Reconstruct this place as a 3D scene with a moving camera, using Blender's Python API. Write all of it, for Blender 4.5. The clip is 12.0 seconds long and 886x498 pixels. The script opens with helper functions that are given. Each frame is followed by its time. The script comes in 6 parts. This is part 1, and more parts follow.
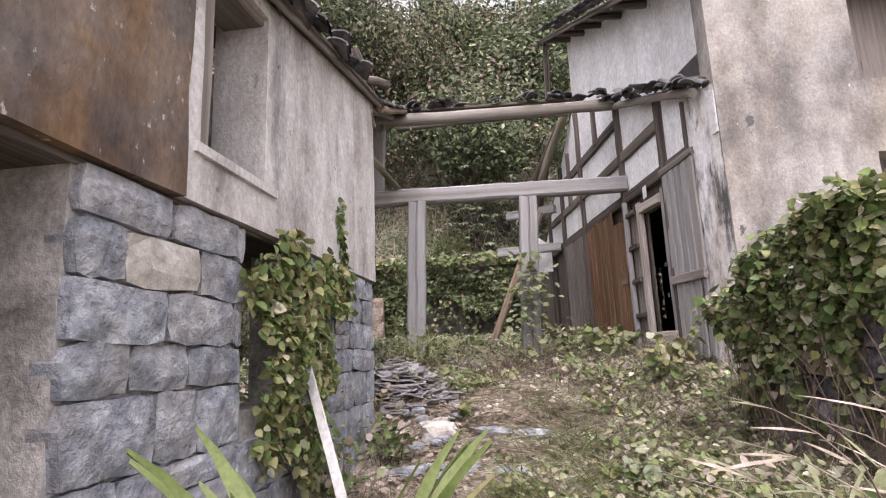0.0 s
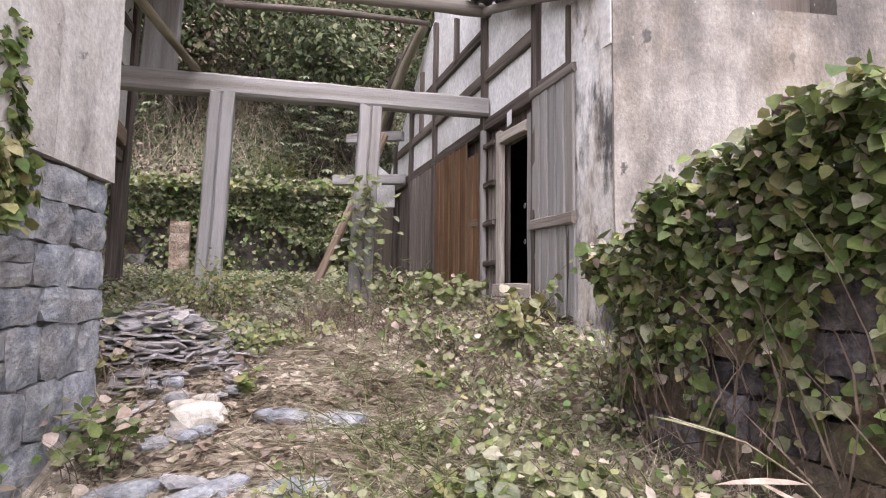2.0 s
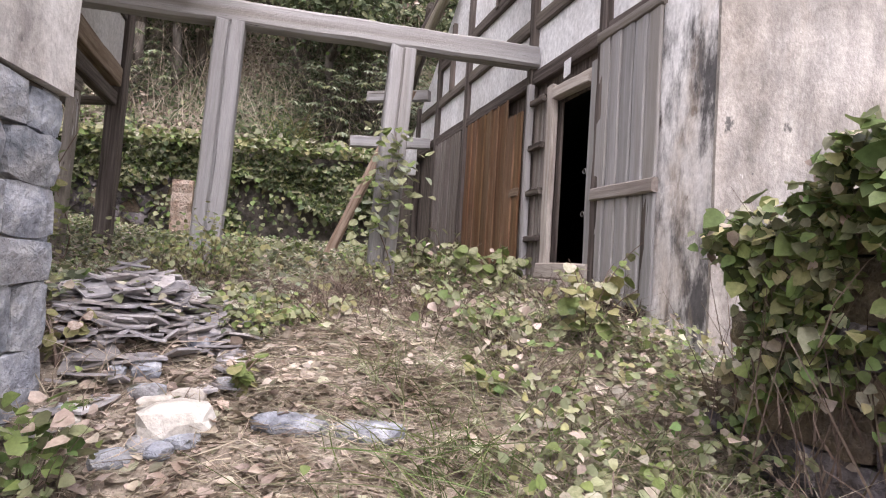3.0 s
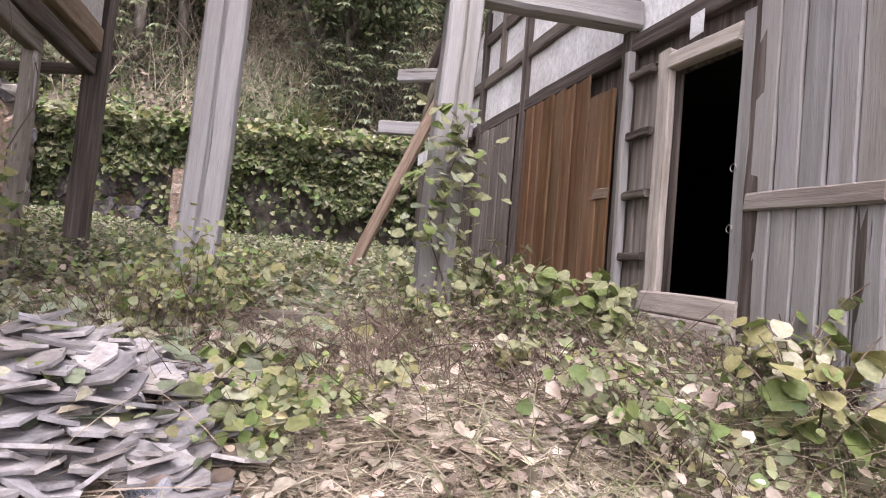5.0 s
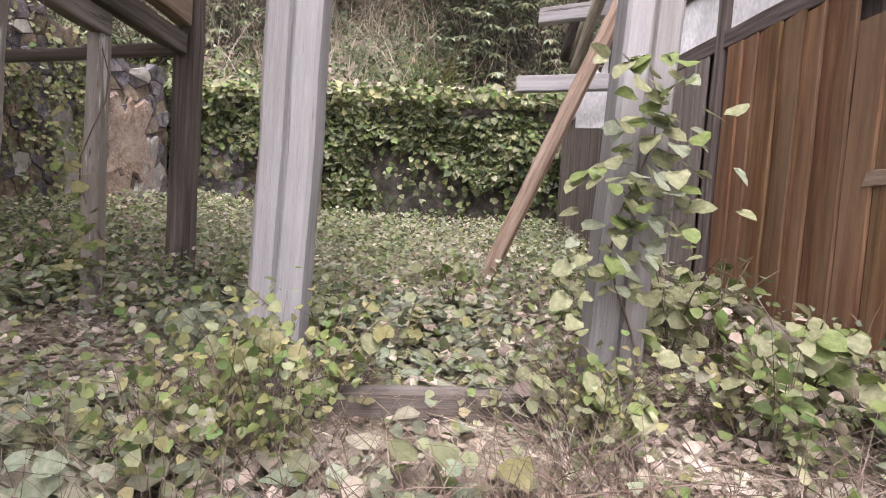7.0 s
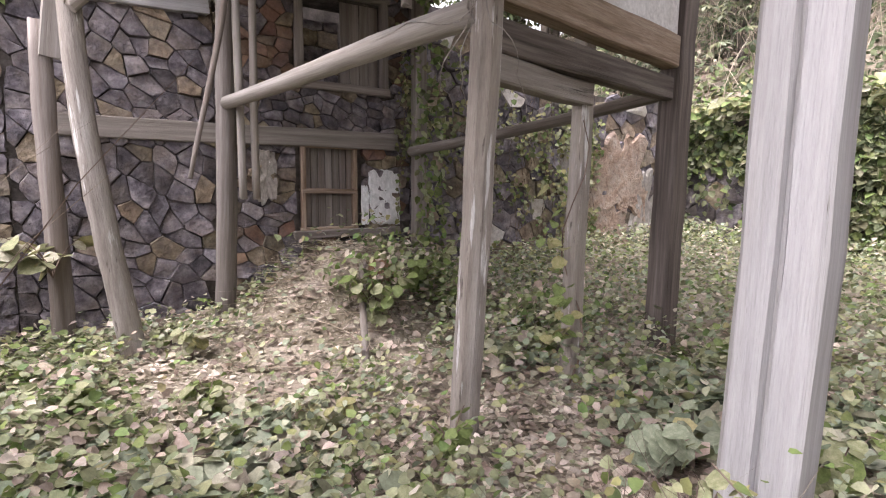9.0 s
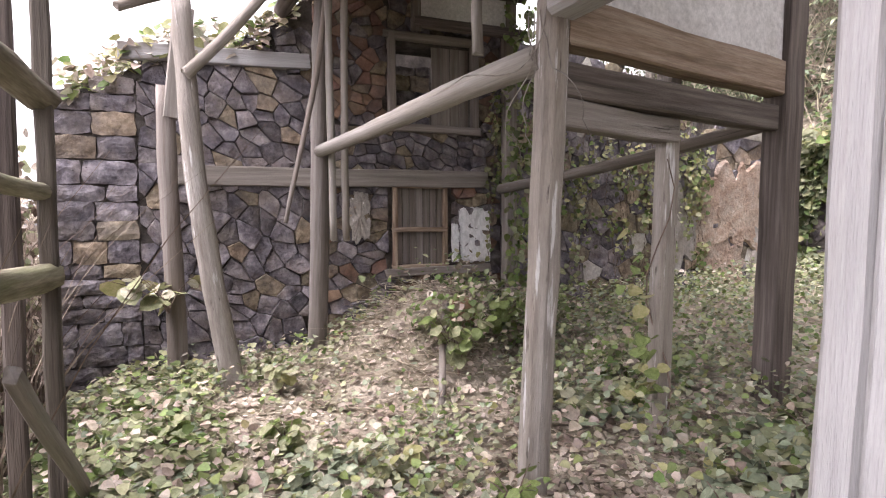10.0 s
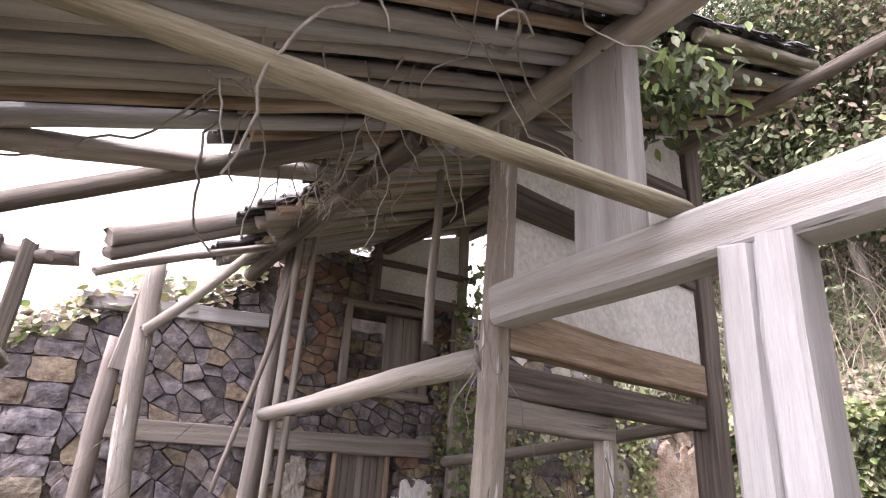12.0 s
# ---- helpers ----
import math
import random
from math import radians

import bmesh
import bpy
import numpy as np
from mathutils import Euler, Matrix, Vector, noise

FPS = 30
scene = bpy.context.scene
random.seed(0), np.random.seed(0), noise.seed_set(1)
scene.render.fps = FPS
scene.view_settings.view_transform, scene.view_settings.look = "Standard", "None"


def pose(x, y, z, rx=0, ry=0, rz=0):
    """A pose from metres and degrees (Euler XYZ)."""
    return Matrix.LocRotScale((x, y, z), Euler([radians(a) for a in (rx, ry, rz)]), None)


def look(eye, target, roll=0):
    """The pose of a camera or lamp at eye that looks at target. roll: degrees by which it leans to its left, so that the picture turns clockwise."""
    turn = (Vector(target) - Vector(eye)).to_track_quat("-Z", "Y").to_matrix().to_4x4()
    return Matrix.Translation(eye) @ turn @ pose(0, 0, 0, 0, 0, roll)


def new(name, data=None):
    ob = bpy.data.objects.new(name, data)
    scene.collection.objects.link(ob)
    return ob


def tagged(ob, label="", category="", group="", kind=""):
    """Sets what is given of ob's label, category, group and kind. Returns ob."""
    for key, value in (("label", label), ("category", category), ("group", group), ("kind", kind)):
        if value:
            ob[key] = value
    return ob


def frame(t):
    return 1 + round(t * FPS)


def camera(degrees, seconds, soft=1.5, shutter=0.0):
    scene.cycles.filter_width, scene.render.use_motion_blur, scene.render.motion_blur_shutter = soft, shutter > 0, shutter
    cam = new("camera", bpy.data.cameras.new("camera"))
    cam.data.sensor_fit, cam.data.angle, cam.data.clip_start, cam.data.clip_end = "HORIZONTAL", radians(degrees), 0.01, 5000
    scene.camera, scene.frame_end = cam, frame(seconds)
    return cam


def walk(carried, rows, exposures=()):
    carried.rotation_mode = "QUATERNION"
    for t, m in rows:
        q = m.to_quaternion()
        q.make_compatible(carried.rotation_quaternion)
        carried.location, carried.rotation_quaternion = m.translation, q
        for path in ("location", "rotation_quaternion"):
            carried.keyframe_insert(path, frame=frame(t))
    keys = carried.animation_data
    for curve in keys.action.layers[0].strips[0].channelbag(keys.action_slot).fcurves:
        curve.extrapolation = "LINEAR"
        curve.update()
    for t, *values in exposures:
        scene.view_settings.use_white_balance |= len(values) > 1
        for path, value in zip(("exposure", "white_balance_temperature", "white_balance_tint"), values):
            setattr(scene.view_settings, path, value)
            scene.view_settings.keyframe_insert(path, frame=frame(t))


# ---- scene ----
cam = camera(77.0, 12.0, soft=1.1)
PATH = [
    (0, (0.364, 0.264, 1.494), (0.311, 2.227, 1.873), -2.3),
    (0.5, (0.561, 0.562, 1.529), (0.781, 2.523, 1.851), -2.0),
    (1, (0.601, 0.961, 1.495), (1.005, 2.902, 1.756), -1.0),
    (1.5, (0.6, 1.468, 1.577), (1.093, 3.397, 1.767), 0.1),
    (2, (0.687, 1.998, 1.588), (1.19, 3.927, 1.747), 0.7),
    (2.5, (0.671, 2.474, 1.545), (1.17, 4.406, 1.684), 1.7),
    (2.7, (0.648, 2.723, 1.55), (1.149, 4.656, 1.658), 2.8),
    (4.3, (0.508, 4.161, 1.666), (0.96, 6.109, 1.715), 4.8),
    (4.5, (0.464, 4.342, 1.729), (0.908, 6.292, 1.785), 4.8),
    (5, (0.489, 4.73, 1.8), (0.942, 6.677, 1.855), 4.7),
    (5.5, (0.65, 5.362, 1.943), (1.109, 7.308, 1.945), 4.5),
    (6, (0.621, 5.621, 2.076), (1.053, 7.571, 1.967), 3.9),
    (6.5, (0.563, 5.945, 2.229), (0.847, 7.92, 2.079), 3.7),
    (7, (0.526, 6.226, 2.297), (0.52, 8.219, 2.138), 3.2),
    (7.5, (0.548, 6.474, 2.47), (0.062, 8.405, 2.279), 1.8),
    (7.7, (0.537, 6.542, 2.56), (-0.192, 8.394, 2.365), 1.4),
    (9.3, (0.368, 6.956, 2.755), (-1.2, 8.183, 2.567), -0.0),
    (9.5, (0.368, 6.996, 2.755), (-1.243, 8.167, 2.575), -0.1),
    (10, (0.498, 7.15, 2.872), (-1.236, 8.142, 2.781), -0.5),
    (10.5, (0.604, 7.167, 3.053), (-1.177, 8.059, 3.231), -0.4),
    (11, (0.622, 7.115, 3.098), (-1.123, 7.97, 3.569), -0.0),
    (11.5, (0.635, 7.084, 3.116), (-1.048, 7.943, 3.77), 0.9),
    (12, (0.674, 7.059, 3.115), (-0.855, 8.1, 3.875), 3.0),
]
walk(cam, [(t, look(eye, target, roll)) for t, eye, target, roll in PATH], exposures=[(0.0, 1.5, 6500.0, 21.0), (2.5, 1.66, 6500.0, 21.0), (5.5, 1.94, 6500.0, 23.0), (7.5, 2.17, 6500.0, 22.0), (9.5, 2.56, 6500.0, 21.0), (10.5, 2.62, 6500.0, 23.0), (12.0, 2.8, 6500.0, 25.0)])

# ---- light: a bright overcast sky ----
world = bpy.data.worlds.new("overcast_sky")
scene.world = world
world.use_nodes = True
wn = world.node_tree.nodes
wl = world.node_tree.links
sky = wn.new("ShaderNodeTexSky")
sky.sky_type = "NISHITA"
sky.sun_disc = False
sky.sun_elevation = radians(66)
sky.sun_rotation = radians(184)
sky.dust_density = 4.0
pale = wn.new("ShaderNodeHueSaturation")
pale.inputs["Saturation"].default_value = 0.12
wl.new(sky.outputs[0], pale.inputs["Color"])
wl.new(pale.outputs[0], wn["Background"].inputs[0])
wn["Background"].inputs[1].default_value = 0.15
sun = new("sun", bpy.data.lights.new("sun", "SUN"))
sun.data.energy = 0.45
sun.data.angle = radians(40)
sun.data.color = (1.0, 0.97, 0.93)
sun.matrix_world = look((-0.6, -8, 17), (0, 0, 0))


# ---- materials ----
def material(name, colours, scale=6.0, stretch=(1, 1, 1), rough=0.9, bump=0.3, fine=60.0, big=None, spots=None, island=0.0, random_tint=0.0, metal=0.0, coords="Object", bdist=0.01, through_light=0.0, streak=(), contrast=0.3):
    """colours: two to four base colours blended by noise at one scale; big: (colour, scale, amount) of large stains;
    spots: (colour, scale, threshold) of small specks; island / random_tint: brightness change piece by piece."""
    m = bpy.data.materials.new(name)
    m.use_nodes = True
    n, l = m.node_tree.nodes, m.node_tree.links
    b = n["Principled BSDF"]
    b.inputs["Roughness"].default_value = rough
    b.inputs["Metallic"].default_value = metal
    b.inputs["Specular IOR Level"].default_value = 0.25
    tc = n.new("ShaderNodeTexCoord")
    mp = n.new("ShaderNodeMapping")
    mp.inputs["Scale"].default_value = stretch
    l.new(tc.outputs[coords], mp.inputs[0])
    where = mp.outputs[0]
    if random_tint:
        oi = n.new("ShaderNodeObjectInfo")
        ad = n.new("ShaderNodeVectorMath")
        ad.operation = "ADD"
        mu = n.new("ShaderNodeMath")
        mu.operation = "MULTIPLY"
        mu.inputs[1].default_value = 37.0
        l.new(oi.outputs["Random"], mu.inputs[0])
        l.new(where, ad.inputs[0])
        l.new(mu.outputs[0], ad.inputs[1])
        where = ad.outputs[0]

    def noise_at(sc, detail=6.0, r=0.6):
        t = n.new("ShaderNodeTexNoise")
        t.inputs["Scale"].default_value = sc
        t.inputs["Detail"].default_value = detail
        t.inputs["Roughness"].default_value = r
        l.new(where, t.inputs["Vector"])
        return t.outputs["Fac"]

    ramp = n.new("ShaderNodeValToRGB")
    e = ramp.color_ramp.elements
    lo, hi = 0.34, 0.66
    for k, c in enumerate(colours):
        p = lo + (hi - lo) * k / max(1, len(colours) - 1)
        el = e[k] if k < 2 else e.new(p)
        el.position = p
        el.color = (*c, 1)
    l.new(noise_at(scale), ramp.inputs[0])
    col = ramp.outputs[0]

    def blend(col, other, fac, kind="MIX"):
        mx = n.new("ShaderNodeMix")
        mx.data_type = "RGBA"
        mx.blend_type = kind
        l.new(col, mx.inputs[6])
        if isinstance(other, tuple):
            mx.inputs[7].default_value = (*other, 1)
        else:
            l.new(other, mx.inputs[7])
        if isinstance(fac, float):
            mx.inputs[0].default_value = fac
        else:
            l.new(fac, mx.inputs[0])
        return mx.outputs[2]

    def step(v, a, c, top=1.0):
        r = n.new("ShaderNodeMapRange")
        r.inputs[1].default_value, r.inputs[2].default_value, r.inputs[4].default_value = a, c, top
        l.new(v, r.inputs[0])
        return r.outputs[0]

    if big:
        for colour, sc, amount in (big if isinstance(big, list) else [big]):
            col = blend(col, colour, step(noise_at(sc, 9.0, 0.68), 0.45, 0.62, amount))
    if spots:
        for colour, sc, th in (spots if isinstance(spots, list) else [spots]):
            col = blend(col, colour, step(noise_at(sc, 7.0, 0.62), th, th + 0.05))
    for colour, sc, amount, lo_, hi_ in streak:
        m2 = n.new("ShaderNodeMapping")
        m2.inputs["Scale"].default_value = (1, 1, 0.28)
        m2.inputs["Location"].default_value = (sc * 3.1, sc, amount)
        l.new(tc.outputs[coords], m2.inputs[0])
        t = n.new("ShaderNodeTexNoise")
        t.inputs["Scale"].default_value = sc
        t.inputs["Detail"].default_value = 10.0
        t.inputs["Roughness"].default_value = 0.7
        l.new(m2.outputs[0], t.inputs["Vector"])
        col = blend(col, colour, step(t.outputs["Fac"], lo_, hi_, amount))
    fine_n = noise_at(fine, 3.0, 0.7)
    g = n.new("ShaderNodeMapRange")
    g.inputs[1].default_value, g.inputs[2].default_value, g.inputs[3].default_value, g.inputs[4].default_value = 0.2, 0.8, 1 - 1.1 * contrast, 1 + 0.85 * contrast
    l.new(fine_n, g.inputs[0])
    comb = n.new("ShaderNodeCombineColor")
    for k in range(3):
        l.new(g.outputs[0], comb.inputs[k])
    col = blend(col, comb.outputs[0], 1.0, "MULTIPLY")
    for amount, kind in ((island, "i"), (random_tint, "o")):
        if amount:
            src = (n.new("ShaderNodeNewGeometry").outputs["Random Per Island"] if kind == "i" else n.new("ShaderNodeObjectInfo").outputs["Random"])
            hs = n.new("ShaderNodeHueSaturation")
            r1 = n.new("ShaderNodeMapRange")
            r1.inputs[3].default_value, r1.inputs[4].default_value = 1 - amount, 1 + amount
            l.new(src, r1.inputs[0])
            l.new(r1.outputs[0], hs.inputs["Value"])
            wv = n.new("ShaderNodeMath")
            wv.operation = "MULTIPLY_ADD"
            wv.inputs[1].default_value, wv.inputs[2].default_value = 7.31, 0.0
            l.new(src, wv.inputs[0])
            fr = n.new("ShaderNodeMath")
            fr.operation = "FRACT"
            l.new(wv.outputs[0], fr.inputs[0])
            r2 = n.new("ShaderNodeMapRange")
            r2.inputs[3].default_value, r2.inputs[4].default_value = 0.5 - amount * 0.06, 0.5 + amount * 0.06
            l.new(fr.outputs[0], r2.inputs[0])
            l.new(r2.outputs[0], hs.inputs["Hue"])
            l.new(col, hs.inputs["Color"])
            col = hs.outputs[0]
    l.new(col, b.inputs["Base Color"])
    if bump:
        bp = n.new("ShaderNodeBump")
        bp.inputs["Strength"].default_value = bump
        bp.inputs["Distance"].default_value = bdist
        sm = n.new("ShaderNodeMath")
        sm.operation = "ADD"
        l.new(fine_n, sm.inputs[0])
        l.new(noise_at(scale * 2.3), sm.inputs[1])
        l.new(sm.outputs[0], bp.inputs["Height"])
        l.new(bp.outputs[0], b.inputs["Normal"])
    if through_light:
        tr = n.new("ShaderNodeBsdfTranslucent")
        l.new(col, tr.inputs[0])
        ms = n.new("ShaderNodeMixShader")
        ms.inputs[0].default_value = through_light
        l.new(b.outputs[0], ms.inputs[1])
        l.new(tr.outputs[0], ms.inputs[2])
        l.new(ms.outputs[0], n["Material Output"].inputs[0])
    return m


GRAIN = (9, 9, 0.55)
M = {}
M["wood_grey"] = material("weathered_grey_wood", [(0.23, 0.22, 0.218), (0.295, 0.286, 0.289), (0.36, 0.352, 0.36)], 1.5, (9, 9, 0.35), 0.9, 0.5, 18, big=[((0.22, 0.19, 0.16), 0.3, 0.55), ((0.46, 0.455, 0.465), 0.4, 0.4)], spots=[((0.055, 0.047, 0.042), 1.7, 0.645), ((0.1, 0.085, 0.075), 5.5, 0.68)], random_tint=0.08, bdist=0.012, contrast=0.17)
M["wood_flaky"] = material("flaking_grey_post_wood", [(0.2, 0.175, 0.155), (0.28, 0.25, 0.23), (0.36, 0.335, 0.315)], 2.0, (9, 9, 0.9), 0.92, 0.7, 14, big=((0.24, 0.2, 0.165), 0.5, 0.6), spots=[((0.56, 0.545, 0.535), 1.4, 0.58), ((0.1, 0.085, 0.075), 2.6, 0.64)], random_tint=0.08, bdist=0.016, contrast=0.2)
M["wood_mid"] = material("brown_grey_wood", [(0.165, 0.143, 0.128), (0.215, 0.19, 0.173), (0.275, 0.248, 0.231)], 1.5, (12, 12, 0.45), 0.9, 0.6, 14, big=((0.12, 0.09, 0.07), 0.5, 0.5), spots=[((0.045, 0.037, 0.032), 1.2, 0.68), ((0.36, 0.34, 0.32), 1.3, 0.68)], random_tint=0.18, bdist=0.012, contrast=0.15)
M["wood_dark"] = material("dark_old_timber", [(0.055, 0.045, 0.04), (0.105, 0.088, 0.078), (0.18, 0.155, 0.14)], 1.6, (12, 12, 0.45), 0.9, 0.6, 14, big=((0.18, 0.15, 0.128), 0.4, 0.4), random_tint=0.22, bdist=0.012, contrast=0.15)
M["wood_orange"] = material("varnished_orange_boards", [(0.085, 0.045, 0.024), (0.165, 0.09, 0.046), (0.26, 0.155, 0.082)], 1.6, GRAIN, 0.6, 0.25, 14, big=[((0.17, 0.06, 0.03), 0.3, 0.6), ((0.27, 0.2, 0.13), 0.22, 0.5)], spots=[((0.05, 0.035, 0.025), 1.6, 0.68), ((0.34, 0.29, 0.22), 3.0, 0.7)], random_tint=0.14, contrast=0.2)
M["wood_tan"] = material("tan_sawn_timber", [(0.16, 0.11, 0.075), (0.27, 0.2, 0.15), (0.35, 0.28, 0.22)], 1.8, GRAIN, 0.85, 0.35, 12, random_tint=0.1)
M["wood_frame"] = material("pale_door_frame_wood", [(0.33, 0.28, 0.25), (0.46, 0.41, 0.37), (0.55, 0.5, 0.46)], 1.8, GRAIN, 0.85, 0.3, 12, random_tint=0.05)
M["pole"] = material("silvery_bare_poles", [(0.22, 0.2, 0.182), (0.285, 0.26, 0.24), (0.345, 0.32, 0.3)], 1.8, (14, 14, 0.5), 0.85, 0.35, 14, big=((0.17, 0.14, 0.11), 0.4, 0.6), spots=((0.07, 0.058, 0.05), 2.0, 0.69), random_tint=0.15, contrast=0.15)
M["bark_pole"] = material("mossy_bark_poles", [(0.13, 0.11, 0.08), (0.24, 0.21, 0.16), (0.33, 0.3, 0.25)], 2.0, GRAIN, 0.95, 0.5, 12, big=((0.14, 0.15, 0.07), 0.6, 0.6), random_tint=0.15)
M["plaster"] = material("stained_lime_plaster", [(0.36, 0.335, 0.32), (0.5, 0.475, 0.455), (0.62, 0.6, 0.585)], 2.2, (1, 1, 0.8), 0.95, 0.6, 30,
    big=[((0.33, 0.28, 0.235), 0.7, 0.55), ((0.72, 0.71, 0.7), 0.9, 0.6)], spots=[((0.2, 0.19, 0.185), 5, 0.64), ((0.15, 0.145, 0.14), 16, 0.68), ((0.75, 0.74, 0.73), 18, 0.7)],
    streak=[((0.15, 0.145, 0.15), 1.3, 0.8, 0.51, 0.66), ((0.75, 0.735, 0.73), 1.7, 0.7, 0.55, 0.68)], bdist=0.015)
M["plaster_tan"] = material("tan_weathered_plaster", [(0.22, 0.195, 0.17), (0.34, 0.305, 0.275), (0.46, 0.425, 0.395)], 2.4, (1, 1, 0.7), 0.95, 0.7, 30,
    big=[((0.3, 0.255, 0.215), 0.6, 0.35), ((0.13, 0.123, 0.12), 0.8, 0.8), ((0.56, 0.54, 0.52), 0.55, 0.6)], spots=[((0.12, 0.115, 0.11), 4.5, 0.63), ((0.1, 0.095, 0.09), 15, 0.67), ((0.66, 0.65, 0.63), 17, 0.66)],
    streak=[((0.32, 0.26, 0.2), 1.2, 0.35, 0.5, 0.62), ((0.11, 0.105, 0.105), 1.1, 0.75, 0.51, 0.66)], bdist=0.015)
M["limewash_stained"] = material("mould_streaked_limewash", [(0.5, 0.49, 0.49), (0.68, 0.67, 0.67), (0.78, 0.78, 0.785)], 1.6, (1, 1, 0.5), 0.95, 0.5, 28, big=((0.36, 0.3, 0.25), 0.8, 0.6), spots=((0.2, 0.17, 0.15), 6, 0.64), streak=[((0.05, 0.048, 0.05), 2.4, 0.92, 0.5, 0.6), ((0.4, 0.33, 0.27), 1.6, 0.6, 0.5, 0.62)], bdist=0.015)
M["plaster_rust"] = material("rust_stained_plaster", [(0.05, 0.04, 0.037), (0.12, 0.08, 0.058), (0.22, 0.135, 0.07)], 2.0, (1, 1, 0.6), 0.95, 0.9, 22, big=[((0.05, 0.046, 0.048), 0.9, 0.9), ((0.22, 0.2, 0.185), 1.5, 0.5)], spots=((0.42, 0.4, 0.39), 15, 0.63))
M["limewash"] = material("white_limewash", [(0.66, 0.66, 0.67), (0.8, 0.8, 0.81), (0.85, 0.85, 0.86)], 1.5, (1, 1, 0.6), 0.95, 0.2, 25, big=((0.5, 0.47, 0.45), 0.8, 0.5), spots=((0.4, 0.37, 0.34), 7, 0.7))
M["panel"] = material("grey_white_wall_panel", [(0.5, 0.48, 0.46), (0.6, 0.585, 0.57), (0.68, 0.665, 0.65)], 1.2, (1, 1, 1), 0.95, 0.2, 25)
M["stone"] = material("blue_grey_hewn_stone", [(0.145, 0.158, 0.185), (0.27, 0.287, 0.325), (0.43, 0.445, 0.48)], 7, (1, 1, 1), 0.92, 1.0, 24, big=((0.36, 0.32, 0.28), 1.8, 0.4), spots=((0.5, 0.5, 0.5), 16, 0.68), random_tint=0.16, bdist=0.02)
M["stone_dark"] = material("purple_grey_field_stone", [(0.062, 0.055, 0.064), (0.14, 0.127, 0.143), (0.26, 0.238, 0.253)], 7, (1, 1, 1), 0.92, 1.0, 26, big=((0.2, 0.16, 0.125), 1.8, 0.45), spots=((0.05, 0.045, 0.047), 12, 0.65), random_tint=0.36, bdist=0.02)
M["stone_brown"] = material("ochre_field_stone", [(0.12, 0.092, 0.065), (0.22, 0.175, 0.125), (0.34, 0.28, 0.205)], 7, (1, 1, 1), 0.92, 1.0, 26, big=((0.13, 0.12, 0.12), 1.8, 0.5), random_tint=0.3, bdist=0.02)
M["stone_pale"] = material("pale_cream_stone", [(0.36, 0.33, 0.29), (0.48, 0.45, 0.41), (0.58, 0.56, 0.53)], 5, (1, 1, 1), 0.92, 0.6, 24, random_tint=0.1, bdist=0.015)
M["brick"] = material("crumbling_red_brick", [(0.11, 0.065, 0.05), (0.2, 0.118, 0.085), (0.28, 0.18, 0.135)], 4, (1, 1, 1), 0.95, 0.7, 24, big=((0.13, 0.11, 0.1), 1.2, 0.6), random_tint=0.25)
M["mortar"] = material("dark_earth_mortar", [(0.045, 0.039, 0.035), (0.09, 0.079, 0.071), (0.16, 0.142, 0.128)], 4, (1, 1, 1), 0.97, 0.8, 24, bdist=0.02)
M["mortar_pale"] = material("lime_mortar", [(0.2, 0.19, 0.18), (0.36, 0.345, 0.33), (0.5, 0.48, 0.46)], 3, (1, 1, 1), 0.97, 0.7, 24, bdist=0.02)
M["earth_wall"] = material("pinkish_earth_render", [(0.27, 0.19, 0.145), (0.43, 0.32, 0.255), (0.54, 0.45, 0.38)], 5, (1, 1, 1), 0.97, 1.0, 22, big=[((0.36, 0.33, 0.3), 1.2, 0.7), ((0.2, 0.13, 0.09), 2.2, 0.5)], spots=((0.12, 0.09, 0.07), 9, 0.66), bdist=0.04)
M["tile"] = material("grey_clay_roof_tile", [(0.05, 0.048, 0.05), (0.11, 0.105, 0.11), (0.2, 0.19, 0.195)], 4, (1, 1, 1), 0.9, 0.5, 24, random_tint=0.3, island=0.3)
M["slate"] = material("broken_grey_tile_shards", [(0.15, 0.143, 0.15), (0.26, 0.25, 0.262), (0.39, 0.376, 0.38)], 6, (1, 1, 1), 0.85, 0.5, 30, island=0.3, random_tint=0.32, big=((0.33, 0.28, 0.23), 2, 0.4))
M["ground"] = material("leaf_strewn_soil", [(0.13, 0.105, 0.08), (0.26, 0.215, 0.17), (0.4, 0.345, 0.29)], 3, (1, 1, 1), 0.97, 0.9, 30, big=[((0.11, 0.115, 0.06), 0.35, 0.6), ((0.36, 0.31, 0.26), 0.6, 0.6)], spots=((0.4, 0.34, 0.28), 22, 0.58), bdist=0.03)
LEAF = dict(scale=3, rough=0.55, bump=0.0, fine=40, island=0.4, through_light=0.25)
M["leaf"] = material("green_vine_leaves", [(0.1, 0.145, 0.045), (0.15, 0.205, 0.068), (0.21, 0.26, 0.105)], **LEAF)
M["leaf_dull"] = material("dull_bramble_leaves", [(0.15, 0.17, 0.085), (0.235, 0.25, 0.14), (0.33, 0.335, 0.215)], **LEAF)
M["leaf_dark"] = material("dark_evergreen_leaves", [(0.045, 0.06, 0.03), (0.08, 0.105, 0.05), (0.135, 0.16, 0.085)], **LEAF)
M["leaf_yellow"] = material("yellowing_leaves", [(0.19, 0.2, 0.075), (0.27, 0.265, 0.12), (0.33, 0.3, 0.17)], **LEAF)
M["leaf_pale"] = material("pale_underside_leaves", [(0.28, 0.28, 0.19), (0.38, 0.37, 0.27), (0.46, 0.44, 0.35)], **LEAF)
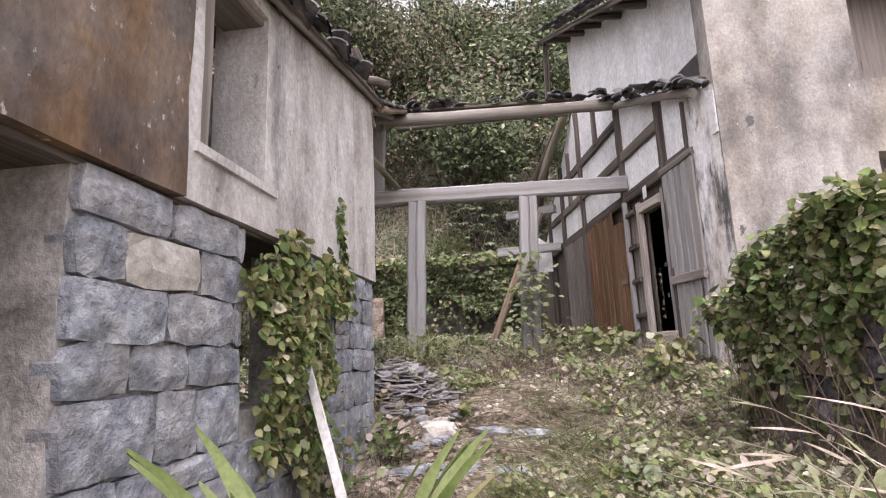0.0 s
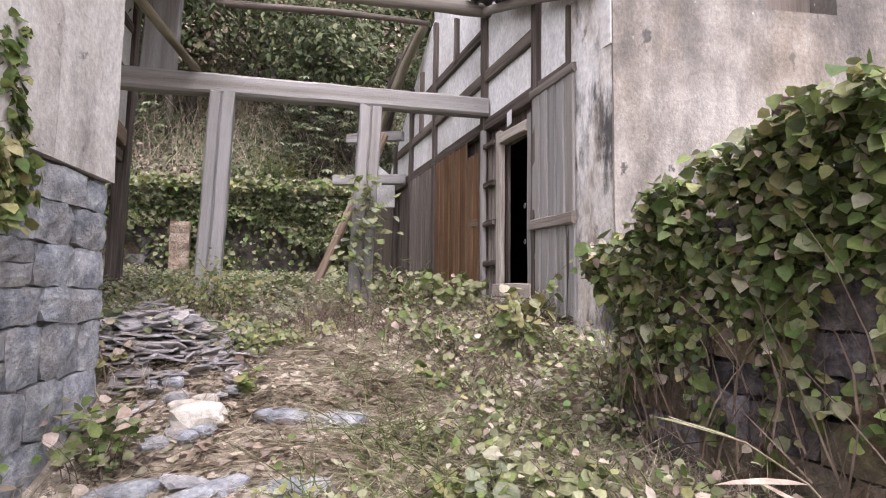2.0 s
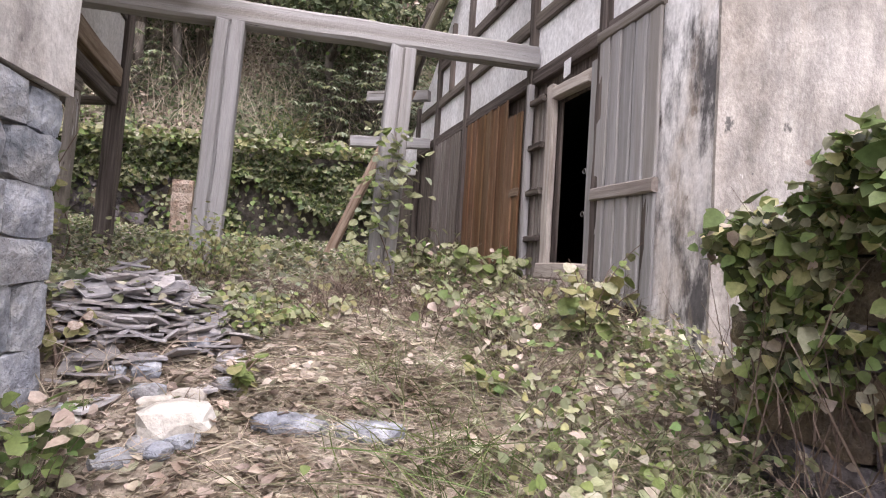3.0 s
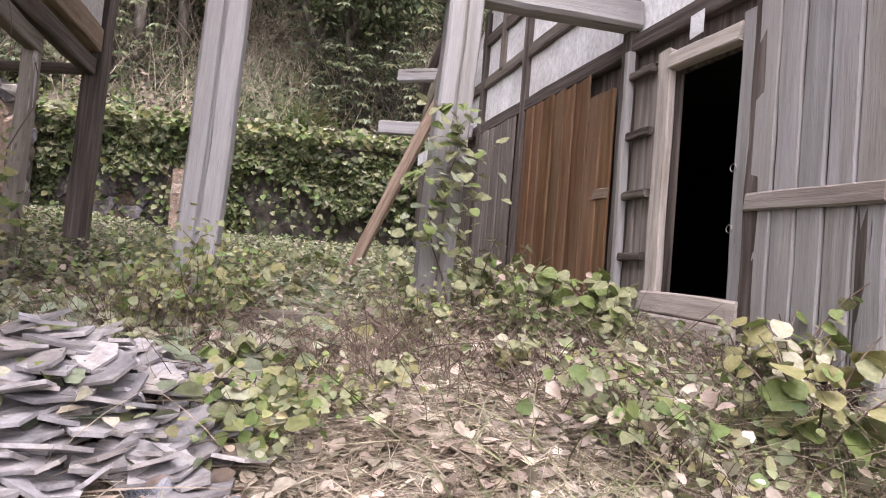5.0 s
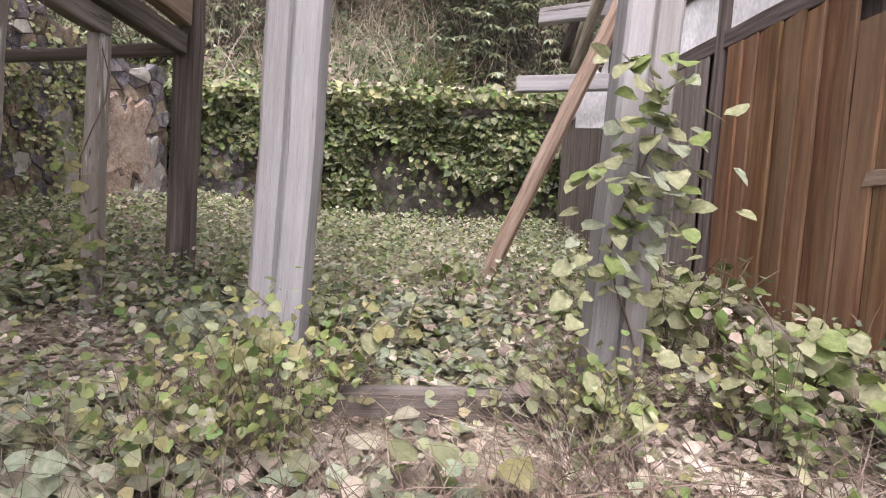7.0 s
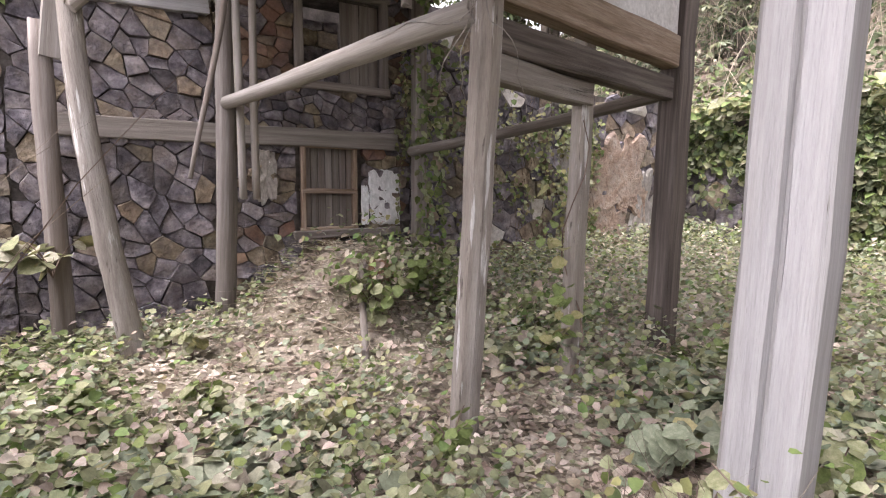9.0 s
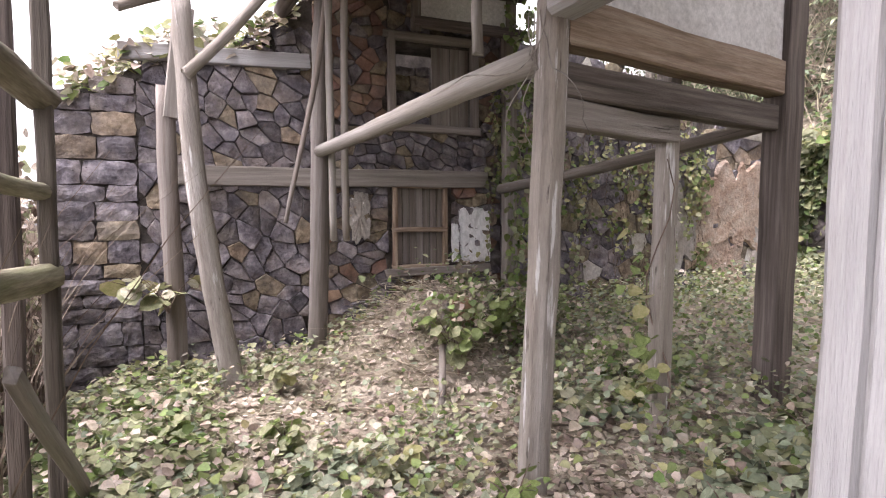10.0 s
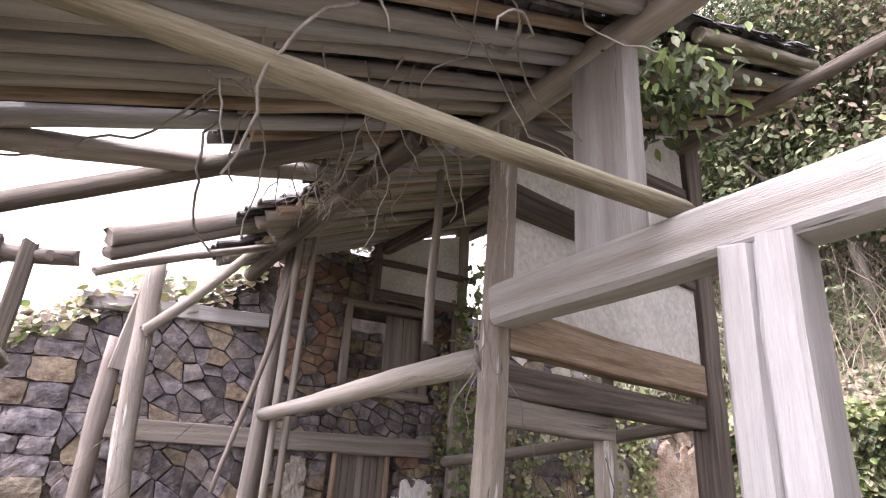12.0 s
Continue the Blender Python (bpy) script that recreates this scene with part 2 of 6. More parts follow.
M["leaf_grey"] = material("greyish_creeper_leaves", [(0.16, 0.19, 0.125), (0.24, 0.275, 0.19), (0.33, 0.355, 0.27)], **LEAF)
M["litter"] = material("dry_brown_leaf_litter", [(0.25, 0.195, 0.15), (0.42, 0.35, 0.29), (0.58, 0.515, 0.45)], **LEAF)
M["straw"] = material("dry_straw_stems", [(0.22, 0.18, 0.13), (0.37, 0.315, 0.245), (0.51, 0.455, 0.375)], **LEAF)
M["twig"] = material("dead_brown_twigs", [(0.09, 0.065, 0.05), (0.16, 0.12, 0.095), (0.24, 0.19, 0.155)], 4, (1, 1, 1), 0.9, 0.2, 30, island=0.3)
M["bark"] = material("grey_brown_bark", [(0.06, 0.05, 0.042), (0.11, 0.095, 0.08), (0.18, 0.16, 0.14)], 3, (3, 3, 0.6), 0.95, 0.8, 20, bdist=0.02)
M["metal"] = material("tarnished_iron", [(0.2, 0.2, 0.2), (0.3, 0.3, 0.3)], 8, rough=0.45, bump=0.2, metal=0.8)
M["paper"] = material("white_paper_notice", [(0.72, 0.72, 0.74), (0.8, 0.8, 0.82)], 8, rough=0.8, bump=0.0)
# near-black that carries the shade of the unlit room in its colour
M["black"] = material("shaded_interior_black", [(0.012, 0.011, 0.01), (0.02, 0.019, 0.018)], 3)
M["ceramic"] = material("brown_glazed_crock", [(0.16, 0.09, 0.05), (0.26, 0.17, 0.11)], 4, rough=0.5, bump=0.2)
M["wire"] = material("green_cable", [(0.06, 0.13, 0.11), (0.1, 0.18, 0.16)], 4, rough=0.6, bump=0.0)


# ---- mesh helpers ----
def part(name, bm, mat, parent=None, label="", m=None, smooth=False):
    if isinstance(bm, bpy.types.Mesh):
        me = bm
    else:
        me = bpy.data.meshes.new(name)
        if smooth:
            for f in bm.faces:
                f.smooth = True
        bm.to_mesh(me)
        bm.free()
        me.materials.append(M[mat])
    ob = new(name, me)
    if m is not None:
        ob.matrix_world = m
    if parent:
        ob.parent = parent
    if label:
        ob["label"] = label
    return ob


def thing(name, label, category, group="", kind="", at=(0, 0, 0)):
    ob = new(name)
    ob.location = at
    ob.empty_display_size = 0.1
    return tagged(ob, label, category, group, kind)


def child(name, bm, mat, parent, m=None, label="", smooth=False):
    """A part placed by its world matrix under an Empty that only stands somewhere."""
    ob = part(name, bm, mat, None, label, None, smooth)
    ob.parent = parent
    root = parent
    base = Matrix.Identity(4)
    chain = []
    while root:
        chain.append(root.matrix_basis.copy())
        root = root.parent
    for c in reversed(chain):
        base = base @ c
    ob.matrix_basis = base.inverted() @ (m if m is not None else Matrix.Identity(4))
    return ob


def aim(p, q, side=(1, 0, 0)):
    """A pose at p whose z axis points to q and whose x axis lies near side."""
    z = (Vector(q) - Vector(p)).normalized()
    x = Vector(side) - z * z.dot(Vector(side))
    if x.length < 1e-3:
        x = z.orthogonal()
    x.normalize()
    y = z.cross(x)
    r = Matrix((x, y, z)).transposed().to_4x4()
    return Matrix.Translation(p) @ r


def timber_bm(w, d, length, wear=0.006, bevel=0.012, groove=0.0, seed=0, taper=1.0, bow=0.0):
    """A hewn timber along z: bevelled section, slightly uneven along its length, with an optional split down its front."""
    rnd = random.Random(seed)
    n = max(3, int(length / 0.35))
    b = min(bevel, w / 4, d / 4)
    ring = [(-w / 2 + b, -d / 2), (w / 2 - b, -d / 2), (w / 2, -d / 2 + b), (w / 2, d / 2 - b), (w / 2 - b, d / 2), (-w / 2 + b, d / 2), (-w / 2, d / 2 - b), (-w / 2, -d / 2 + b)]
    if groove:
        g = groove
        ring = ring[:1] + [(-g - 0.01, -d / 2), (-g, -d / 2 + 0.035), (g, -d / 2 + 0.035), (g + 0.01, -d / 2)] + ring[1:]
    verts, faces = [], []
    for k in range(n + 1):
        f = k / n
        s = 1 + (taper - 1) * f
        ox, oy = rnd.uniform(-wear, wear) + bow * math.sin(math.pi * f), rnd.uniform(-wear, wear)
        for x, y in ring:
            verts.append((x * s + ox + rnd.uniform(-wear, wear) * 0.5, y * s + oy + rnd.uniform(-wear, wear) * 0.5, length * f + (rnd.uniform(-0.02, 0.02) if k in (0, n) else 0)))
    r = len(ring)
    for k in range(n):
        for j in range(r):
            faces.append((k * r + j, k * r + (j + 1) % r, (k + 1) * r + (j + 1) % r, (k + 1) * r + j))
    faces.append(tuple(range(r))[::-1])
    faces.append(tuple(n * r + j for j in range(r)))
    me = bpy.data.meshes.new("timber")
    me.from_pydata(verts, [], faces)
    return me


def log_bm(r0, r1, length, seed=0, bend=0.03, sides=10, knots=True, step=0.22):
    rnd = random.Random(seed)
    n = max(4, int(length / step))
    verts, faces = [], []
    ph, ph2 = rnd.uniform(0, 6), rnd.uniform(0, 6)
    lump = [rnd.uniform(0.93, 1.07) for _ in range(sides)]
    for k in range(n + 1):
        f = k / n
        ox = bend * (math.sin(f * 3.1 + ph) - math.sin(ph)) + rnd.uniform(-1, 1) * r0 * 0.04
        oy = bend * (math.sin(f * 4.3 + ph2) - math.sin(ph2)) + rnd.uniform(-1, 1) * r0 * 0.04
        r = r0 + (r1 - r0) * f
        if knots and rnd.random() < 0.2:
            r *= 1.07
        for j in range(sides):
            a = 2 * math.pi * j / sides
            verts.append((ox + r * lump[j] * math.cos(a), oy + r * lump[j] * math.sin(a), length * f + (rnd.uniform(-0.02, 0.02) if k in (0, n) else 0)))
    for k in range(n):
        for j in range(sides):
            faces.append((k * sides + j, k * sides + (j + 1) % sides, (k + 1) * sides + (j + 1) % sides, (k + 1) * sides + j))
    faces.append(tuple(range(sides))[::-1])
    faces.append(tuple(n * sides + j for j in range(sides)))
    me = bpy.data.meshes.new("log")
    me.from_pydata(verts, [], faces)
    me.polygons.foreach_set("use_smooth", [len(p.vertices) == 4 for p in me.polygons])
    return me


SEED = [0]


def seed():
    SEED[0] += 1
    return SEED[0]


def timber(name, p, q, w, d, mat, parent=None, side=(1, 0, 0), label="", category="beam", group="", **kw):
    me = timber_bm(w, d, (Vector(q) - Vector(p)).length, seed=seed(), **kw)
    me.materials.append(M[mat])
    if parent:
        return child(name, me, mat, parent, aim(p, q, side))
    ob = part(name, me, mat, None, "", aim(p, q, side))
    return tagged(ob, label, category, group)


def log(name, p, q, r0, r1, mat, parent=None, label="", category="pole", group="", **kw):
    me = log_bm(r0, r1, (Vector(q) - Vector(p)).length, seed=seed(), **kw)
    me.materials.append(M[mat])
    if parent:
        return child(name, me, mat, parent, aim(p, q))
    ob = part(name, me, mat, None, "", aim(p, q))
    return tagged(ob, label, category, group)


def plane_frame(p, q):
    """A frame on a wall: x along it from p to q, y into the wall, z up."""
    x = Vector((q[0] - p[0], q[1] - p[1], 0)).normalized()
    y = Vector((0, 0, 1)).cross(x)
    return Matrix.Translation((p[0], p[1], 0)) @ Matrix((x, y, (0, 0, 1))).transposed().to_4x4()


def wall_mesh(length, z0, top, thick, holes=(), step=0.5, rough=0.0, sd=0, y0=0.0):
    """A wall slab in a wall frame: x 0..length, y y0..y0+thick, z z0..top(x), with holes (x0, x1, z0, z1) through it."""
    rnd = random.Random(sd)
    bm = bmesh.new()
    xs = {0.0, length}
    for h in holes:
        xs |= {h[0], h[1]}
    k = 0.0
    while k < length:
        if all(abs(k - x) > step * 0.4 for x in xs):
            xs.add(k)
        k += step
    xs = sorted(xs)
    zcuts = sorted({z for h in holes for z in h[2:4]})
    grid = {}

    def v(x, y, z):
        key = (round(x, 4), round(y, 4), round(z, 4))
        if key not in grid:
            j = rough if y == y0 else 0
            grid[key] = bm.verts.new((x, y + rnd.uniform(-j, j), z))
        return grid[key]

    def face(*c):
        vs = [v(*p) for p in c]
        if len(set(vs)) == len(vs):
            try:
                bm.faces.new(vs)
            except ValueError:
                pass

    y1 = y0 + thick
    cells = {}
    for a, b in zip(xs, xs[1:]):
        ta, tb = top(a), top(b)
        zs = [z0]
        z = z0
        while z < min(ta, tb) - step * 1.2:
            z += step
            if all(abs(z - c) > step * 0.4 for c in zcuts):
                zs.append(z)
        zs += [c for c in zcuts if c < min(ta, tb) - 0.02]
        zs = sorted(set(zs))
        rows = list(zip(zs, zs[1:])) + [(zs[-1], None)]
        for lo, hi in rows:
            mid_x, mid_z = (a + b) / 2, lo + 0.02 if hi is None else (lo + hi) / 2
            if any(h[0] < mid_x < h[1] and h[2] < mid_z < h[3] for h in holes):
                continue
            ha, hb = (ta, tb) if hi is None else (hi, hi)
            face((a, y0, lo), (b, y0, lo), (b, y0, hb), (a, y0, ha))
            face((a, y1, lo), (a, y1, ha), (b, y1, hb), (b, y1, lo))
            if hi is None:
                face((a, y0, ha), (b, y0, hb), (b, y1, hb), (a, y1, ha))
            for edge, x, h in ((-1, a, ha), (1, b, hb)):
                if x in (0.0, length) or any(x in (q[0], q[1]) and q[2] <= lo + 1e-6 and (hi or ha) <= q[3] + 1e-6 for q in holes):
                    face((x, y0, lo), (x, y0, h), (x, y1, h), (x, y1, lo))
            for zz in (lo, hi):
                if zz is not None and (zz == z0 or any(zz in (q[2], q[3]) and q[0] - 1e-6 <= a and b <= q[1] + 1e-6 for q in holes)):
                    face((a, y0, zz), (b, y0, zz), (b, y1, zz), (a, y1, zz))
    bmesh.ops.recalc_face_normals(bm, faces=bm.faces)
    return bm


def stone_mesh(w, h, d, sd, chip=0.016):
    """A hewn stone, face to -y: a cushioned, chipped front, straight sides."""
    rnd = random.Random(sd)
    nx, nz = 4, 3
    verts, faces = [], []
    for i in range(nx + 1):
        for k in range(nz + 1):
            u, v = i / nx, k / nz
            edge = i in (0, nx) or k in (0, nz)
            corner = i in (0, nx) and k in (0, nz)
            x = (u - 0.5) * w + rnd.uniform(-chip, chip) * (0.8 if edge else 0.5)
            z = (v - 0.5) * h + rnd.uniform(-chip, chip) * 0.7
            if corner:
                x *= 0.94
                z *= 0.92
            y = -d / 2 + (0.014 if edge else 0) + rnd.uniform(-chip, chip) * 0.5
            verts.append((x, y, z))
    ix = lambda i, k: i * (nz + 1) + k
    for i in range(nx):
        for k in range(nz):
            faces.append((ix(i, k), ix(i + 1, k), ix(i + 1, k + 1), ix(i, k + 1)))
    rim = [ix(i, 0) for i in range(nx)] + [ix(nx, k) for k in range(nz)] + [ix(i, nz) for i in range(nx, 0, -1)] + [ix(0, k) for k in range(nz, 0, -1)]
    base = len(verts)
    for r in rim:
        x, y, z = verts[r]
        verts.append((x, d / 2, z))
    for j in range(len(rim)):
        a, b = rim[j], rim[(j + 1) % len(rim)]
        faces.append((a, base + j, base + (j + 1) % len(rim), b))
    me = bpy.data.meshes.new("stone")
    me.from_pydata(verts, [], faces)
    return me


def stone_courses(frame_m, x0, x1, z0, z1, parent, mats, course=(0.2, 0.34), width=(0.3, 0.7), holes=(), sd=0, proud=0.02, top=None, name="stone"):
    """Uneven courses of single stones on a wall frame, each an object under parent."""
    rnd = random.Random(sd)
    z = z0
    while z < z1 - 0.08:
        h = min(rnd.uniform(*course), z1 - z)
        if z1 - (z + h) < 0.1:
            h = z1 - z
        x = x0 + rnd.uniform(-0.1, 0.0)
        while x < x1 - 0.05:
            w = rnd.uniform(*width)
            if x1 - (x + w) < 0.15:
                w = x1 - x
            a, b = max(x, x0), min(x + w, x1)
            x += w
            bits = [(a, b)]
            for q in holes:
                if z + h * 0.5 > q[2] and z + h * 0.5 < q[3]:
                    bits = [c for s, e in bits for c in ((s, min(e, q[0])), (max(s, q[1]), e)) if c[1] - c[0] > 0.05]
            for s, e in bits:
                zz, hh = z, h
                if top:
                    lim = top((s + e) / 2)
                    if zz > lim - 0.05:
                        continue
                    hh = min(h, lim - zz)
                split = hh > 0.26 and rnd.random() < 0.25
                rows = [(zz, hh * 0.5), (zz + hh * 0.5, hh * 0.5)] if split else [(zz, hh)]
                for r0, rh in rows:
                    me = stone_mesh(e - s - 0.009, rh - 0.009, 0.16, rnd.randint(0, 10**6))
                    mat = rnd.choices([k for k, _ in mats], [c for _, c in mats])[0]
                    me.materials.append(M[mat])
                    m = frame_m @ Matrix.Translation(((s + e) / 2, 0.08 - proud - rnd.uniform(0, 0.02), r0 + rh / 2)) @ Matrix.Rotation(rnd.uniform(-0.025, 0.025), 4, "Y")
                    child(name, me, mat, parent, m)
        z += h


def clip(poly, a, b, c):
    """The part of a convex polygon where a*x + b*y <= c."""
    out = []
    for (x0, y0), (x1, y1) in zip(poly, poly[1:] + poly[:1]):
        d0, d1 = a * x0 + b * y0 - c, a * x1 + b * y1 - c
        if d0 <= 0:
            out.append((x0, y0))
        if d0 * d1 < 0:
            t = d0 / (d0 - d1)
            out.append((x0 + t * (x1 - x0), y0 + t * (y1 - y0)))
    return out


def rubble(frame_m, x0, x1, z0, z1, parent, mats, size=0.24, sd=0, top=None, holes=(), squash=1.0, gap=0.004, slant=0.0, long=1.0):
    """Random rubble: cells of scattered seeds, each a chamfered stone of its own; slant and long turn and stretch them."""
    rnd = random.Random(sd)
    pts = []
    nx, nz = int((x1 - x0) / size), int((z1 - z0) / (size * squash))
    for i in range(-1, nx + 2):
        for k in range(-1, nz + 2):
            pts.append((x0 + (i + 0.5 + rnd.uniform(-0.5, 0.5) + (k % 2) * 0.5) * size, z0 + (k + 0.5 + rnd.uniform(-0.5, 0.5)) * size * squash))
    for px, pz in pts:
        if not (x0 < px < x1 and z0 < pz < z1) or (top and pz > top(px)):
            continue
        if any(h[0] < px < h[1] and h[2] < pz < h[3] for h in holes):
            continue
        poly = [(x0, z0), (x1, z0), (x1, z1), (x0, z1)]
        for qx, qz in pts:
            if (qx, qz) == (px, pz) or abs(qx - px) > size * 3 or abs(qz - pz) > size * 3:
                continue
            a, b = qx - px, qz - pz
            turn = slant + 1.1 * noise.noise(((px + qx) * 0.6, (pz + qz) * 0.6, sd))
            cs, sn_ = math.cos(turn), math.sin(turn)
            u, v = (a * cs + b * sn_) / long, (b * cs - a * sn_) * long
            a, b = u * cs - v * sn_, u * sn_ + v * cs
            ln = math.hypot(a, b)
            poly = clip(poly, a / ln, b / ln, (a * (px + qx) / 2 + b * (pz + qz) / 2) / ln - gap * rnd.uniform(0.1, 1.9))
            if len(poly) < 3:
                break
        if len(poly) < 3:
            continue
        for h in holes:
            if h[0] - 0.3 < px < h[1] + 0.3 and h[2] - 0.3 < pz < h[3] + 0.3:
                if px <= h[0]:
                    poly = clip(poly, 1, 0, h[0] - 0.01)
                elif px >= h[1]:
                    poly = clip(poly, -1, 0, -h[1] - 0.01)
                elif pz <= h[2]:
                    poly = clip(poly, 0, 1, h[2] - 0.01)
                else:
                    poly = clip(poly, 0, -1, -h[3] - 0.01)
        if len(poly) < 3:
            continue
        cx, cz = sum(p[0] for p in poly) / len(poly), sum(p[1] for p in poly) / len(poly)
        n = len(poly)
        rise = rnd.uniform(0.015, 0.06)
        tx, tz = rnd.uniform(-0.16, 0.16), rnd.uniform(-0.16, 0.16)
        verts = [(p[0] - cx, 0.1, p[1] - cz) for p in poly]
        verts += [(p[0] - cx, -0.005 - rise * 0.5 + rnd.uniform(-0.006, 0.006), p[1] - cz) for p in poly]
        for p in poly:
            f = rnd.uniform(0.91, 0.985)
            verts.append(((p[0] - cx) * f, -rise + tx * (p[0] - cx) + tz * (p[1] - cz) + rnd.uniform(-0.007, 0.007), (p[1] - cz) * f))
        verts.append((rnd.uniform(-0.04, 0.04), -rise - rnd.uniform(-0.006, 0.012), rnd.uniform(-0.04, 0.04)))
        faces = []
        for lay in (0, 1):
            for j in range(n):
                faces.append((lay * n + j, lay * n + (j + 1) % n, (lay + 1) * n + (j + 1) % n, (lay + 1) * n + j))
        faces += [(2 * n + j, 2 * n + (j + 1) % n, 3 * n) for j in range(n)]
        me = bpy.data.meshes.new("stone")
        me.from_pydata(verts, [], faces)
        mat = rnd.choices([k for k, _ in mats], [c for _, c in mats])[0]
        me.materials.append(M[mat])
        child("stone", me, mat, parent, frame_m @ Matrix.Translation((cx, 0, cz)))


def ragged_patch(w, h, d, sd, ragged, mat):
    """A crust of plaster with a broken outline and an uneven face, standing on z = 0."""
    verts, faces, n = [], [], 40
    rings = (1.0, 0.93, 0.6, 0.3)
    for k, r in enumerate(rings):
        for j in range(n):
            a = 2 * math.pi * j / n
            c, q = math.cos(a), math.sin(a)
            box = 1 / max(abs(c), abs(q)) ** 0.75
            f = box * (1 + ragged * noise.noise((c * 2 + sd, q * 2, 1)) + ragged * 0.5 * noise.noise((c * 6 + sd, q * 6, 2)))
            verts.append((w / 2 * c * f * r, (0.0 if k == 0 else -d) + 0.02 * noise.noise((c * r * 4, q * r * 4, sd)), h / 2 + h / 2 * q * f * r))
    verts.append((0, -d, h / 2))
    for k in range(len(rings) - 1):
        for j in range(n):
            faces.append((k * n + j, k * n + (j + 1) % n, (k + 1) * n + (j + 1) % n, (k + 1) * n + j))
    b = (len(rings) - 1) * n
    faces += [(b + j, b + (j + 1) % n, len(verts) - 1) for j in range(n)]
    me = bpy.data.meshes.new("crust")
    me.from_pydata(verts, [], faces)
    me.materials.append(M[mat])
    return me


# ---- ground ----
def smooth(a, b, v):
    t = min(1.0, max(0.0, (v - a) / (b - a)))
    return t * t * (3 - 2 * t)


LEVELS = [(-60, -1.5), (-5, -0.1), (0.3, 0.03), (2.6, 0.1), (3.8, 0.21), (4.6, 0.34), (5.4, 0.54), (6.2, 0.84), (7.0, 1.08), (8.0, 1.17), (9.3, 1.25), (12.0, 1.42), (17.4, 1.75), (400, 1.9)]


def ground_z(x, y):
    for (a, za), (b, zb) in zip(LEVELS, LEVELS[1:]):
        if y <= b:
            break
    z = za + (zb - za) * min(1.0, max(0.0, (y - a) / (b - a)))
    z += 0.08 * smooth(1.6, 3.1, x) * smooth(5.2, 7.5, y) * smooth(12.5, 9.0, y)
    z += 0.3 * smooth(1.4, 2.6, x) * smooth(5.5, 4.0, y) * smooth(0.5, 2.0, y)
    z += 0.2 * smooth(-2.0, -4.6, x) * smooth(6.4, 8.0, y) * smooth(-9.5, -8.0, x)
    z += 0.75 * math.exp(-(((x + 4.75) / 0.75) ** 2 + ((y - 10.0) / 0.85) ** 2))
    z += 0.22 * math.exp(-(((x + 0.55) / 0.55) ** 2 + ((y - 6.9) / 0.6) ** 2))
    if y > 17.6:
        hill = smooth(-24, -11, x) * (1 - 0.25 * smooth(30, 60, x))
        far = min(y - 17.6, 60.0)
        z += hill * (2.2 * smooth(0, 0.5, y - 17.6) + far * 0.74)
    return z + 0.035 * noise.noise((x * 0.9, y * 0.9, 0)) + 0.02 * noise.noise((x * 2.7, y * 2.7, 3)) * (1 if abs(x) < 30 else 0)


def ground_sheet():
    def steps(lo, hi, near_lo, near_hi, fine, coarse):
        v, out = lo, []
        while v < hi:
            out.append(v)
            v += fine if near_lo <= v < near_hi else coarse
        return out + [hi]
    xs = [-600, -250, -120] + steps(-60, 60, -8, 6, 0.12, 2.0) + [120, 250, 600]
    ys = [-600, -250, -120] + steps(-60, 100, -1, 19, 0.12, 2.0) + [150, 300, 600]
    verts = [(x, y, ground_z(x, y)) for y in ys for x in xs]
    w = len(xs)
    faces = [(j * w + i, j * w + i + 1, (j + 1) * w + i + 1, (j + 1) * w + i) for j in range(len(ys) - 1) for i in range(w - 1)]
    me = bpy.data.meshes.new("ground")
    me.from_pydata(verts, [], faces)
    me.polygons.foreach_set("use_smooth", [True] * len(faces))
    me.materials.append(M["ground"])
    return tagged(new("ground", me), "soil ground strewn with dry leaves, rising to a wooded slope", "ground", kind="structure")


ground_sheet()

# ---- left building: stone ground floor, plastered upper wall ----
# the house is drawn a little larger than it stands and brought to its true size and place
NEAR = Matrix.Translation((0.5, 0.5, 1.51)) @ Matrix.Scale(0.912, 4) @ Matrix.Translation((-0.5, -0.5, -1.51))
LW = NEAR @ plane_frame((-1.31, 1.67), (-0.68, 6.7))
# along this frame x runs from the start to the far corner, y into the house


def l_top(x):
    return 4.62 - 0.17 * (5.08 - x)


left = thing("left_house", "ruined stone house with stained plaster upper wall", "house", kind="structure")
LWM = LW @ Matrix.Translation((0.74, 0, 0))
HOLE_M = (1.35, 2.29, 1.2, 2.36)
child("stone_wall_core", wall_mesh(4.33, -0.3, lambda x: 2.36, 0.4, [HOLE_M], y0=0.03, rough=0.01), "mortar_pale", left, LWM)
stone_courses(LWM, 0.0, 4.33, -0.1, 2.36, left, [("stone", 8), ("stone_pale", 0.7)], (0.2, 0.38), (0.32, 0.7), [HOLE_M], 3, 0.02)
side = NEAR @ plane_frame((-0.68, 6.7), (-0.98, 6.74))
stone_courses(side, 0.0, 0.3, 0.6, 2.4, left, [("stone", 8)], (0.22, 0.36), (0.3, 0.4), (), 5, 0.0)
stone_courses(NEAR @ plane_frame((-1.7, 2.54), (-1.22, 2.48)), 0.0, 0.48, -0.1, 2.36, left, [("stone", 8)], (0.25, 0.38), (0.3, 0.5), (), 6, 0.0)
child("plaster_corner", wall_mesh(0.79, 2.38, lambda x: l_top(x + 4.29), 0.2, [], step=0.3, rough=0.006, y0=-0.05), "plaster", left, LW @ Matrix.Translation((4.29, 0, 0)))
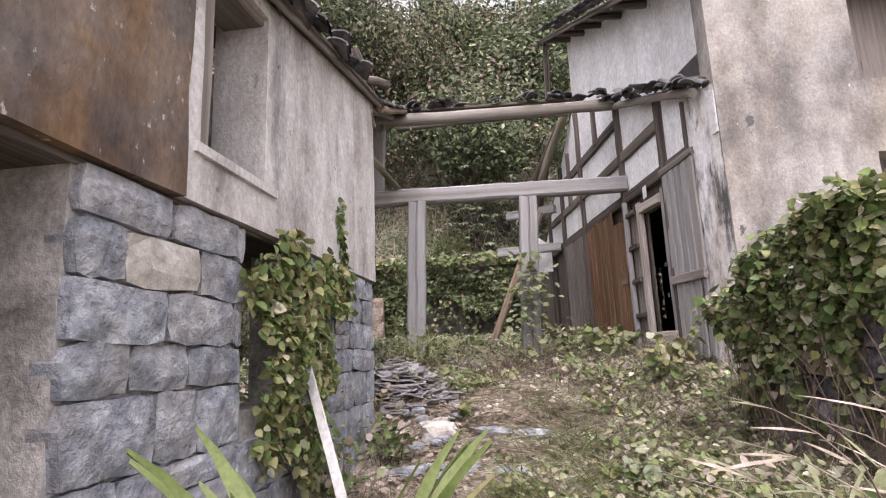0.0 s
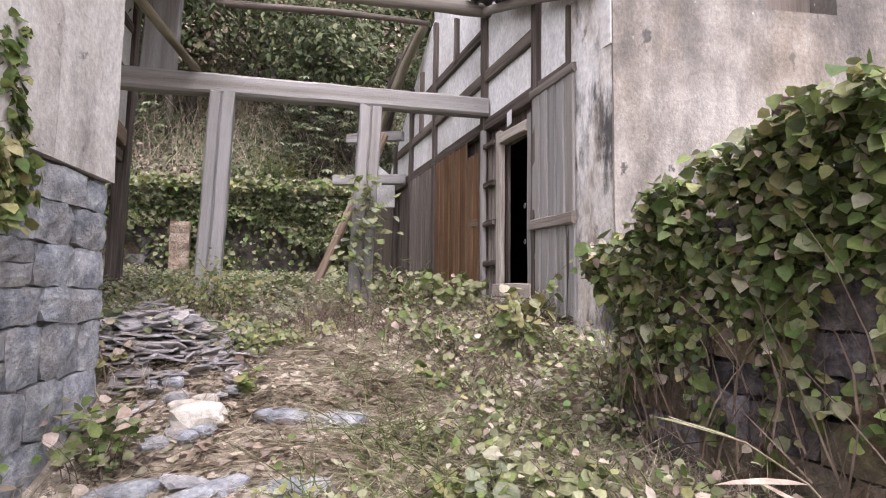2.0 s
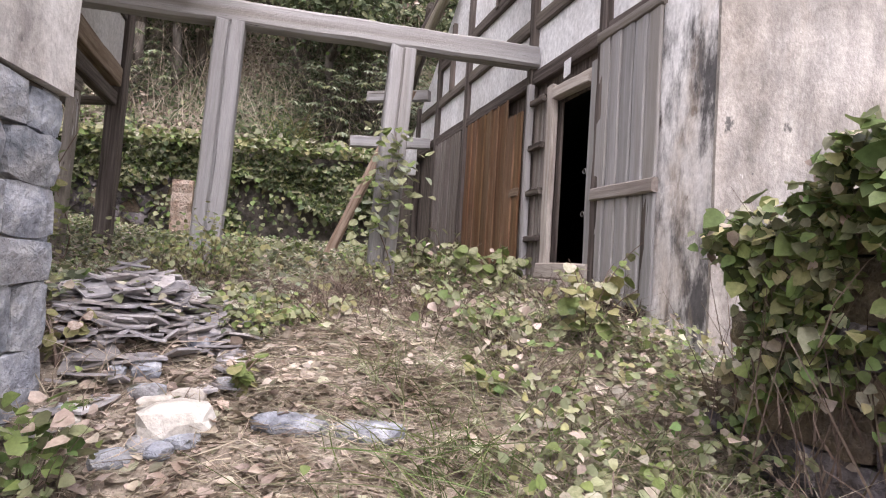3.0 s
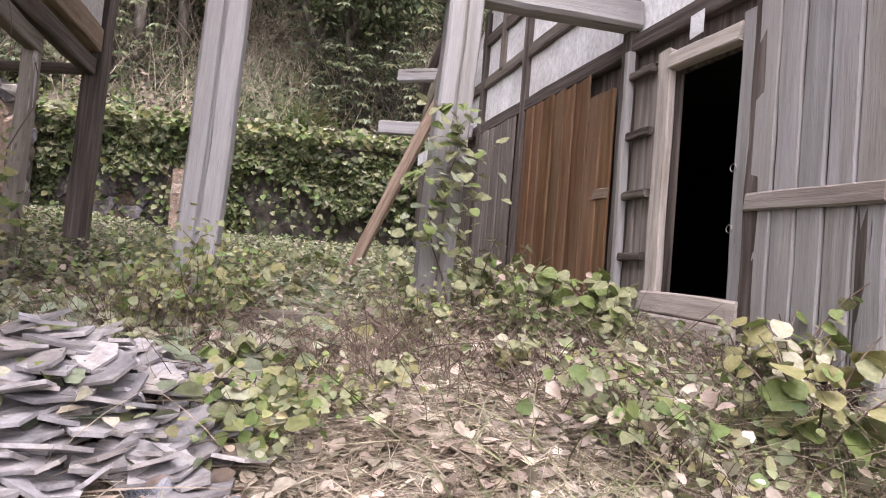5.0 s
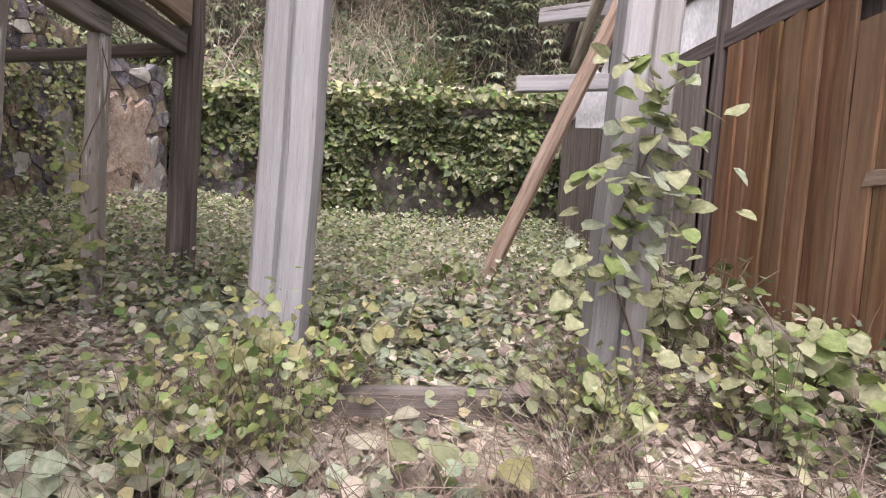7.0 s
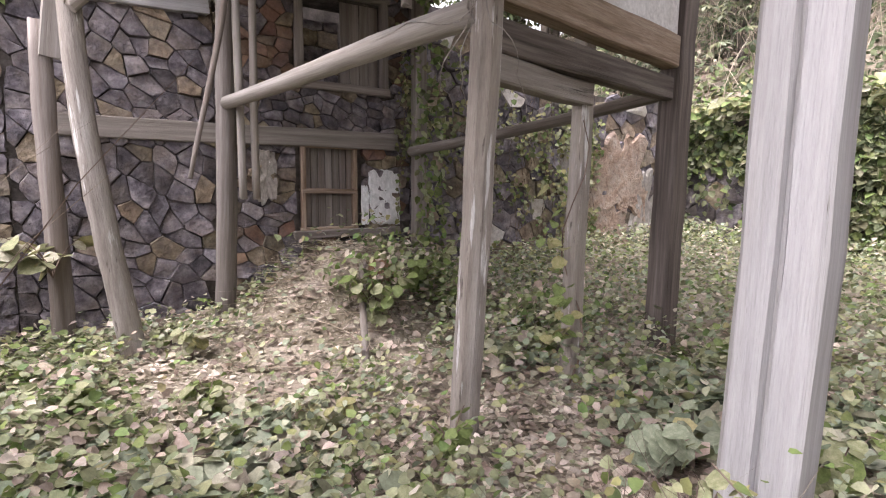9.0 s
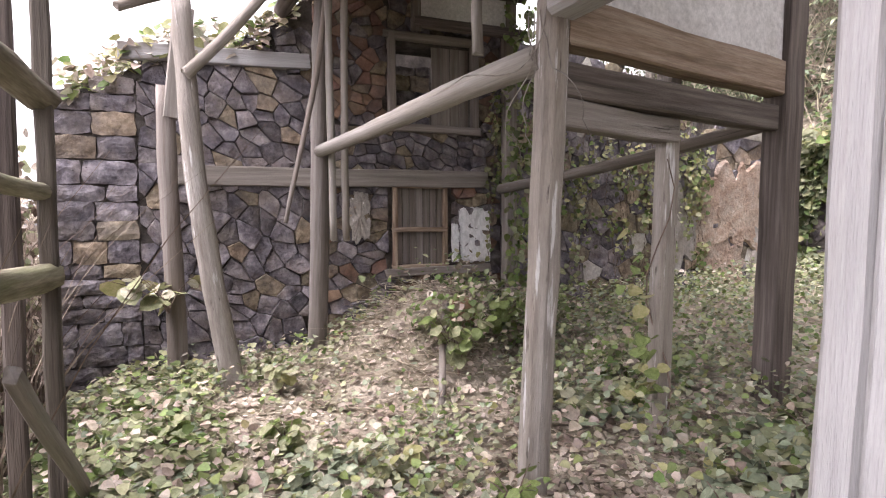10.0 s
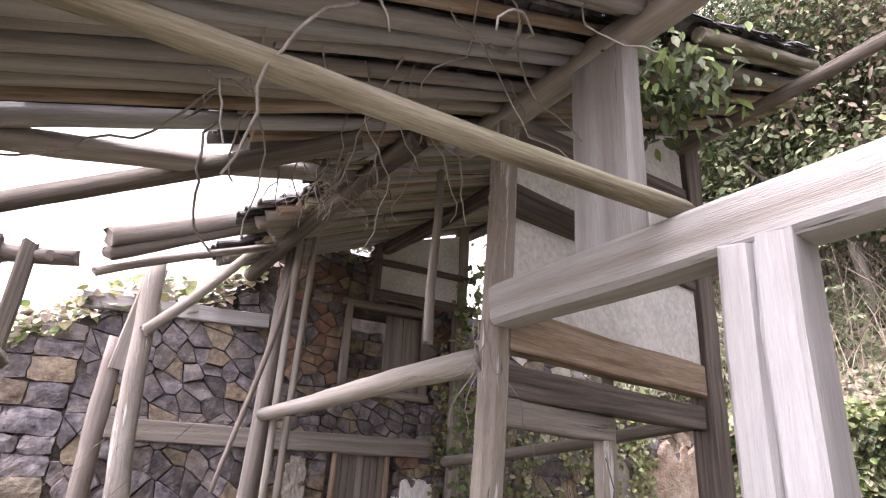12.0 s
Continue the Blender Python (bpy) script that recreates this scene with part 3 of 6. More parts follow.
child("plaster_wall", wall_mesh(2.898, 2.38, lambda x: l_top(x + 1.39), 0.42, [(0.12, 0.9, 2.72, 4.0)], step=0.3, rough=0.006, y0=-0.05), "plaster", left, LW @ Matrix.Translation((1.39, 0, 0)))
child("rust_stained_wall", wall_mesh(2.6, 2.38, lambda x: l_top(x - 1.21), 0.42, [], step=0.3, rough=0.012, y0=-0.055), "plaster_rust", left, LW @ Matrix.Translation((-1.21, 0, 0)))
LX, LY = LW.col[0].to_3d(), LW.col[1].to_3d()
timber("window_jamb", LW @ Vector((1.56, 0.02, 2.72)), LW @ Vector((1.56, 0.02, 4.0)), 0.14, 0.1, "wood_mid", left, LX)
timber("window_lintel", LW @ Vector((1.4, 0.15, 3.98)), LW @ Vector((2.4, 0.15, 4.02)), 0.3, 0.12, "wood_mid", left, LY)
timber("window_board", LW @ Vector((1.8, 0.42, 2.75)), LW @ Vector((1.8, 0.42, 4.0)), 0.7, 0.03, "wood_mid", left, LX)
child("window_sill", wall_mesh(1.0, 2.66, lambda x: 2.72, 0.3, (), y0=-0.075), "plaster", left, LW @ Matrix.Translation((1.45, 0, 0)))
timber("floor_beam", LW @ Vector((-1.2, 0.2, 2.37)), LW @ Vector((5.0, 0.2, 2.37)), 0.34, 0.03, "wood_dark", left, LY)
timber("door_post", LW @ Vector((0.33, 0.12, -0.1)), LW @ Vector((0.33, 0.12, 2.36)), 0.16, 0.16, "wood_mid", left, LX)
timber("door_post", LW @ Vector((-0.1, 0.2, -0.1)), LW @ Vector((-0.1, 0.2, 2.36)), 0.14, 0.14, "wood_mid", left, LX)
# roof boards and a dark inner backing, added to shut out sky behind the openings
child("roof_boards", wall_mesh(5.0, 3.35, lambda x: 3.42, 1.5, (), step=1.0, y0=0.2), "wood_dark", left, LW @ Matrix.Translation((-1.2, 0, 0.27)) @ Matrix.Rotation(-0.168, 4, "Y"))
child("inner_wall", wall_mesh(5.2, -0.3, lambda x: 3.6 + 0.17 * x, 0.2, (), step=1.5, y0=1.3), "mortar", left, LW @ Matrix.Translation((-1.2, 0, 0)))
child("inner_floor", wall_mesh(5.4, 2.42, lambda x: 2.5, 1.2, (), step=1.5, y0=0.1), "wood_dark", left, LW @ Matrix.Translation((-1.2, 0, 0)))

# ---- right house ----


def rp(y, inward, z):
    """A point on the right house's timber wall by its world y, the depth behind the face, and its height."""
    return Vector((3.36 - 0.0816 * (y - 7.09) + inward, y, z))


def verge(y):
    return 5.44 + 0.42 * (y - 8.8)


right = thing("right_house", "old timber and plaster farmhouse with open dark doorway", "house", kind="structure")
# plaster panels between the posts: limewash behind the timber grid
RS = plane_frame((2.55, 17.0), (3.42, 6.3))
# RS runs towards the viewer with y into the house


def ry_(y):
    return (17.0 - y) * 1.0034


r_len = ry_(6.49)
door_hole = (ry_(8.74), ry_(8.03), 1.72, 3.53)
child("timber_wall_infill", wall_mesh(r_len, 3.95, lambda x: verge(17.0 - x / 1.0034) if 17.0 - x / 1.0034 < 11.9 else max(4.2, 6.74 - 0.75 * (17.0 - x / 1.0034 - 11.9)), 0.12, [], step=0.35, y0=0.05, rough=0.004), "limewash", right, RS)
child("timber_wall_back", wall_mesh(r_len, 0.8, lambda x: 3.94, 0.03, [door_hole], step=0.6, y0=0.1), "wood_dark", right, RS)
child("gable_plaster_wall", wall_mesh(ry_(6.49) - ry_(12.2), 5.2, lambda x: 8.75 - 0.46 * x, 0.3, [], step=0.35, y0=0.18, rough=0.006), "limewash", right, RS @ Matrix.Translation((ry_(12.2), 0, 0)))
# front plaster face with two windows
RF = plane_frame((3.47, 6.47), (5.83, 6.18))
f_holes = [(1.57, 2.36, 4.4, 5.6), (1.6, 2.5, 3.06, 3.53)]
child("front_plaster_wall", wall_mesh(5.0, 0.2, lambda x: 6.7 + 0.12 * x, 0.4, f_holes, step=0.32, rough=0.008), "plaster_tan", right, RF)
child("corner_return", wall_mesh(0.6, 0.6, lambda x: 4.62 - 0.1 * x, 0.3, (), step=0.25, y0=-0.02, rough=0.01), "limewash_stained", right, plane_frame((3.375, 7.1), (3.49, 6.49)))
for hx0, hx1, hz0, hz1 in f_holes:
    timber("window_shutter", RF @ Vector(((hx0 + hx1) / 2, 0.36, hz0 - 0.05)), RF @ Vector(((hx0 + hx1) / 2, 0.36, hz1 + 0.05)), hx1 - hx0 + 0.16, 0.04, "wood_mid", right, RF.col[0].to_3d())
# dark room behind the door: plain surfaces with its shade put into near-black colour
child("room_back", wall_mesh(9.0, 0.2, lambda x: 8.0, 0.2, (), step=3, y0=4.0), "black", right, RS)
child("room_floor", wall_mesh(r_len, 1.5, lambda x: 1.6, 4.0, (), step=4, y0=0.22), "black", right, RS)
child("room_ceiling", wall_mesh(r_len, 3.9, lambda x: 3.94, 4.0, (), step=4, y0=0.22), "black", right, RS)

W_SIDE = (0, 1, 0)


def rpost(y, z0, z1, w=0.13, mat="wood_dark", name="post", depth=0.12, out=0.02):
    return timber(name, rp(y, 0.05 - out, z0), rp(y, 0.05 - out, z1), w, depth, mat, right, W_SIDE)


def rrail(ya, yb, z, h=0.16, mat="wood_dark", name="rail", out=0.0, depth=0.12, zb=None):
    return timber(name, rp(ya, 0.05 - out, z), rp(yb, 0.05 - out, z if zb is None else zb), depth, h, mat, right, (1, 0, 0))


for y, z1 in ((7.85, 5.0), (9.36, 5.6), (11.58, 6.5), (13.1, 5.8), (14.4, 4.9)):
    rpost(y, 1.3, z1)
rpost(7.12, 1.3, 4.6, 0.08)
for z, a, b in ((3.95, 7.1, 14.6), (4.66, 7.85, 14.2), (5.35, 9.36, 13.2)):
    rrail(a, b, z, 0.17)
rpost(10.5, 5.35, 6.1, 0.08)
rpost(12.4, 4.7, 5.9, 0.08)

# ---- door wall of the right house: boards, doorway, frame ----
door = thing("doorway", "open dark doorway with pale weathered wooden frame", "door", kind="structure")
for y in (8.83, 7.965):
    timber("jamb", rp(y, 0.02, 1.5), rp(y, 0.02, 3.72), 0.17 if y > 8 else 0.13, 0.07, "wood_frame" if y > 8 else "wood_grey", door, W_SIDE)
timber("lintel", rp(8.03, 0.02, 3.6), rp(8.745, 0.02, 3.62), 0.12, 0.13, "wood_frame", door, (1, 0, 0))
for k, z in enumerate((1.63, 1.45, 1.27)):
    timber("sill_board", rp(7.9, -0.02 - 0.02 * k, z), rp(8.9, -0.02 - 0.02 * k, z + 0.01), 0.08, 0.17, "wood_frame", door, (1, 0, 0))
for z in (2.2, 2.62):
    bm = bmesh.new()
    for j in range(12):
        a0, a1 = 2 * math.pi * j / 12, 2 * math.pi * (j + 1) / 12
        bmesh.ops.create_cone(bm, segments=6, radius1=0.004, radius2=0.004, depth=0.016, matrix=Matrix.Translation((0, 0.026 * math.cos(a0), 0.026 * math.sin(a0))) @ Matrix.Rotation(a0, 4, "X"))
    child("ring_handle", bm, "metal", door, Matrix.Translation(rp(7.98, -0.06, z)), "iron ring handle")
notice = part("paper_notice", timber_bm(0.16, 0.004, 0.16, wear=0.0, bevel=0.001), "paper", None, "", aim(rp(8.45, -0.035, 3.72), rp(8.45, -0.035, 3.9), W_SIDE))
notice.data.materials.append(M["paper"])
tagged(notice, "small white paper notice stuck above the doorway", "notice")

leaf_ = thing("plank_door_leaf", "grey weathered plank door leaf with a middle rail", "door")
for k in range(5):
    y = 7.78 - k * 0.175
    timber("plank", rp(y, -0.02, 2.42), rp(y, -0.02, 3.88), 0.17, 0.035, "wood_grey", leaf_, W_SIDE, wear=0.003)
    timber("plank", rp(y, -0.015, 1.35 + 0.02 * (k % 2)), rp(y, -0.015, 2.32), 0.17, 0.035, "wood_grey", leaf_, W_SIDE, wear=0.003)
timber("middle_rail", rp(6.98, -0.035, 2.37), rp(7.88, -0.035, 2.37), 0.06, 0.12, "wood_mid", leaf_, (1, 0, 0))
timber("top_rail", rp(6.98, -0.03, 3.9), rp(7.88, -0.03, 3.9), 0.06, 0.1, "wood_mid", leaf_, (1, 0, 0))

ladder = thing("ladder_bay", "narrow board bay with four horizontal battens beside the door", "wall panel", kind="structure")
for k, y in enumerate((8.99, 9.1, 9.2)):
    timber("board", rp(y, 0.04, 1.4), rp(y, 0.04, 3.7), 0.105, 0.03, "wood_mid", ladder, W_SIDE)
for z in (1.98, 2.52, 3.06, 3.6):
    timber("batten", rp(8.93, -0.02, z + 0.02), rp(9.26, -0.02, z + 0.02), 0.07, 0.07, "wood_dark", ladder, (1, 0, 0))
timber("stile", rp(9.27, -0.03, 1.4), rp(9.27, -0.03, 3.85), 0.07, 0.08, "wood_grey", ladder, W_SIDE)

boards = thing("board_wall", "orange-brown varnished vertical board wall panel", "wall panel", kind="structure")
yy = 9.5
k = 0
while yy < 13.0:
    w = 0.2 + 0.05 * ((k * 7) % 3)
    if not 11.4 < yy < 11.62:
        timber("board", rp(yy + w / 2, 0.0, 1.35), rp(yy + w / 2, 0.0, 3.86 if yy > 9.8 else 3.62), w - 0.006, 0.03, "wood_orange" if yy < 11.5 else "wood_mid", boards, W_SIDE, wear=0.002, bevel=0.005)
    yy += w
    k += 1
rrail(9.4, 14.4, 1.4, 0.16, "wood_mid")
timber("board_splice", rp(9.5, -0.02, 2.6), rp(9.75, -0.02, 2.6), 0.02, 0.1, "wood_tan", boards, (1, 0, 0))

# tumbled far end of the house: brackets and bent rafters
for a, b, w in (((1.65, 14.0, 4.9), (2.75, 13.4, 4.9), 0.2), ((1.35, 13.6, 3.9), (2.8, 13.3, 3.95), 0.2)):
    timber("broken_tie_beam", a, b, 0.14, w, "wood_grey", right, (0, 1, 0))
for k in range(4):
    log("broken_rafter", (2.9 - 0.1 * k, 12.0 + 0.3 * k, 6.7 - 0.1 * k), (2.2 + 0.1 * k, 14.2 + 0.5 * k, 4.2 + 0.25 * k), 0.09, 0.07, "wood_dark" if k % 2 else "bark_pole", right, bend=0.12)
child("far_end_plaster", wall_mesh(0.45, 3.5, lambda x: 4.5 - 0.8 * x, 0.12, (), step=0.2, rough=0.03), "limewash", right, plane_frame((2.3, 14.3), (2.75, 14.25)))

# gable roof verge of the right house
roof_r = thing("house_roof", "tiled roof edge with rafters over the plaster gable", "roof", kind="structure")
for k in range(26):
    y = 6.6 + k * 0.235
    z = 8.78 - 0.46 * (12.2 - y)
    for row in range(2):
        me = bpy.data.meshes.get("roof_tile_shared")
        if me is None:
            vs, fs = [], []
            for i in range(2):
                for j in range(6):
                    a = math.pi * j / 5
                    vs.append((0.1 * math.cos(a), 0.28 * i - 0.14, 0.045 * math.sin(a)))
                for j in range(6):
                    a = math.pi * j / 5
                    vs.append((0.088 * math.cos(a), 0.28 * i - 0.14, 0.045 * math.sin(a) - 0.014))
            for j in range(5):
                fs.append((j, j + 1, 13 + j, 12 + j))
                fs.append((7 + j, 6 + j, 18 + j, 19 + j))
                for o in (0, 12):
                    fs.append((o + j, o + 6 + j, o + 7 + j, o + j + 1))
            me = bpy.data.meshes.new("roof_tile_shared")
            me.from_pydata(vs, [], fs)
            me.materials.append(M["tile"])
        p = rp(y, -0.34 + row * 0.26 + random.uniform(-0.03, 0.03), z + 0.16 + random.uniform(-0.02, 0.02) + 0.03 * row)
        child("tile", me, "tile", roof_r, Matrix.Translation(p) @ Matrix.Rotation(math.atan(0.46), 4, "X") @ Matrix.Rotation(random.uniform(-0.15, 0.15), 4, "Z"))
for k in range(6):
    y = 7.2 + k * 0.95
    z = 8.68 - 0.46 * (12.2 - y)
    log("purlin_end", rp(y, 0.3, z - 0.08), rp(y, -0.36, z - 0.08), 0.06, 0.055, "wood_dark", roof_r, bend=0.0)
timber("barge_board", rp(12.75, -0.36, 8.9), rp(6.4, -0.36, 5.98), 0.05, 0.1, "wood_dark", roof_r, (1, 0, 0))
timber("verge_board", rp(12.75, -0.1, 8.93), rp(6.4, -0.1, 6.02), 0.6, 0.03, "wood_dark", roof_r, (1, 0, 0))
for k in range(4):
    timber("hanging_lath", rp(12.3 + 0.12 * k, -0.25, 8.75), rp(12.6 + 0.12 * k, -0.2, 7.2 + 0.1 * k), 0.06, 0.03, "wood_dark", roof_r, (0, 1, 0))
# torn courtyard roof along the wall: verge log and tile heaps
log("verge_log", rp(6.62, -0.12, 4.5), rp(8.95, -0.1, 5.46), 0.06, 0.055, "pole", roof_r, bend=0.02)
RT = bpy.data.meshes["roof_tile_shared"]
for k in range(34):
    y = random.uniform(6.55, 9.2)
    child("tile", RT, "tile", roof_r, Matrix.Translation(rp(y, random.uniform(-0.32, 0.12), verge(y) + 0.06 + random.uniform(0, 0.09))) @ Euler((0.4 + random.uniform(-0.3, 0.3), random.uniform(-0.4, 0.4), random.uniform(-0.8, 0.8))).to_matrix().to_4x4())

# ---- courtyard timber frame ----
beam = timber("tie_beam", (-1.86, 9.25, 4.11), (3.2, 9.3, 4.2), 0.22, 0.255, "wood_grey", None, (0, 1, 0), "long weathered grey tie beam resting on posts", "beam", wear=0.006, bevel=0.03)
for x, foot in ((-0.28, -0.385), (1.56, 1.445)):
    timber("square_post", (foot, 9.24, 1.05), (x, 9.26, 4.03), 0.29, 0.25, "wood_grey", None, (1, 0, 0), "tall split grey timber post standing in weeds", "post", "tie beam posts", groove=0.008, bevel=0.02)
timber("corner_post", (-2.11, 9.25, 1.1), (-1.83, 9.26, 5.55), 0.17, 0.17, "wood_flaky", None, (1, 0, 0), "flaking grey corner post carrying the tie beam", "post", bevel=0.05)
timber("hewn_plank", (-1.03, 9.27, 4.225), (-0.98, 9.27, 5.62), 0.4, 0.14, "wood_grey", None, (1, 0, 0), "wide pale plank standing upright on the tie beam", "plank", bevel=0.02)
log("eave_purlin", (-2.3, 9.25, 5.5), (3.25, 9.3, 5.66), 0.11, 0.095, "pole", None, "long round purlin log spanning the courtyard", "log", bend=0.03)
cap = thing("purlin_tiles", "broken tiles and a dark board lying on the purlin", "roof tiles")
timber("board", (-1.2, 9.42, 5.72), (2.6, 9.5, 5.83), 0.16, 0.05, "wood_dark", cap, (0, 1, 0))
for k in range(26):
    x = random.choice([random.uniform(-0.7, 0.3), random.uniform(1.6, 3.1), random.uniform(-0.2, 3.0)])
    child("tile", RT, "tile", cap, Matrix.Translation((x, 9.32 + random.uniform(-0.1, 0.15), 5.74 + 0.03 * x + random.uniform(0, 0.07))) @ Euler((0.35 + random.uniform(-0.3, 0.3), random.uniform(-0.5, 0.5), random.uniform(-1, 1))).to_matrix().to_4x4())
log("upper_purlin", (-2.3, 11.8, 6.38), (2.9, 11.8, 6.5), 0.07, 0.05, "wood_dark", None, "thin dark purlin log behind the first", "log", bend=0.05)
log("long_prop_pole", (-0.6, 9.27, 4.31), (-1.11, 6.0, 4.36), 0.05, 0.056, "bark_pole", None, "long smooth pole slanting from the tie beam to the eave", "pole", bend=0.02)
timber("fallen_brace", (0.88, 11.7, 1.45), (2.12, 11.75, 4.4), 0.19, 0.15, "wood_tan", None, (0, 1, 0), "reddish brown beam leaning against the house", "beam", bevel=0.04)

fw = thing("gable_frame", "timber frame wall with white infill panel", "wall", kind="structure")
timber("middle_post", (-2.14, 10.4, 1.25), (-2.14, 10.5, 3.9), 0.13, 0.12, "wood_flaky", fw, (0, 1, 0))
timber("back_post", (-2.1, 11.72, 1.3), (-2.08, 11.95, 6.6), 0.24, 0.2, "wood_dark", fw, (0, 1, 0))
timber("sill_rail", (-1.95, 9.33, 4.0), (-2.1, 11.85, 4.0), 0.15, 0.27, "wood_tan", fw, (1, 0, 0))
timber("low_rail", (-1.98, 9.33, 3.5), (-2.12, 10.5, 3.5), 0.12, 0.17, "wood_mid", fw, (1, 0, 0))
timber("low_rail", (-1.98, 9.33, 3.69), (-2.12, 11.8, 3.69), 0.12, 0.2, "wood_dark", fw, (1, 0, 0))
log("round_rail", (-5.3, 11.3, 3.3), (-2.1, 11.8, 3.68), 0.06, 0.06, "wood_mid", fw)
timber("upper_rail", (-1.9, 9.33, 4.93), (-2.1, 11.9, 4.93), 0.14, 0.2, "wood_dark", fw, (1, 0, 0))
timber("top_rail", (-1.88, 9.33, 5.5), (-2.1, 11.9, 5.85), 0.14, 0.16, "wood_dark", fw, (1, 0, 0))
FW = plane_frame((-2.08, 11.95), (-1.97, 9.3))
child("white_panel", wall_mesh(2.6, 4.13, lambda x: 6.62 - 0.42 * x, 0.05, (), step=0.4, y0=-0.03, rough=0.003), "panel", fw, FW)
log("tie_pole", (-4.95, 8.86, 3.6), (-1.97, 9.2, 3.76), 0.06, 0.085, "pole", None, "silvery round pole reaching to the corner post", "pole", bend=0.015)


# ---- torn roof: rafters laid side by side, tiles above ----
def roof_z(y):
    return 5.62 + 0.43 * (y - 9.25)


def roof_piece(name, label, x0, x1, low, high, spacing=0.115, tiles=True, sd=1):
    rnd = random.Random(sd)
    root = thing(name, label, "roof", kind="structure")
    x = x0
    lowest = []
    while x < x1:
        y0, y1 = low(x) + rnd.uniform(-0.06, 0.06), high(x) + rnd.uniform(-0.05, 0.05)
        if y1 - y0 > 0.2:
            log("rafter", (x + rnd.uniform(-0.02, 0.02), y0, roof_z(y0) + rnd.uniform(-0.015, 0.015)), (x + rnd.uniform(-0.02, 0.02), y1, roof_z(y1) + rnd.uniform(-0.015, 0.015)), rnd.uniform(0.04, 0.058), rnd.uniform(0.035, 0.05), rnd.choice(["wood_grey", "pole", "pole", "bark_pole", "wood_tan"]), root, bend=0.02, sides=8, step=0.4)
            lowest.append((x, y0, y1))
        x += spacing * rnd.uniform(0.85, 1.15)
    if tiles:
        vs, fs = [], []
        src = [v.co.copy() for v in RT.vertices]
        poly = [tuple(p.vertices) for p in RT.polygons]
        for x, y0, y1 in lowest:
            y = y0 - 0.05
            while y < y1:
                m = Matrix.Translation((x + rnd.uniform(-0.03, 0.03), y, roof_z(y) + 0.07 + rnd.uniform(0, 0.025))) @ Matrix.Rotation(math.atan(0.43) + rnd.uniform(-0.08, 0.08), 4, "X") @ Matrix.Rotation(rnd.uniform(-0.1, 0.1), 4, "Z") @ Matrix.Diagonal((0.8, 1, 1, 1))
                o = len(vs)
                vs += [tuple(m @ c) for c in src]
                fs += [tuple(i + o for i in p) for p in poly]
                y += 0.17
        me = bpy.data.meshes.new("tiles")
        me.from_pydata(vs, [], fs)
        me.materials.append(M["tile"])
        child("tile_covering", me, "tile", root)["kind"] = "stuff"
    return root


near_roof = roof_piece("near_roof", "torn rafter roof with grey tiles", -2.55, -0.42, lambda x: 6.3 + (1.4 if x < -2.28 else 0) + (1.15 if -2.03 < x < -1.91 else 0), lambda x: 9.35, sd=4)
far_roof = roof_piece("far_roof", "sagging rafter roof against the stone wall", -5.8, -2.55, lambda x: 8.45 + 0.2 * math.sin(x * 5), lambda x: 11.9, sd=5)
back_roof = roof_piece("back_roof", "torn piece of roof behind the tie beam", -2.4, -0.75, lambda x: 9.6 + 0.5 * smooth(-1.2, -0.8, x), lambda x: 13.4 - 1.2 * smooth(-1.6, -0.75, x), sd=6)
for y, mat in ((8.75, "wood_dark"), (10.4, "wood_dark"), (11.8, "wood_dark")):
    log("purlin", (-5.9, y, roof_z(y) - 0.14), (-2.15, y, roof_z(y) - 0.14), 0.085, 0.085, mat, far_roof)
log("broken_purlin", (-2.2, 6.4, 4.36), (-2.95, 8.62, 5.3), 0.06, 0.065, "pole", near_roof)
log("fallen_rafter", (-3.75, 5.25, 3.82), (-2.05, 8.24, 5.08), 0.055, 0.06, "wood_dark", near_roof)
for a, b, r in (((-4.1, 7.18, 4.72), (-4.75, 9.3, 5.95), 0.075), ((-4.15, 7.2, 4.6), (-4.8, 9.3, 5.85), 0.06), ((-4.2, 7.15, 4.45), (-4.9, 9.0, 5.5), 0.035)):
    log("dangling_rafter", a, b, r, r * 0.95, "wood_mid", far_roof, bend=0.02)

# ---- stone wall of the far courtyard house ----
SW = plane_frame((-6.5, 6.45), (-4.9, 17.1))
sw = thing("wall_stone_far", "tall field stone wall with wooden windows and vines", "wall", kind="structure")


def sy(y):
    return (y - 6.45) / math.cos(math.atan(1.6 / 10.65))


def s_top(x):
    return 4.28 + 0.55 * smooth(0.2, 1.4, x) + 1.1 * smooth(1.8, 3.2, x) - 0.6 * smooth(5.0, 5.6, x) - 0.9 * smooth(6.2, 9.0, x)


swin = (sy(10.13), sy(10.8), 2.36, 3.33)
swin2 = (sy(10.13), sy(11.2), 4.15, 5.15)
child("wall_core", wall_mesh(10.7, 0.6, s_top, 0.45, [swin, swin2], step=0.35, y0=0.02, rough=0.01), "mortar", sw, SW)
DARK = [("stone_dark", 8), ("stone_brown", 3)]
MIXED = [("stone_dark", 7), ("stone_brown", 4), ("brick", 2)]
stone_courses(SW, 0.0, sy(7.3), 1.0, 4.7, sw, [("stone_dark", 9), ("stone_brown", 0.9)], (0.14, 0.27), (0.26, 0.62), (), 11, 0.03, top=s_top)
rubble(SW, sy(7.31), sy(9.15), 1.0, 5.3, sw, [("stone_dark", 9), ("stone_brown", 1.3)], 0.235, 12, s_top, squash=0.8, slant=-0.75, long=1.42)
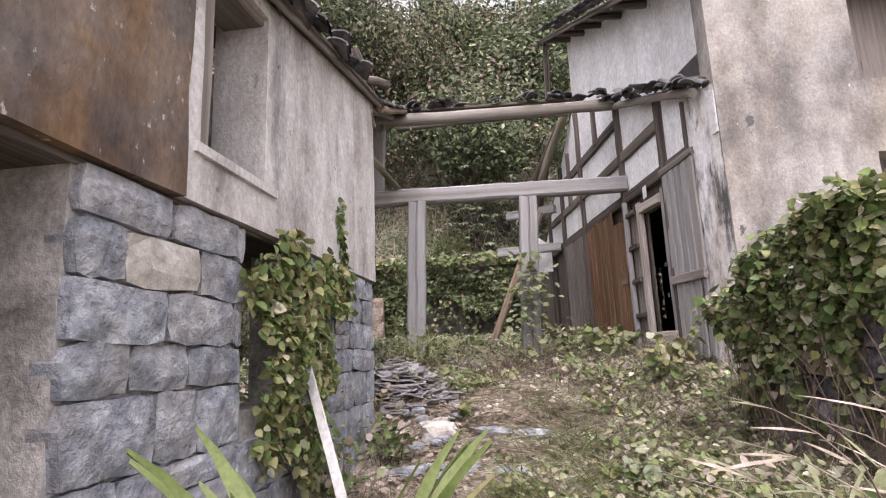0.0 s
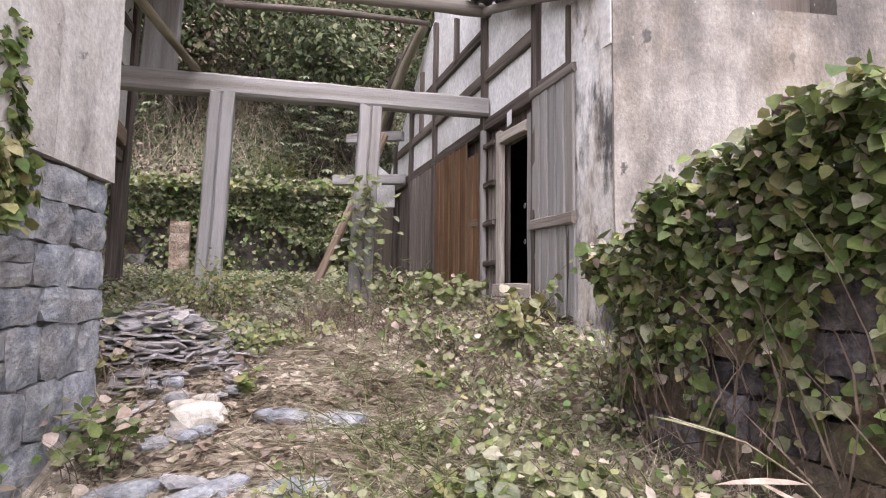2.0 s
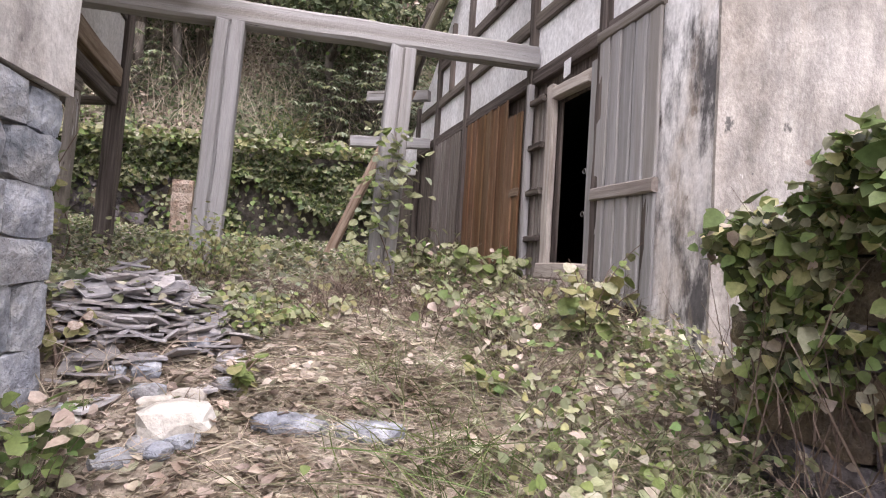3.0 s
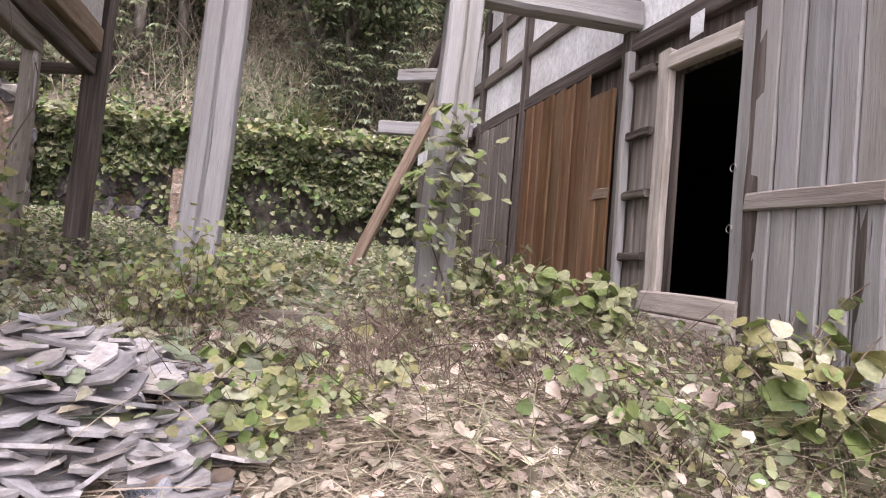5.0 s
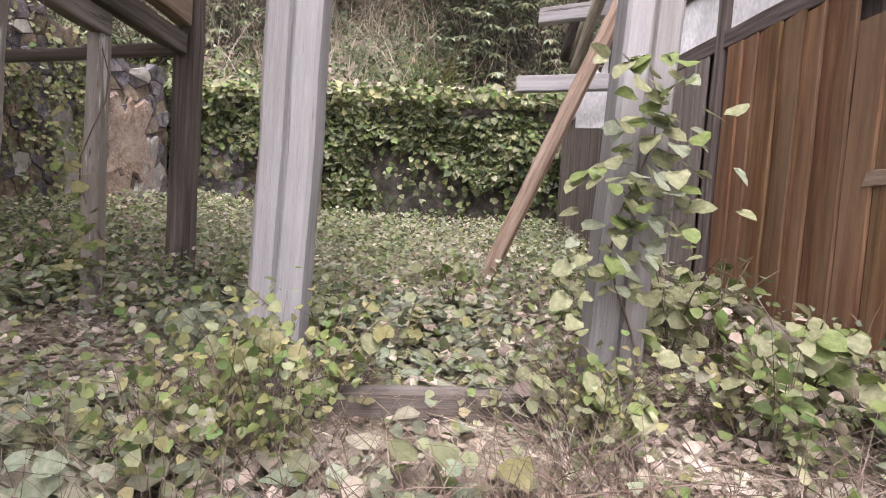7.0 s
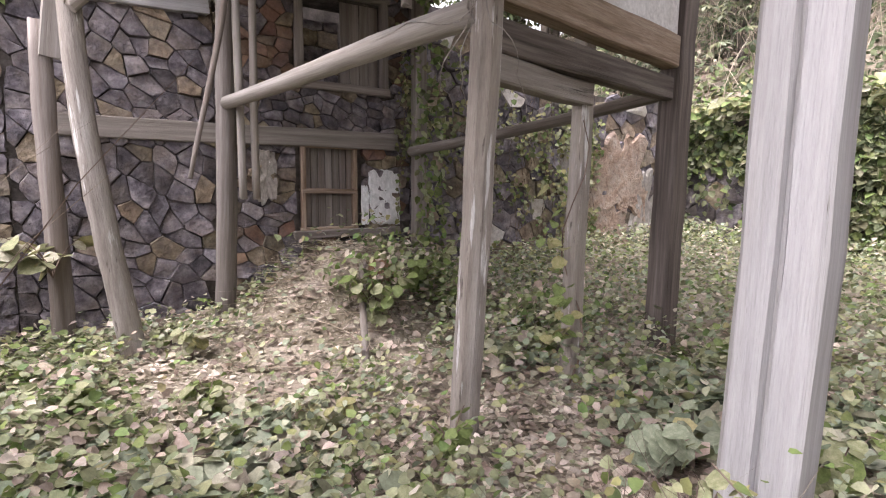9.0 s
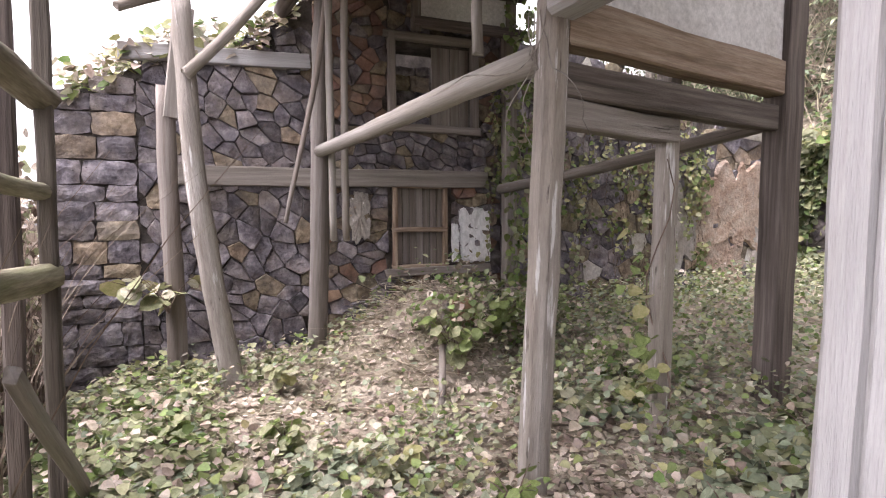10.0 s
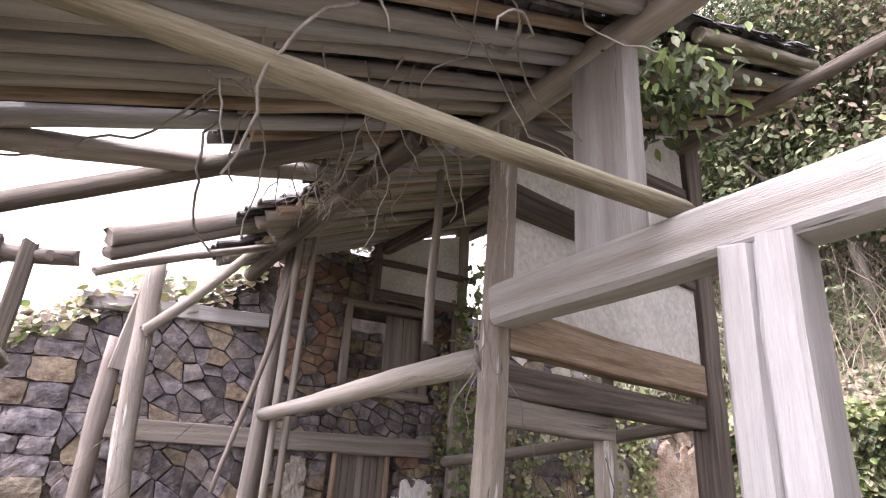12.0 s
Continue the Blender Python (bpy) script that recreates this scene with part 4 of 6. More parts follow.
rubble(SW, sy(9.16), sy(11.6), 1.2, 3.5, sw, MIXED, 0.21, 13, s_top, [(swin[0] - 0.08, swin[1] + 0.1, 2.25, 3.42)], 0.7, long=1.4)
rubble(SW, sy(9.16), sy(11.6), 3.5, 4.08, sw, DARK, 0.2, 16, s_top, (), 0.6, long=1.4)
rubble(SW, sy(9.16), sy(10.05), 4.09, 5.9, sw, [("brick", 5), ("stone_brown", 3), ("stone_dark", 3)], 0.19, 14, s_top, (), 0.7, long=1.15)
rubble(SW, sy(10.06), sy(11.6), 4.09, 5.9, sw, MIXED, 0.21, 18, s_top, [(swin2[0] - 0.06, swin2[1] + 0.06, 4.0, 5.25)], 0.75, long=1.15)
rubble(SW, sy(11.62), sy(17.0), 1.3, 5.3, sw, DARK + [("stone_pale", 1.0)], 0.29, 15, s_top, squash=0.8, long=1.15)


def sp(y, out, z):
    p = SW @ Vector((sy(y), -out, z))
    return p


sdir = SW.col[0].to_3d()
sn = SW.col[1].to_3d()
# dark backing sheet added behind the windows so no sky shows through them
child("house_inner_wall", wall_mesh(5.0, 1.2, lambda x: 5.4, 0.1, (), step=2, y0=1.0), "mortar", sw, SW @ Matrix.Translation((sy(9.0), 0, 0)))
timber("wall_beam", sp(7.7, 0.03, 3.43), sp(11.4, 0.03, 3.45), 0.12, 0.22, "wood_mid", sw, sn)
timber("wall_beam", sp(7.15, 0.05, 4.72), sp(9.1, 0.05, 4.78), 0.12, 0.18, "wood_grey", sw, sn)
win = thing("window_far", "closed wooden plank shutter window in the stone wall", "window", kind="structure")
for y in (10.13, 10.8):
    timber("stile", sp(y, 0.02, 2.32), sp(y, 0.02, 3.36), 0.06, 0.08, "wood_tan", win, sdir)
for z in (2.32, 2.8, 3.36):
    timber("rail", sp(10.1, 0.025, z), sp(10.83, 0.025, z), 0.08, 0.06, "wood_tan", win, sn)
for k in range(7):
    y = 10.19 + k * 0.092
    timber("slat", sp(y, -0.02, 2.35), sp(y, -0.02, 3.34), 0.085, 0.02, "wood_mid", win, sdir, wear=0.002, bevel=0.004)
timber("window_sill", sp(10.0, 0.06, 2.26), sp(11.4, 0.06, 2.28), 0.14, 0.1, "wood_mid", win, sn)
child("white_patch", ragged_patch(0.46, 0.72, 0.03, 3.0, 0.22, "limewash"), "limewash", sw, SW @ Matrix.Translation((sy(11.22), -0.03, 2.36)))
child("white_patch", ragged_patch(0.1, 0.52, 0.03, 5.0, 0.1, "limewash"), "limewash", sw, SW @ Matrix.Translation((sy(10.93), -0.04, 2.36)))
child("lime_patch", ragged_patch(0.26, 0.62, 0.03, 7.0, 0.35, "plaster_tan"), "plaster_tan", sw, SW @ Matrix.Translation((sy(9.68), -0.025, 2.66)))
win2 = thing("window_far_upper", "broken upper window half filled with stones", "window", kind="structure")
for y in (10.1, 11.22):
    timber("stile", sp(y, 0.04, 4.05), sp(y, 0.04, 5.25), 0.1, 0.1, "wood_mid", win2, sdir)
for z in (4.08, 5.22):
    timber("rail", sp(10.0, 0.04, z), sp(11.3, 0.04, z), 0.1, 0.1, "wood_mid", win2, sn)
for k in range(4):
    timber("board", sp(10.72 + k * 0.13, -0.05, 4.1), sp(10.72 + k * 0.13, -0.05, 5.2), 0.125, 0.02, "wood_mid", win2, sdir)
stone_courses(SW @ Matrix.Translation((0, 0.1, 0)), sy(10.16), sy(10.66), 4.1, 4.9, win2, [("stone_dark", 4), ("stone_brown", 4)], (0.12, 0.2), (0.2, 0.35), (), 17, 0.0)
gp = thing("far_gable_panel", "white infill panel between dark timbers under the roof", "wall", kind="structure")
child("white_panel", wall_mesh(1.35, 5.35, lambda x: 6.05 + 0.3 * x, 0.05, (), step=0.4), "panel", gp, SW @ Matrix.Translation((sy(10.35), -0.32, 0)))
timber("rail", sp(10.3, 0.36, 5.3), sp(11.8, 0.36, 5.3), 0.1, 0.12, "wood_dark", gp, sn)
timber("rail", sp(10.3, 0.36, 5.75), sp(11.8, 0.36, 5.75), 0.08, 0.08, "wood_dark", gp, sn)
timber("post", sp(11.62, 0.25, 1.4), sp(11.62, 0.25, 6.6), 0.16, 0.16, "wood_mid", gp, sdir)
timber("post", sp(10.33, 0.33, 5.2), sp(10.33, 0.33, 6.3), 0.1, 0.12, "wood_dark", gp, sdir)

# loose poles before the wall
log("round_post", (-5.75, 7.58, 1.1), (-5.75, 7.6, 4.25), 0.1, 0.09, "wood_mid", None, "grey round post before the stone wall", "post")
timber("splinter_plank", (-5.68, 7.62, 3.95), (-5.6, 7.72, 5.0), 0.2, 0.05, "pole", None, (0, 1, 0), "pale splintered plank on a post", "plank")
log("leaning_post", (-4.95, 8.02, 1.2), (-4.9, 7.66, 4.95), 0.11, 0.085, "wood_flaky", None, "pale leaning post with reddish rotten foot", "post", bend=0.05)
log("round_post", (-5.15, 8.83, 1.25), (-5.1, 9.05, 5.6), 0.1, 0.09, "wood_mid", None, "grey round post carrying the torn roof", "post")
for dy in (-0.01, 0.12):
    log("hanging_batten", (-4.88, 8.98 + dy, 2.72), (-4.9, 8.98 + dy, 5.7), 0.035, 0.035, "pole", None, "thin silvery batten hanging from the roof", "batten", "hanging battens", bend=0.01)
log("hanging_batten", (-4.9, 8.5, 2.9), (-4.9, 8.95, 5.5), 0.02, 0.035, "wood_mid", None, "thin silvery batten hanging from the roof", "batten", "hanging battens", bend=0.04)
log("slanting_rafter", (-4.88, 7.66, 4.2), (-4.9, 9.0, 5.8), 0.055, 0.05, "pole", None, "slanting bare rafter dangling from the roof", "rafter")
log("hanging_batten", (-2.78, 9.32, 4.05), (-2.72, 9.28, 5.5), 0.04, 0.032, "pole", None, "thin silvery batten hanging from the roof", "batten", "hanging battens", bend=0.03)

# ---- open back frame of the left house ----
bf = thing("left_house_back_frame", "bare dark timber frame of posts and rails", "wall", kind="structure")
for x, y, w in ((-3.5, 6.58, 0.1), (-3.45, 6.77, 0.09), (-1.35, 6.5, 0.2)):
    timber("post", (x, y, 1.0), (x, y, 4.35), w, w, "wood_dark", bf, (1, 0, 0))
for z, r in ((3.62, 0.085), (3.08, 0.05), (2.58, 0.085)):
    log("rail", (-3.5, 6.76, z), (-1.3, 6.5, z), r, r * 0.95, "bark_pole", bf)
log("top_log", (-3.55, 6.3, 4.32), (-3.4, 7.02, 4.3), 0.06, 0.05, "wood_mid", bf)
log("top_log", (-3.75, 6.45, 4.2), (-3.35, 6.85, 4.22), 0.035, 0.035, "wood_mid", bf)
timber("brace", (-3.4, 6.9, 1.3), (-2.2, 6.75, 2.3), 0.08, 0.06, "pole", bf, (0, 0, 1))

# ---- left eave: tiles and barge boards over the plaster wall ----
le = thing("left_roof_edge", "ragged tile eave with splintered boards", "roof", kind="structure")
for k in range(60):
    x = random.uniform(1.0, 5.15)
    p = LW @ Vector((x, random.uniform(-0.2, 0.3), l_top(x) + random.uniform(0.02, 0.16)))
    child("tile", RT, "tile", le, Matrix.Translation(p) @ Euler((random.uniform(-0.3, 0.3), random.uniform(-0.3, 0.3), random.uniform(-0.5, 0.5) + 0.12)).to_matrix().to_4x4())
timber("eave_board", LW @ Vector((5.2, -0.12, 4.64)), LW @ Vector((0.9, -0.12, l_top(0.9))), 0.04, 0.05, "wood_mid", le, (1, 0, 0))
timber("eave_soffit", LW @ Vector((5.15, 0.1, 4.66)), LW @ Vector((0.9, 0.1, l_top(0.9) + 0.04)), 0.5, 0.03, "wood_dark", le, LW.col[1].to_3d())
timber("barge_plank", NEAR @ Vector((-0.66, 6.72, 4.3)), NEAR @ Vector((-0.92, 6.4, 5.25)), 0.13, 0.03, "wood_mid", le, (1, 0, 0))
timber("barge_plank", NEAR @ Vector((-0.64, 6.78, 4.75)), NEAR @ Vector((-0.82, 6.55, 5.3)), 0.1, 0.03, "wood_dark", le, (1, 0, 0))
log("rafter_end", NEAR @ Vector((-0.94, 6.4, 4.8)), NEAR @ Vector((-0.49, 6.85, 4.9)), 0.05, 0.05, "wood_dark", le)

# ---- back retaining wall ----
BW = plane_frame((-6.2, 17.45), (6.5, 17.45))
bw = thing("wall_retaining", "low retaining wall overgrown with ivy", "wall", kind="structure")
child("wall_body", wall_mesh(12.7, 1.2, lambda x: 4.0 + 0.03 * x, 0.35, (), step=0.4, rough=0.03), "mortar", bw, BW)
rubble(BW, 0.0, 4.0, 1.4, 3.9, bw, DARK, 0.36, 21)
for u, z, w, h, sd_, mat_ in ((15.3, 2.1, 1.0, 1.5, 9, "earth_wall"), (15.9, 2.4, 1.0, 1.4, 19, "earth_wall"), (15.6, 1.7, 0.9, 0.8, 29, "earth_wall"), (14.7, 2.2, 0.6, 1.2, 12, "plaster_tan"), (16.4, 2.0, 0.5, 1.2, 39, "plaster_tan")):
    child("earth_patch", ragged_patch(w, h, 0.03 + 0.004 * (sd_ % 7), float(sd_), 0.7, mat_), mat_, sw, SW @ Matrix.Translation((sy(u), -0.04, z)))
child("lime_stub", wall_mesh(0.45, 1.6, lambda x: 3.3, 0.3, (), step=0.2, rough=0.03), "earth_wall", bw, BW @ Matrix.Translation((3.8, -0.5, 0)))

# ---- right garden wall: an end towards the path and a long side under ivy ----
GW = plane_frame((2.95, 3.41), (5.9, 3.0))
gw = thing("garden_wall", "squared rubble garden wall hung with ivy", "wall", kind="structure")


def g_top(x):
    return 2.27 + 0.05 * math.sin(x * 6)


def side_top(y):
    """Broken top of the long side by its world y."""
    return 2.24 - 0.16 * smooth(3.6, 4.6, y) - 0.4 * smooth(4.6, 5.5, y) - 0.7 * smooth(5.4, 5.9, y)


child("wall_core", wall_mesh(2.9, -0.2, lambda x: g_top(x) - 0.06, 0.5, (), step=0.3, y0=0.05, rough=0.01), "mortar", gw, GW)
stone_courses(GW, 0.0, 2.9, 0.0, 2.32, gw, [("stone", 5), ("stone_brown", 1.5), ("stone_dark", 1.5)], (0.2, 0.34), (0.3, 0.6), (), 31, 0.03, top=g_top)
GE = plane_frame((3.02, 5.95), (2.95, 3.41))
child("side_core", wall_mesh(2.5, -0.2, lambda x: side_top(5.95 - x) - 0.06, 0.4, (), step=0.3, y0=0.05, rough=0.01), "mortar", gw, GE)
stone_courses(GE, 0.0, 2.52, 0.2, 2.3, gw, [("stone_dark", 3), ("stone_brown", 4)], (0.16, 0.3), (0.25, 0.5), (), 32, 0.02, top=lambda x: side_top(5.95 - x))

# ---- vegetation helpers ----
LEAF_SHAPE = np.array([(0, 0, 0), (-0.43, 0.2, 0.09), (-0.36, 0.6, 0.08), (0, 1.0, -0.06), (0.36, 0.6, 0.08), (0.43, 0.2, 0.09)])
LONG_SHAPE = np.array([(0, 0, 0), (-0.13, 0.3, 0.03), (-0.13, 0.65, 0.02), (0, 1.0, -0.1), (0.13, 0.65, 0.02), (0.13, 0.3, 0.03)])
LEAF_FACES = [(0, 1, 2, 3), (0, 3, 4, 5)]


def leaf_mesh(name, pos, normal, size, mats, shape=LEAF_SHAPE, droop=0.35, sd=0, jitter=0.55):
    """Many single leaves in one mesh: at pos, facing about normal, tips hanging or turned at random."""
    rng = np.random.default_rng(sd)
    pos, normal = np.asarray(pos, float), np.asarray(normal, float)
    n = len(pos)
    size = np.broadcast_to(np.asarray(size, float), (n,)) * rng.uniform(0.6, 1.3, n)
    nz = normal + rng.normal(0, jitter, (n, 3))
    nz /= np.linalg.norm(nz, axis=1)[:, None] + 1e-9
    tip = rng.normal(0, 1, (n, 3))
    tip[:, 2] -= droop * 3
    tip -= nz * (tip * nz).sum(1)[:, None]
    tip /= np.linalg.norm(tip, axis=1)[:, None] + 1e-9
    side = np.cross(tip, nz)
    sh = shape.copy()
    v = (sh[None, :, 0, None] * side[:, None] + sh[None, :, 1, None] * tip[:, None] + sh[None, :, 2, None] * nz[:, None]) * size[:, None, None] + pos[:, None]
    k = len(shape)
    verts = v.reshape(-1, 3)
    f = np.array(LEAF_FACES)[None] + (np.arange(n) * k)[:, None, None]
    f = f.reshape(-1, 4)
    me = bpy.data.meshes.new(name)
    me.vertices.add(len(verts))
    me.vertices.foreach_set("co", verts.astype(np.float32).ravel())
    me.loops.add(f.size)
    me.loops.foreach_set("vertex_index", f.astype(np.int32).ravel())
    me.polygons.add(len(f))
    me.polygons.foreach_set("loop_start", np.arange(0, f.size, 4, dtype=np.int32))
    for m_, _ in mats:
        me.materials.append(M[m_])
    wts = np.array([w for _, w in mats], float)
    pick = rng.choice(len(mats), n, p=wts / wts.sum())
    me.polygons.foreach_set("material_index", np.repeat(pick, 2).astype(np.int32))
    me.update()
    me.validate()
    return me


def blades(name, roots, tips, width, mat, sd=0, bend=0.25):
    """Thin bent stems or grass blades as folded strips."""
    rng = np.random.default_rng(sd)
    roots, tips = np.asarray(roots, float), np.asarray(tips, float)
    n = len(roots)
    seg = 4
    t = np.linspace(0, 1, seg + 1)
    d = tips - roots
    ln = np.linalg.norm(d, axis=1)
    off = rng.normal(0, 1, (n, 3))
    off[:, 2] = -np.abs(off[:, 2]) * 0.5
    side = np.cross(d, rng.normal(0, 1, (n, 3)))
    side /= np.linalg.norm(side, axis=1)[:, None] + 1e-9
    mid = roots[:, None] + d[:, None] * t[None, :, None] + (off * (ln * bend)[:, None])[:, None] * (t * t)[None, :, None]
    wd = np.broadcast_to(np.asarray(width, float), (n,))
    half = side[:, None] * (wd[:, None] * (1 - 0.8 * t)[None])[:, :, None]
    v = np.stack([mid - half, mid + half], 2).reshape(-1, 3)
    k = (seg + 1) * 2
    base = (np.arange(n) * k)[:, None, None]
    q = np.array([(2 * j, 2 * j + 1, 2 * j + 3, 2 * j + 2) for j in range(seg)])[None] + base
    me = bpy.data.meshes.new(name)
    me.from_pydata(v.tolist(), [], q.reshape(-1, 4).tolist())
    me.materials.append(M[mat])
    return me


def stuff(name, me, label, category):
    return tagged(new(name, me), label, category, kind="stuff")


rng = np.random.default_rng(7)


def on_ground(n, x0, x1, y0, y1, lift=0.02, keep=None):
    out = []
    xs, ys = rng.uniform(x0, x1, n), rng.uniform(y0, y1, n)
    for x, y in zip(xs, ys):
        if keep is None or rng.random() < keep(x, y):
            out.append((x, y, ground_z(x, y) + lift))
    return np.array(out)


def free(x, y):
    """1 where open ground lies in the yard, 0 inside the houses and walls."""
    if y < 6.3 and x < -0.5 - 0.13 * (6.16 - y):
        return 0.0
    if y > 6.3 and x > 3.4 - 0.08 * (y - 7.0):
        return 0.0
    if x < -6.3 + 0.15 * (y - 6.45):
        return 0.0
    if -0.1 < x < 1.05 and 8.3 < y < 9.0:
        return 0.2
    return 1.0


def sparse(x, y):
    """Thin cover in the trodden part of the yard."""
    return 1 - 0.72 * smooth(-0.7, 0.0, x) * smooth(9.3, 8.6, y)


def path_bare(x, y):
    """How bare the trodden path is: 1 on it."""
    c = 0.6 + 0.6 * smooth(3.5, 6.5, y)
    return smooth(1.0, 0.45, abs(x - c)) * smooth(9.0, 7.6, y)


UP = (0, 0, 1)
p = on_ground(75000, -6.6, 4.2, 0.8, 12.5, 0.012, lambda x, y: free(x, y) * (0.9 if y > 3 else 0.6) * (0.5 + 0.5 * smooth(-3.4, -2.2, x)))
stuff("leaf_litter", leaf_mesh("leaf_litter", p, np.tile((0, 0, 1.6), (len(p), 1)), 0.052, [("litter", 6), ("leaf_pale", 1.6), ("straw", 1)], droop=0.0, sd=1), "dry brown fallen leaves covering the ground", "leaf litter")
p = on_ground(70000, -1, 3.2, 1.5, 9.4, 0.02, lambda x, y: free(x, y) * (0.3 + 0.7 * path_bare(x, y)) * (1 - 0.5 * smooth(1.3, 2.0, x)))
d = rng.normal(0, 1, (len(p), 3)) * (0.14, 0.14, 0.02)
stuff("straw_litter", blades("straw_litter", p, p + d + (0, 0, 0.012), 0.0035, "straw", 2), "dry straw and stems lying on the path", "straw")
# broad pale creeper leaves and large fallen leaves in the yard
p = on_ground(8000, -3.0, 1.0, 6.7, 11.0, 0.05, lambda x, y: free(x, y) * sparse(x, y) * (1 - path_bare(x, y)) * smooth(-0.15, 0.2, noise.noise((x * 0.7, y * 0.7, 15))))
p[:, 2] += rng.uniform(0, 0.12, len(p))
stuff("creeper_leaves", leaf_mesh("creeper_leaves", p, np.tile((0.1, -0.2, 1.6), (len(p), 1)), 0.125, [("leaf_grey", 6), ("leaf_pale", 2.5), ("litter", 2), ("leaf_dull", 2), ("leaf_yellow", 0.5)], droop=0.05, sd=81), "broad pale creeper leaves over the yard", "creeper")
p = on_ground(13000, -6, 3.3, 5.0, 11.5, 0.03, lambda x, y: free(x, y) * (0.3 + 0.7 * smooth(-3.4, -2.2, x)))
stuff("large_fallen_leaves", leaf_mesh("large_fallen_leaves", p, np.tile((0, 0, 1.5), (len(p), 1)), 0.072, [("litter", 7), ("leaf_pale", 0.8)], droop=0.0, sd=82), "large curled fallen leaves", "leaf litter")
p = on_ground(5200, -6.2, -2.2, 6.0, 7.7, 0.05, lambda x, y: 1.0)
p[:, 2] += rng.uniform(0, 0.2, len(p))
stuff("frame_foot_ivy", leaf_mesh("frame_foot_ivy", p, np.tile((0.2, 0.1, 1.3), (len(p), 1)), 0.075, [("leaf_dull", 6), ("leaf", 3), ("litter", 3), ("leaf_grey", 1)], droop=0.1, sd=181), "ivy and dead leaves at the foot of the frame", "ground cover")
# low ground cover
p = on_ground(62000, -6.5, 4, 6.6, 17.2, 0.05, lambda x, y: free(x, y) * sparse(x, y) * (1 - path_bare(x, y)) * (0.1 + 0.45 * smooth(10, 11, y) + 0.78 * smooth(-0.2, 0.25, noise.noise((x * 0.9, y * 0.9, 5)))))
p[:, 2] += rng.uniform(0, 0.2, len(p)) * (1 + 0.8 * (p[:, 1] > 9.5))
stuff("ground_ivy", leaf_mesh("ground_ivy", p, np.tile((0, -0.25, 1.2), (len(p), 1)), 0.06, [("leaf_dull", 6), ("leaf", 2.0), ("leaf_yellow", 0.7), ("leaf_pale", 0.9), ("leaf_grey", 3), ("litter", 1.4)], droop=0.1, sd=3), "low bramble and vine leaves over the yard", "ground cover")
p = on_ground(24000, 0.3, 4, 1.2, 9.3, 0.05, lambda x, y: free(x, y) * (1 - path_bare(x, y)) * (0.25 + 0.75 * smooth(0.2, 1.6, x)) * smooth(-0.3, 0.3, noise.noise((x * 0.9, y * 0.9, 8))))
p[:, 2] += rng.uniform(0, 0.3, len(p)) * np.clip(p[:, 0] - 0.8, 0.15, 1) * np.where(p[:, 1] > 6.6, 0.5, 1.0)
stuff("low_weeds", leaf_mesh("low_weeds", p, np.tile((0, -0.35, 1.0), (len(p), 1)), 0.055, [("leaf_dull", 5), ("leaf", 2), ("leaf_yellow", 1.4), ("leaf_pale", 0.8), ("litter", 2.5)], droop=0.15, sd=33), "low tangled weeds beside the path", "weeds")
p = on_ground(19000, -1, 3.6, 1.0, 9.5, 0.0, lambda x, y: free(x, y) * (1 - 0.8 * path_bare(x, y)) * smooth(-0.2, 0.4, noise.noise((x * 0.8, y * 0.8, 2))))
d = rng.normal(0, 1, (len(p), 3)) * (0.12, 0.12, 0.05) + (0, 0, 0.2)
stuff("dry_grass", blades("dry_grass", p, p + d, 0.004, "straw", 5, 0.5), "dry bent grass stems among the weeds", "grass")
p = on_ground(5200, -0.3, 3.3, 6.8, 9.6, 0.0, lambda x, y: free(x, y) * (0.35 + 0.65 * smooth(0.6, 1.4, x)) * smooth(6.8, 7.8, y) * smooth(-0.35, 0.2, noise.noise((x * 1.1, y * 1.1, 31))))
d = rng.normal(0, 1, (len(p), 3)) * (0.22, 0.22, 0.1) + (0, 0, 0.32)
stuff("dead_brush", blades("dead_brush", p, p + d, 0.004, "twig", 6, 0.5), "tangle of dead brown twigs before the door", "brush")


def ivy_on(name, label, frame_m, x0, x1, z0, z1, n, size, mats, depth=0.2, shape=None, sd=0):
    """Ivy over a wall frame: leaves in drifts, thicker in clumps, in front of the wall."""
    r = np.random.default_rng(sd)
    pts, nor = [], []
    inv = frame_m.to_3x3()
    while len(pts) < n:
        x, z = r.uniform(x0, x1), r.uniform(z0, z1)
        if shape and r.random() > shape(x, z):
            continue
        bulge = depth * (0.5 + 0.5 * noise.noise((x * 1.3, z * 1.6, sd)))
        y = -0.03 - abs(bulge) * r.uniform(0.3, 1.0) ** 0.6
        pts.append(frame_m @ Vector((x, y, z)))
        nor.append(inv @ Vector((0, -1.0, 0.55)))
    return stuff(name, leaf_mesh(name, [tuple(q) for q in pts], [tuple(q) for q in nor], size, mats, droop=0.5, sd=sd, jitter=0.75), label, "ivy")


ivy_on("back_wall_ivy", "dense ivy over the retaining wall", BW, 0, 12.7, 1.6, 4.5, 19000, 0.13, [("leaf_dull", 4), ("leaf", 3), ("leaf_dark", 4), ("leaf_yellow", 0.6), ("leaf_pale", 0.5)], 0.45, lambda x, z: (0.06 + 0.94 * smooth(-0.3, 0.12, noise.noise((x * 0.8, z * 0.9, 1.5)) + 0.4 * noise.noise((x * 2.4, z * 1.6, 6)) + 0.45 * smooth(2.4, 3.6, z) - 0.18)) * smooth(0.0, -0.25, z - 4.25 - 0.4 * noise.noise((x * 0.9, 0, 2))), 41)
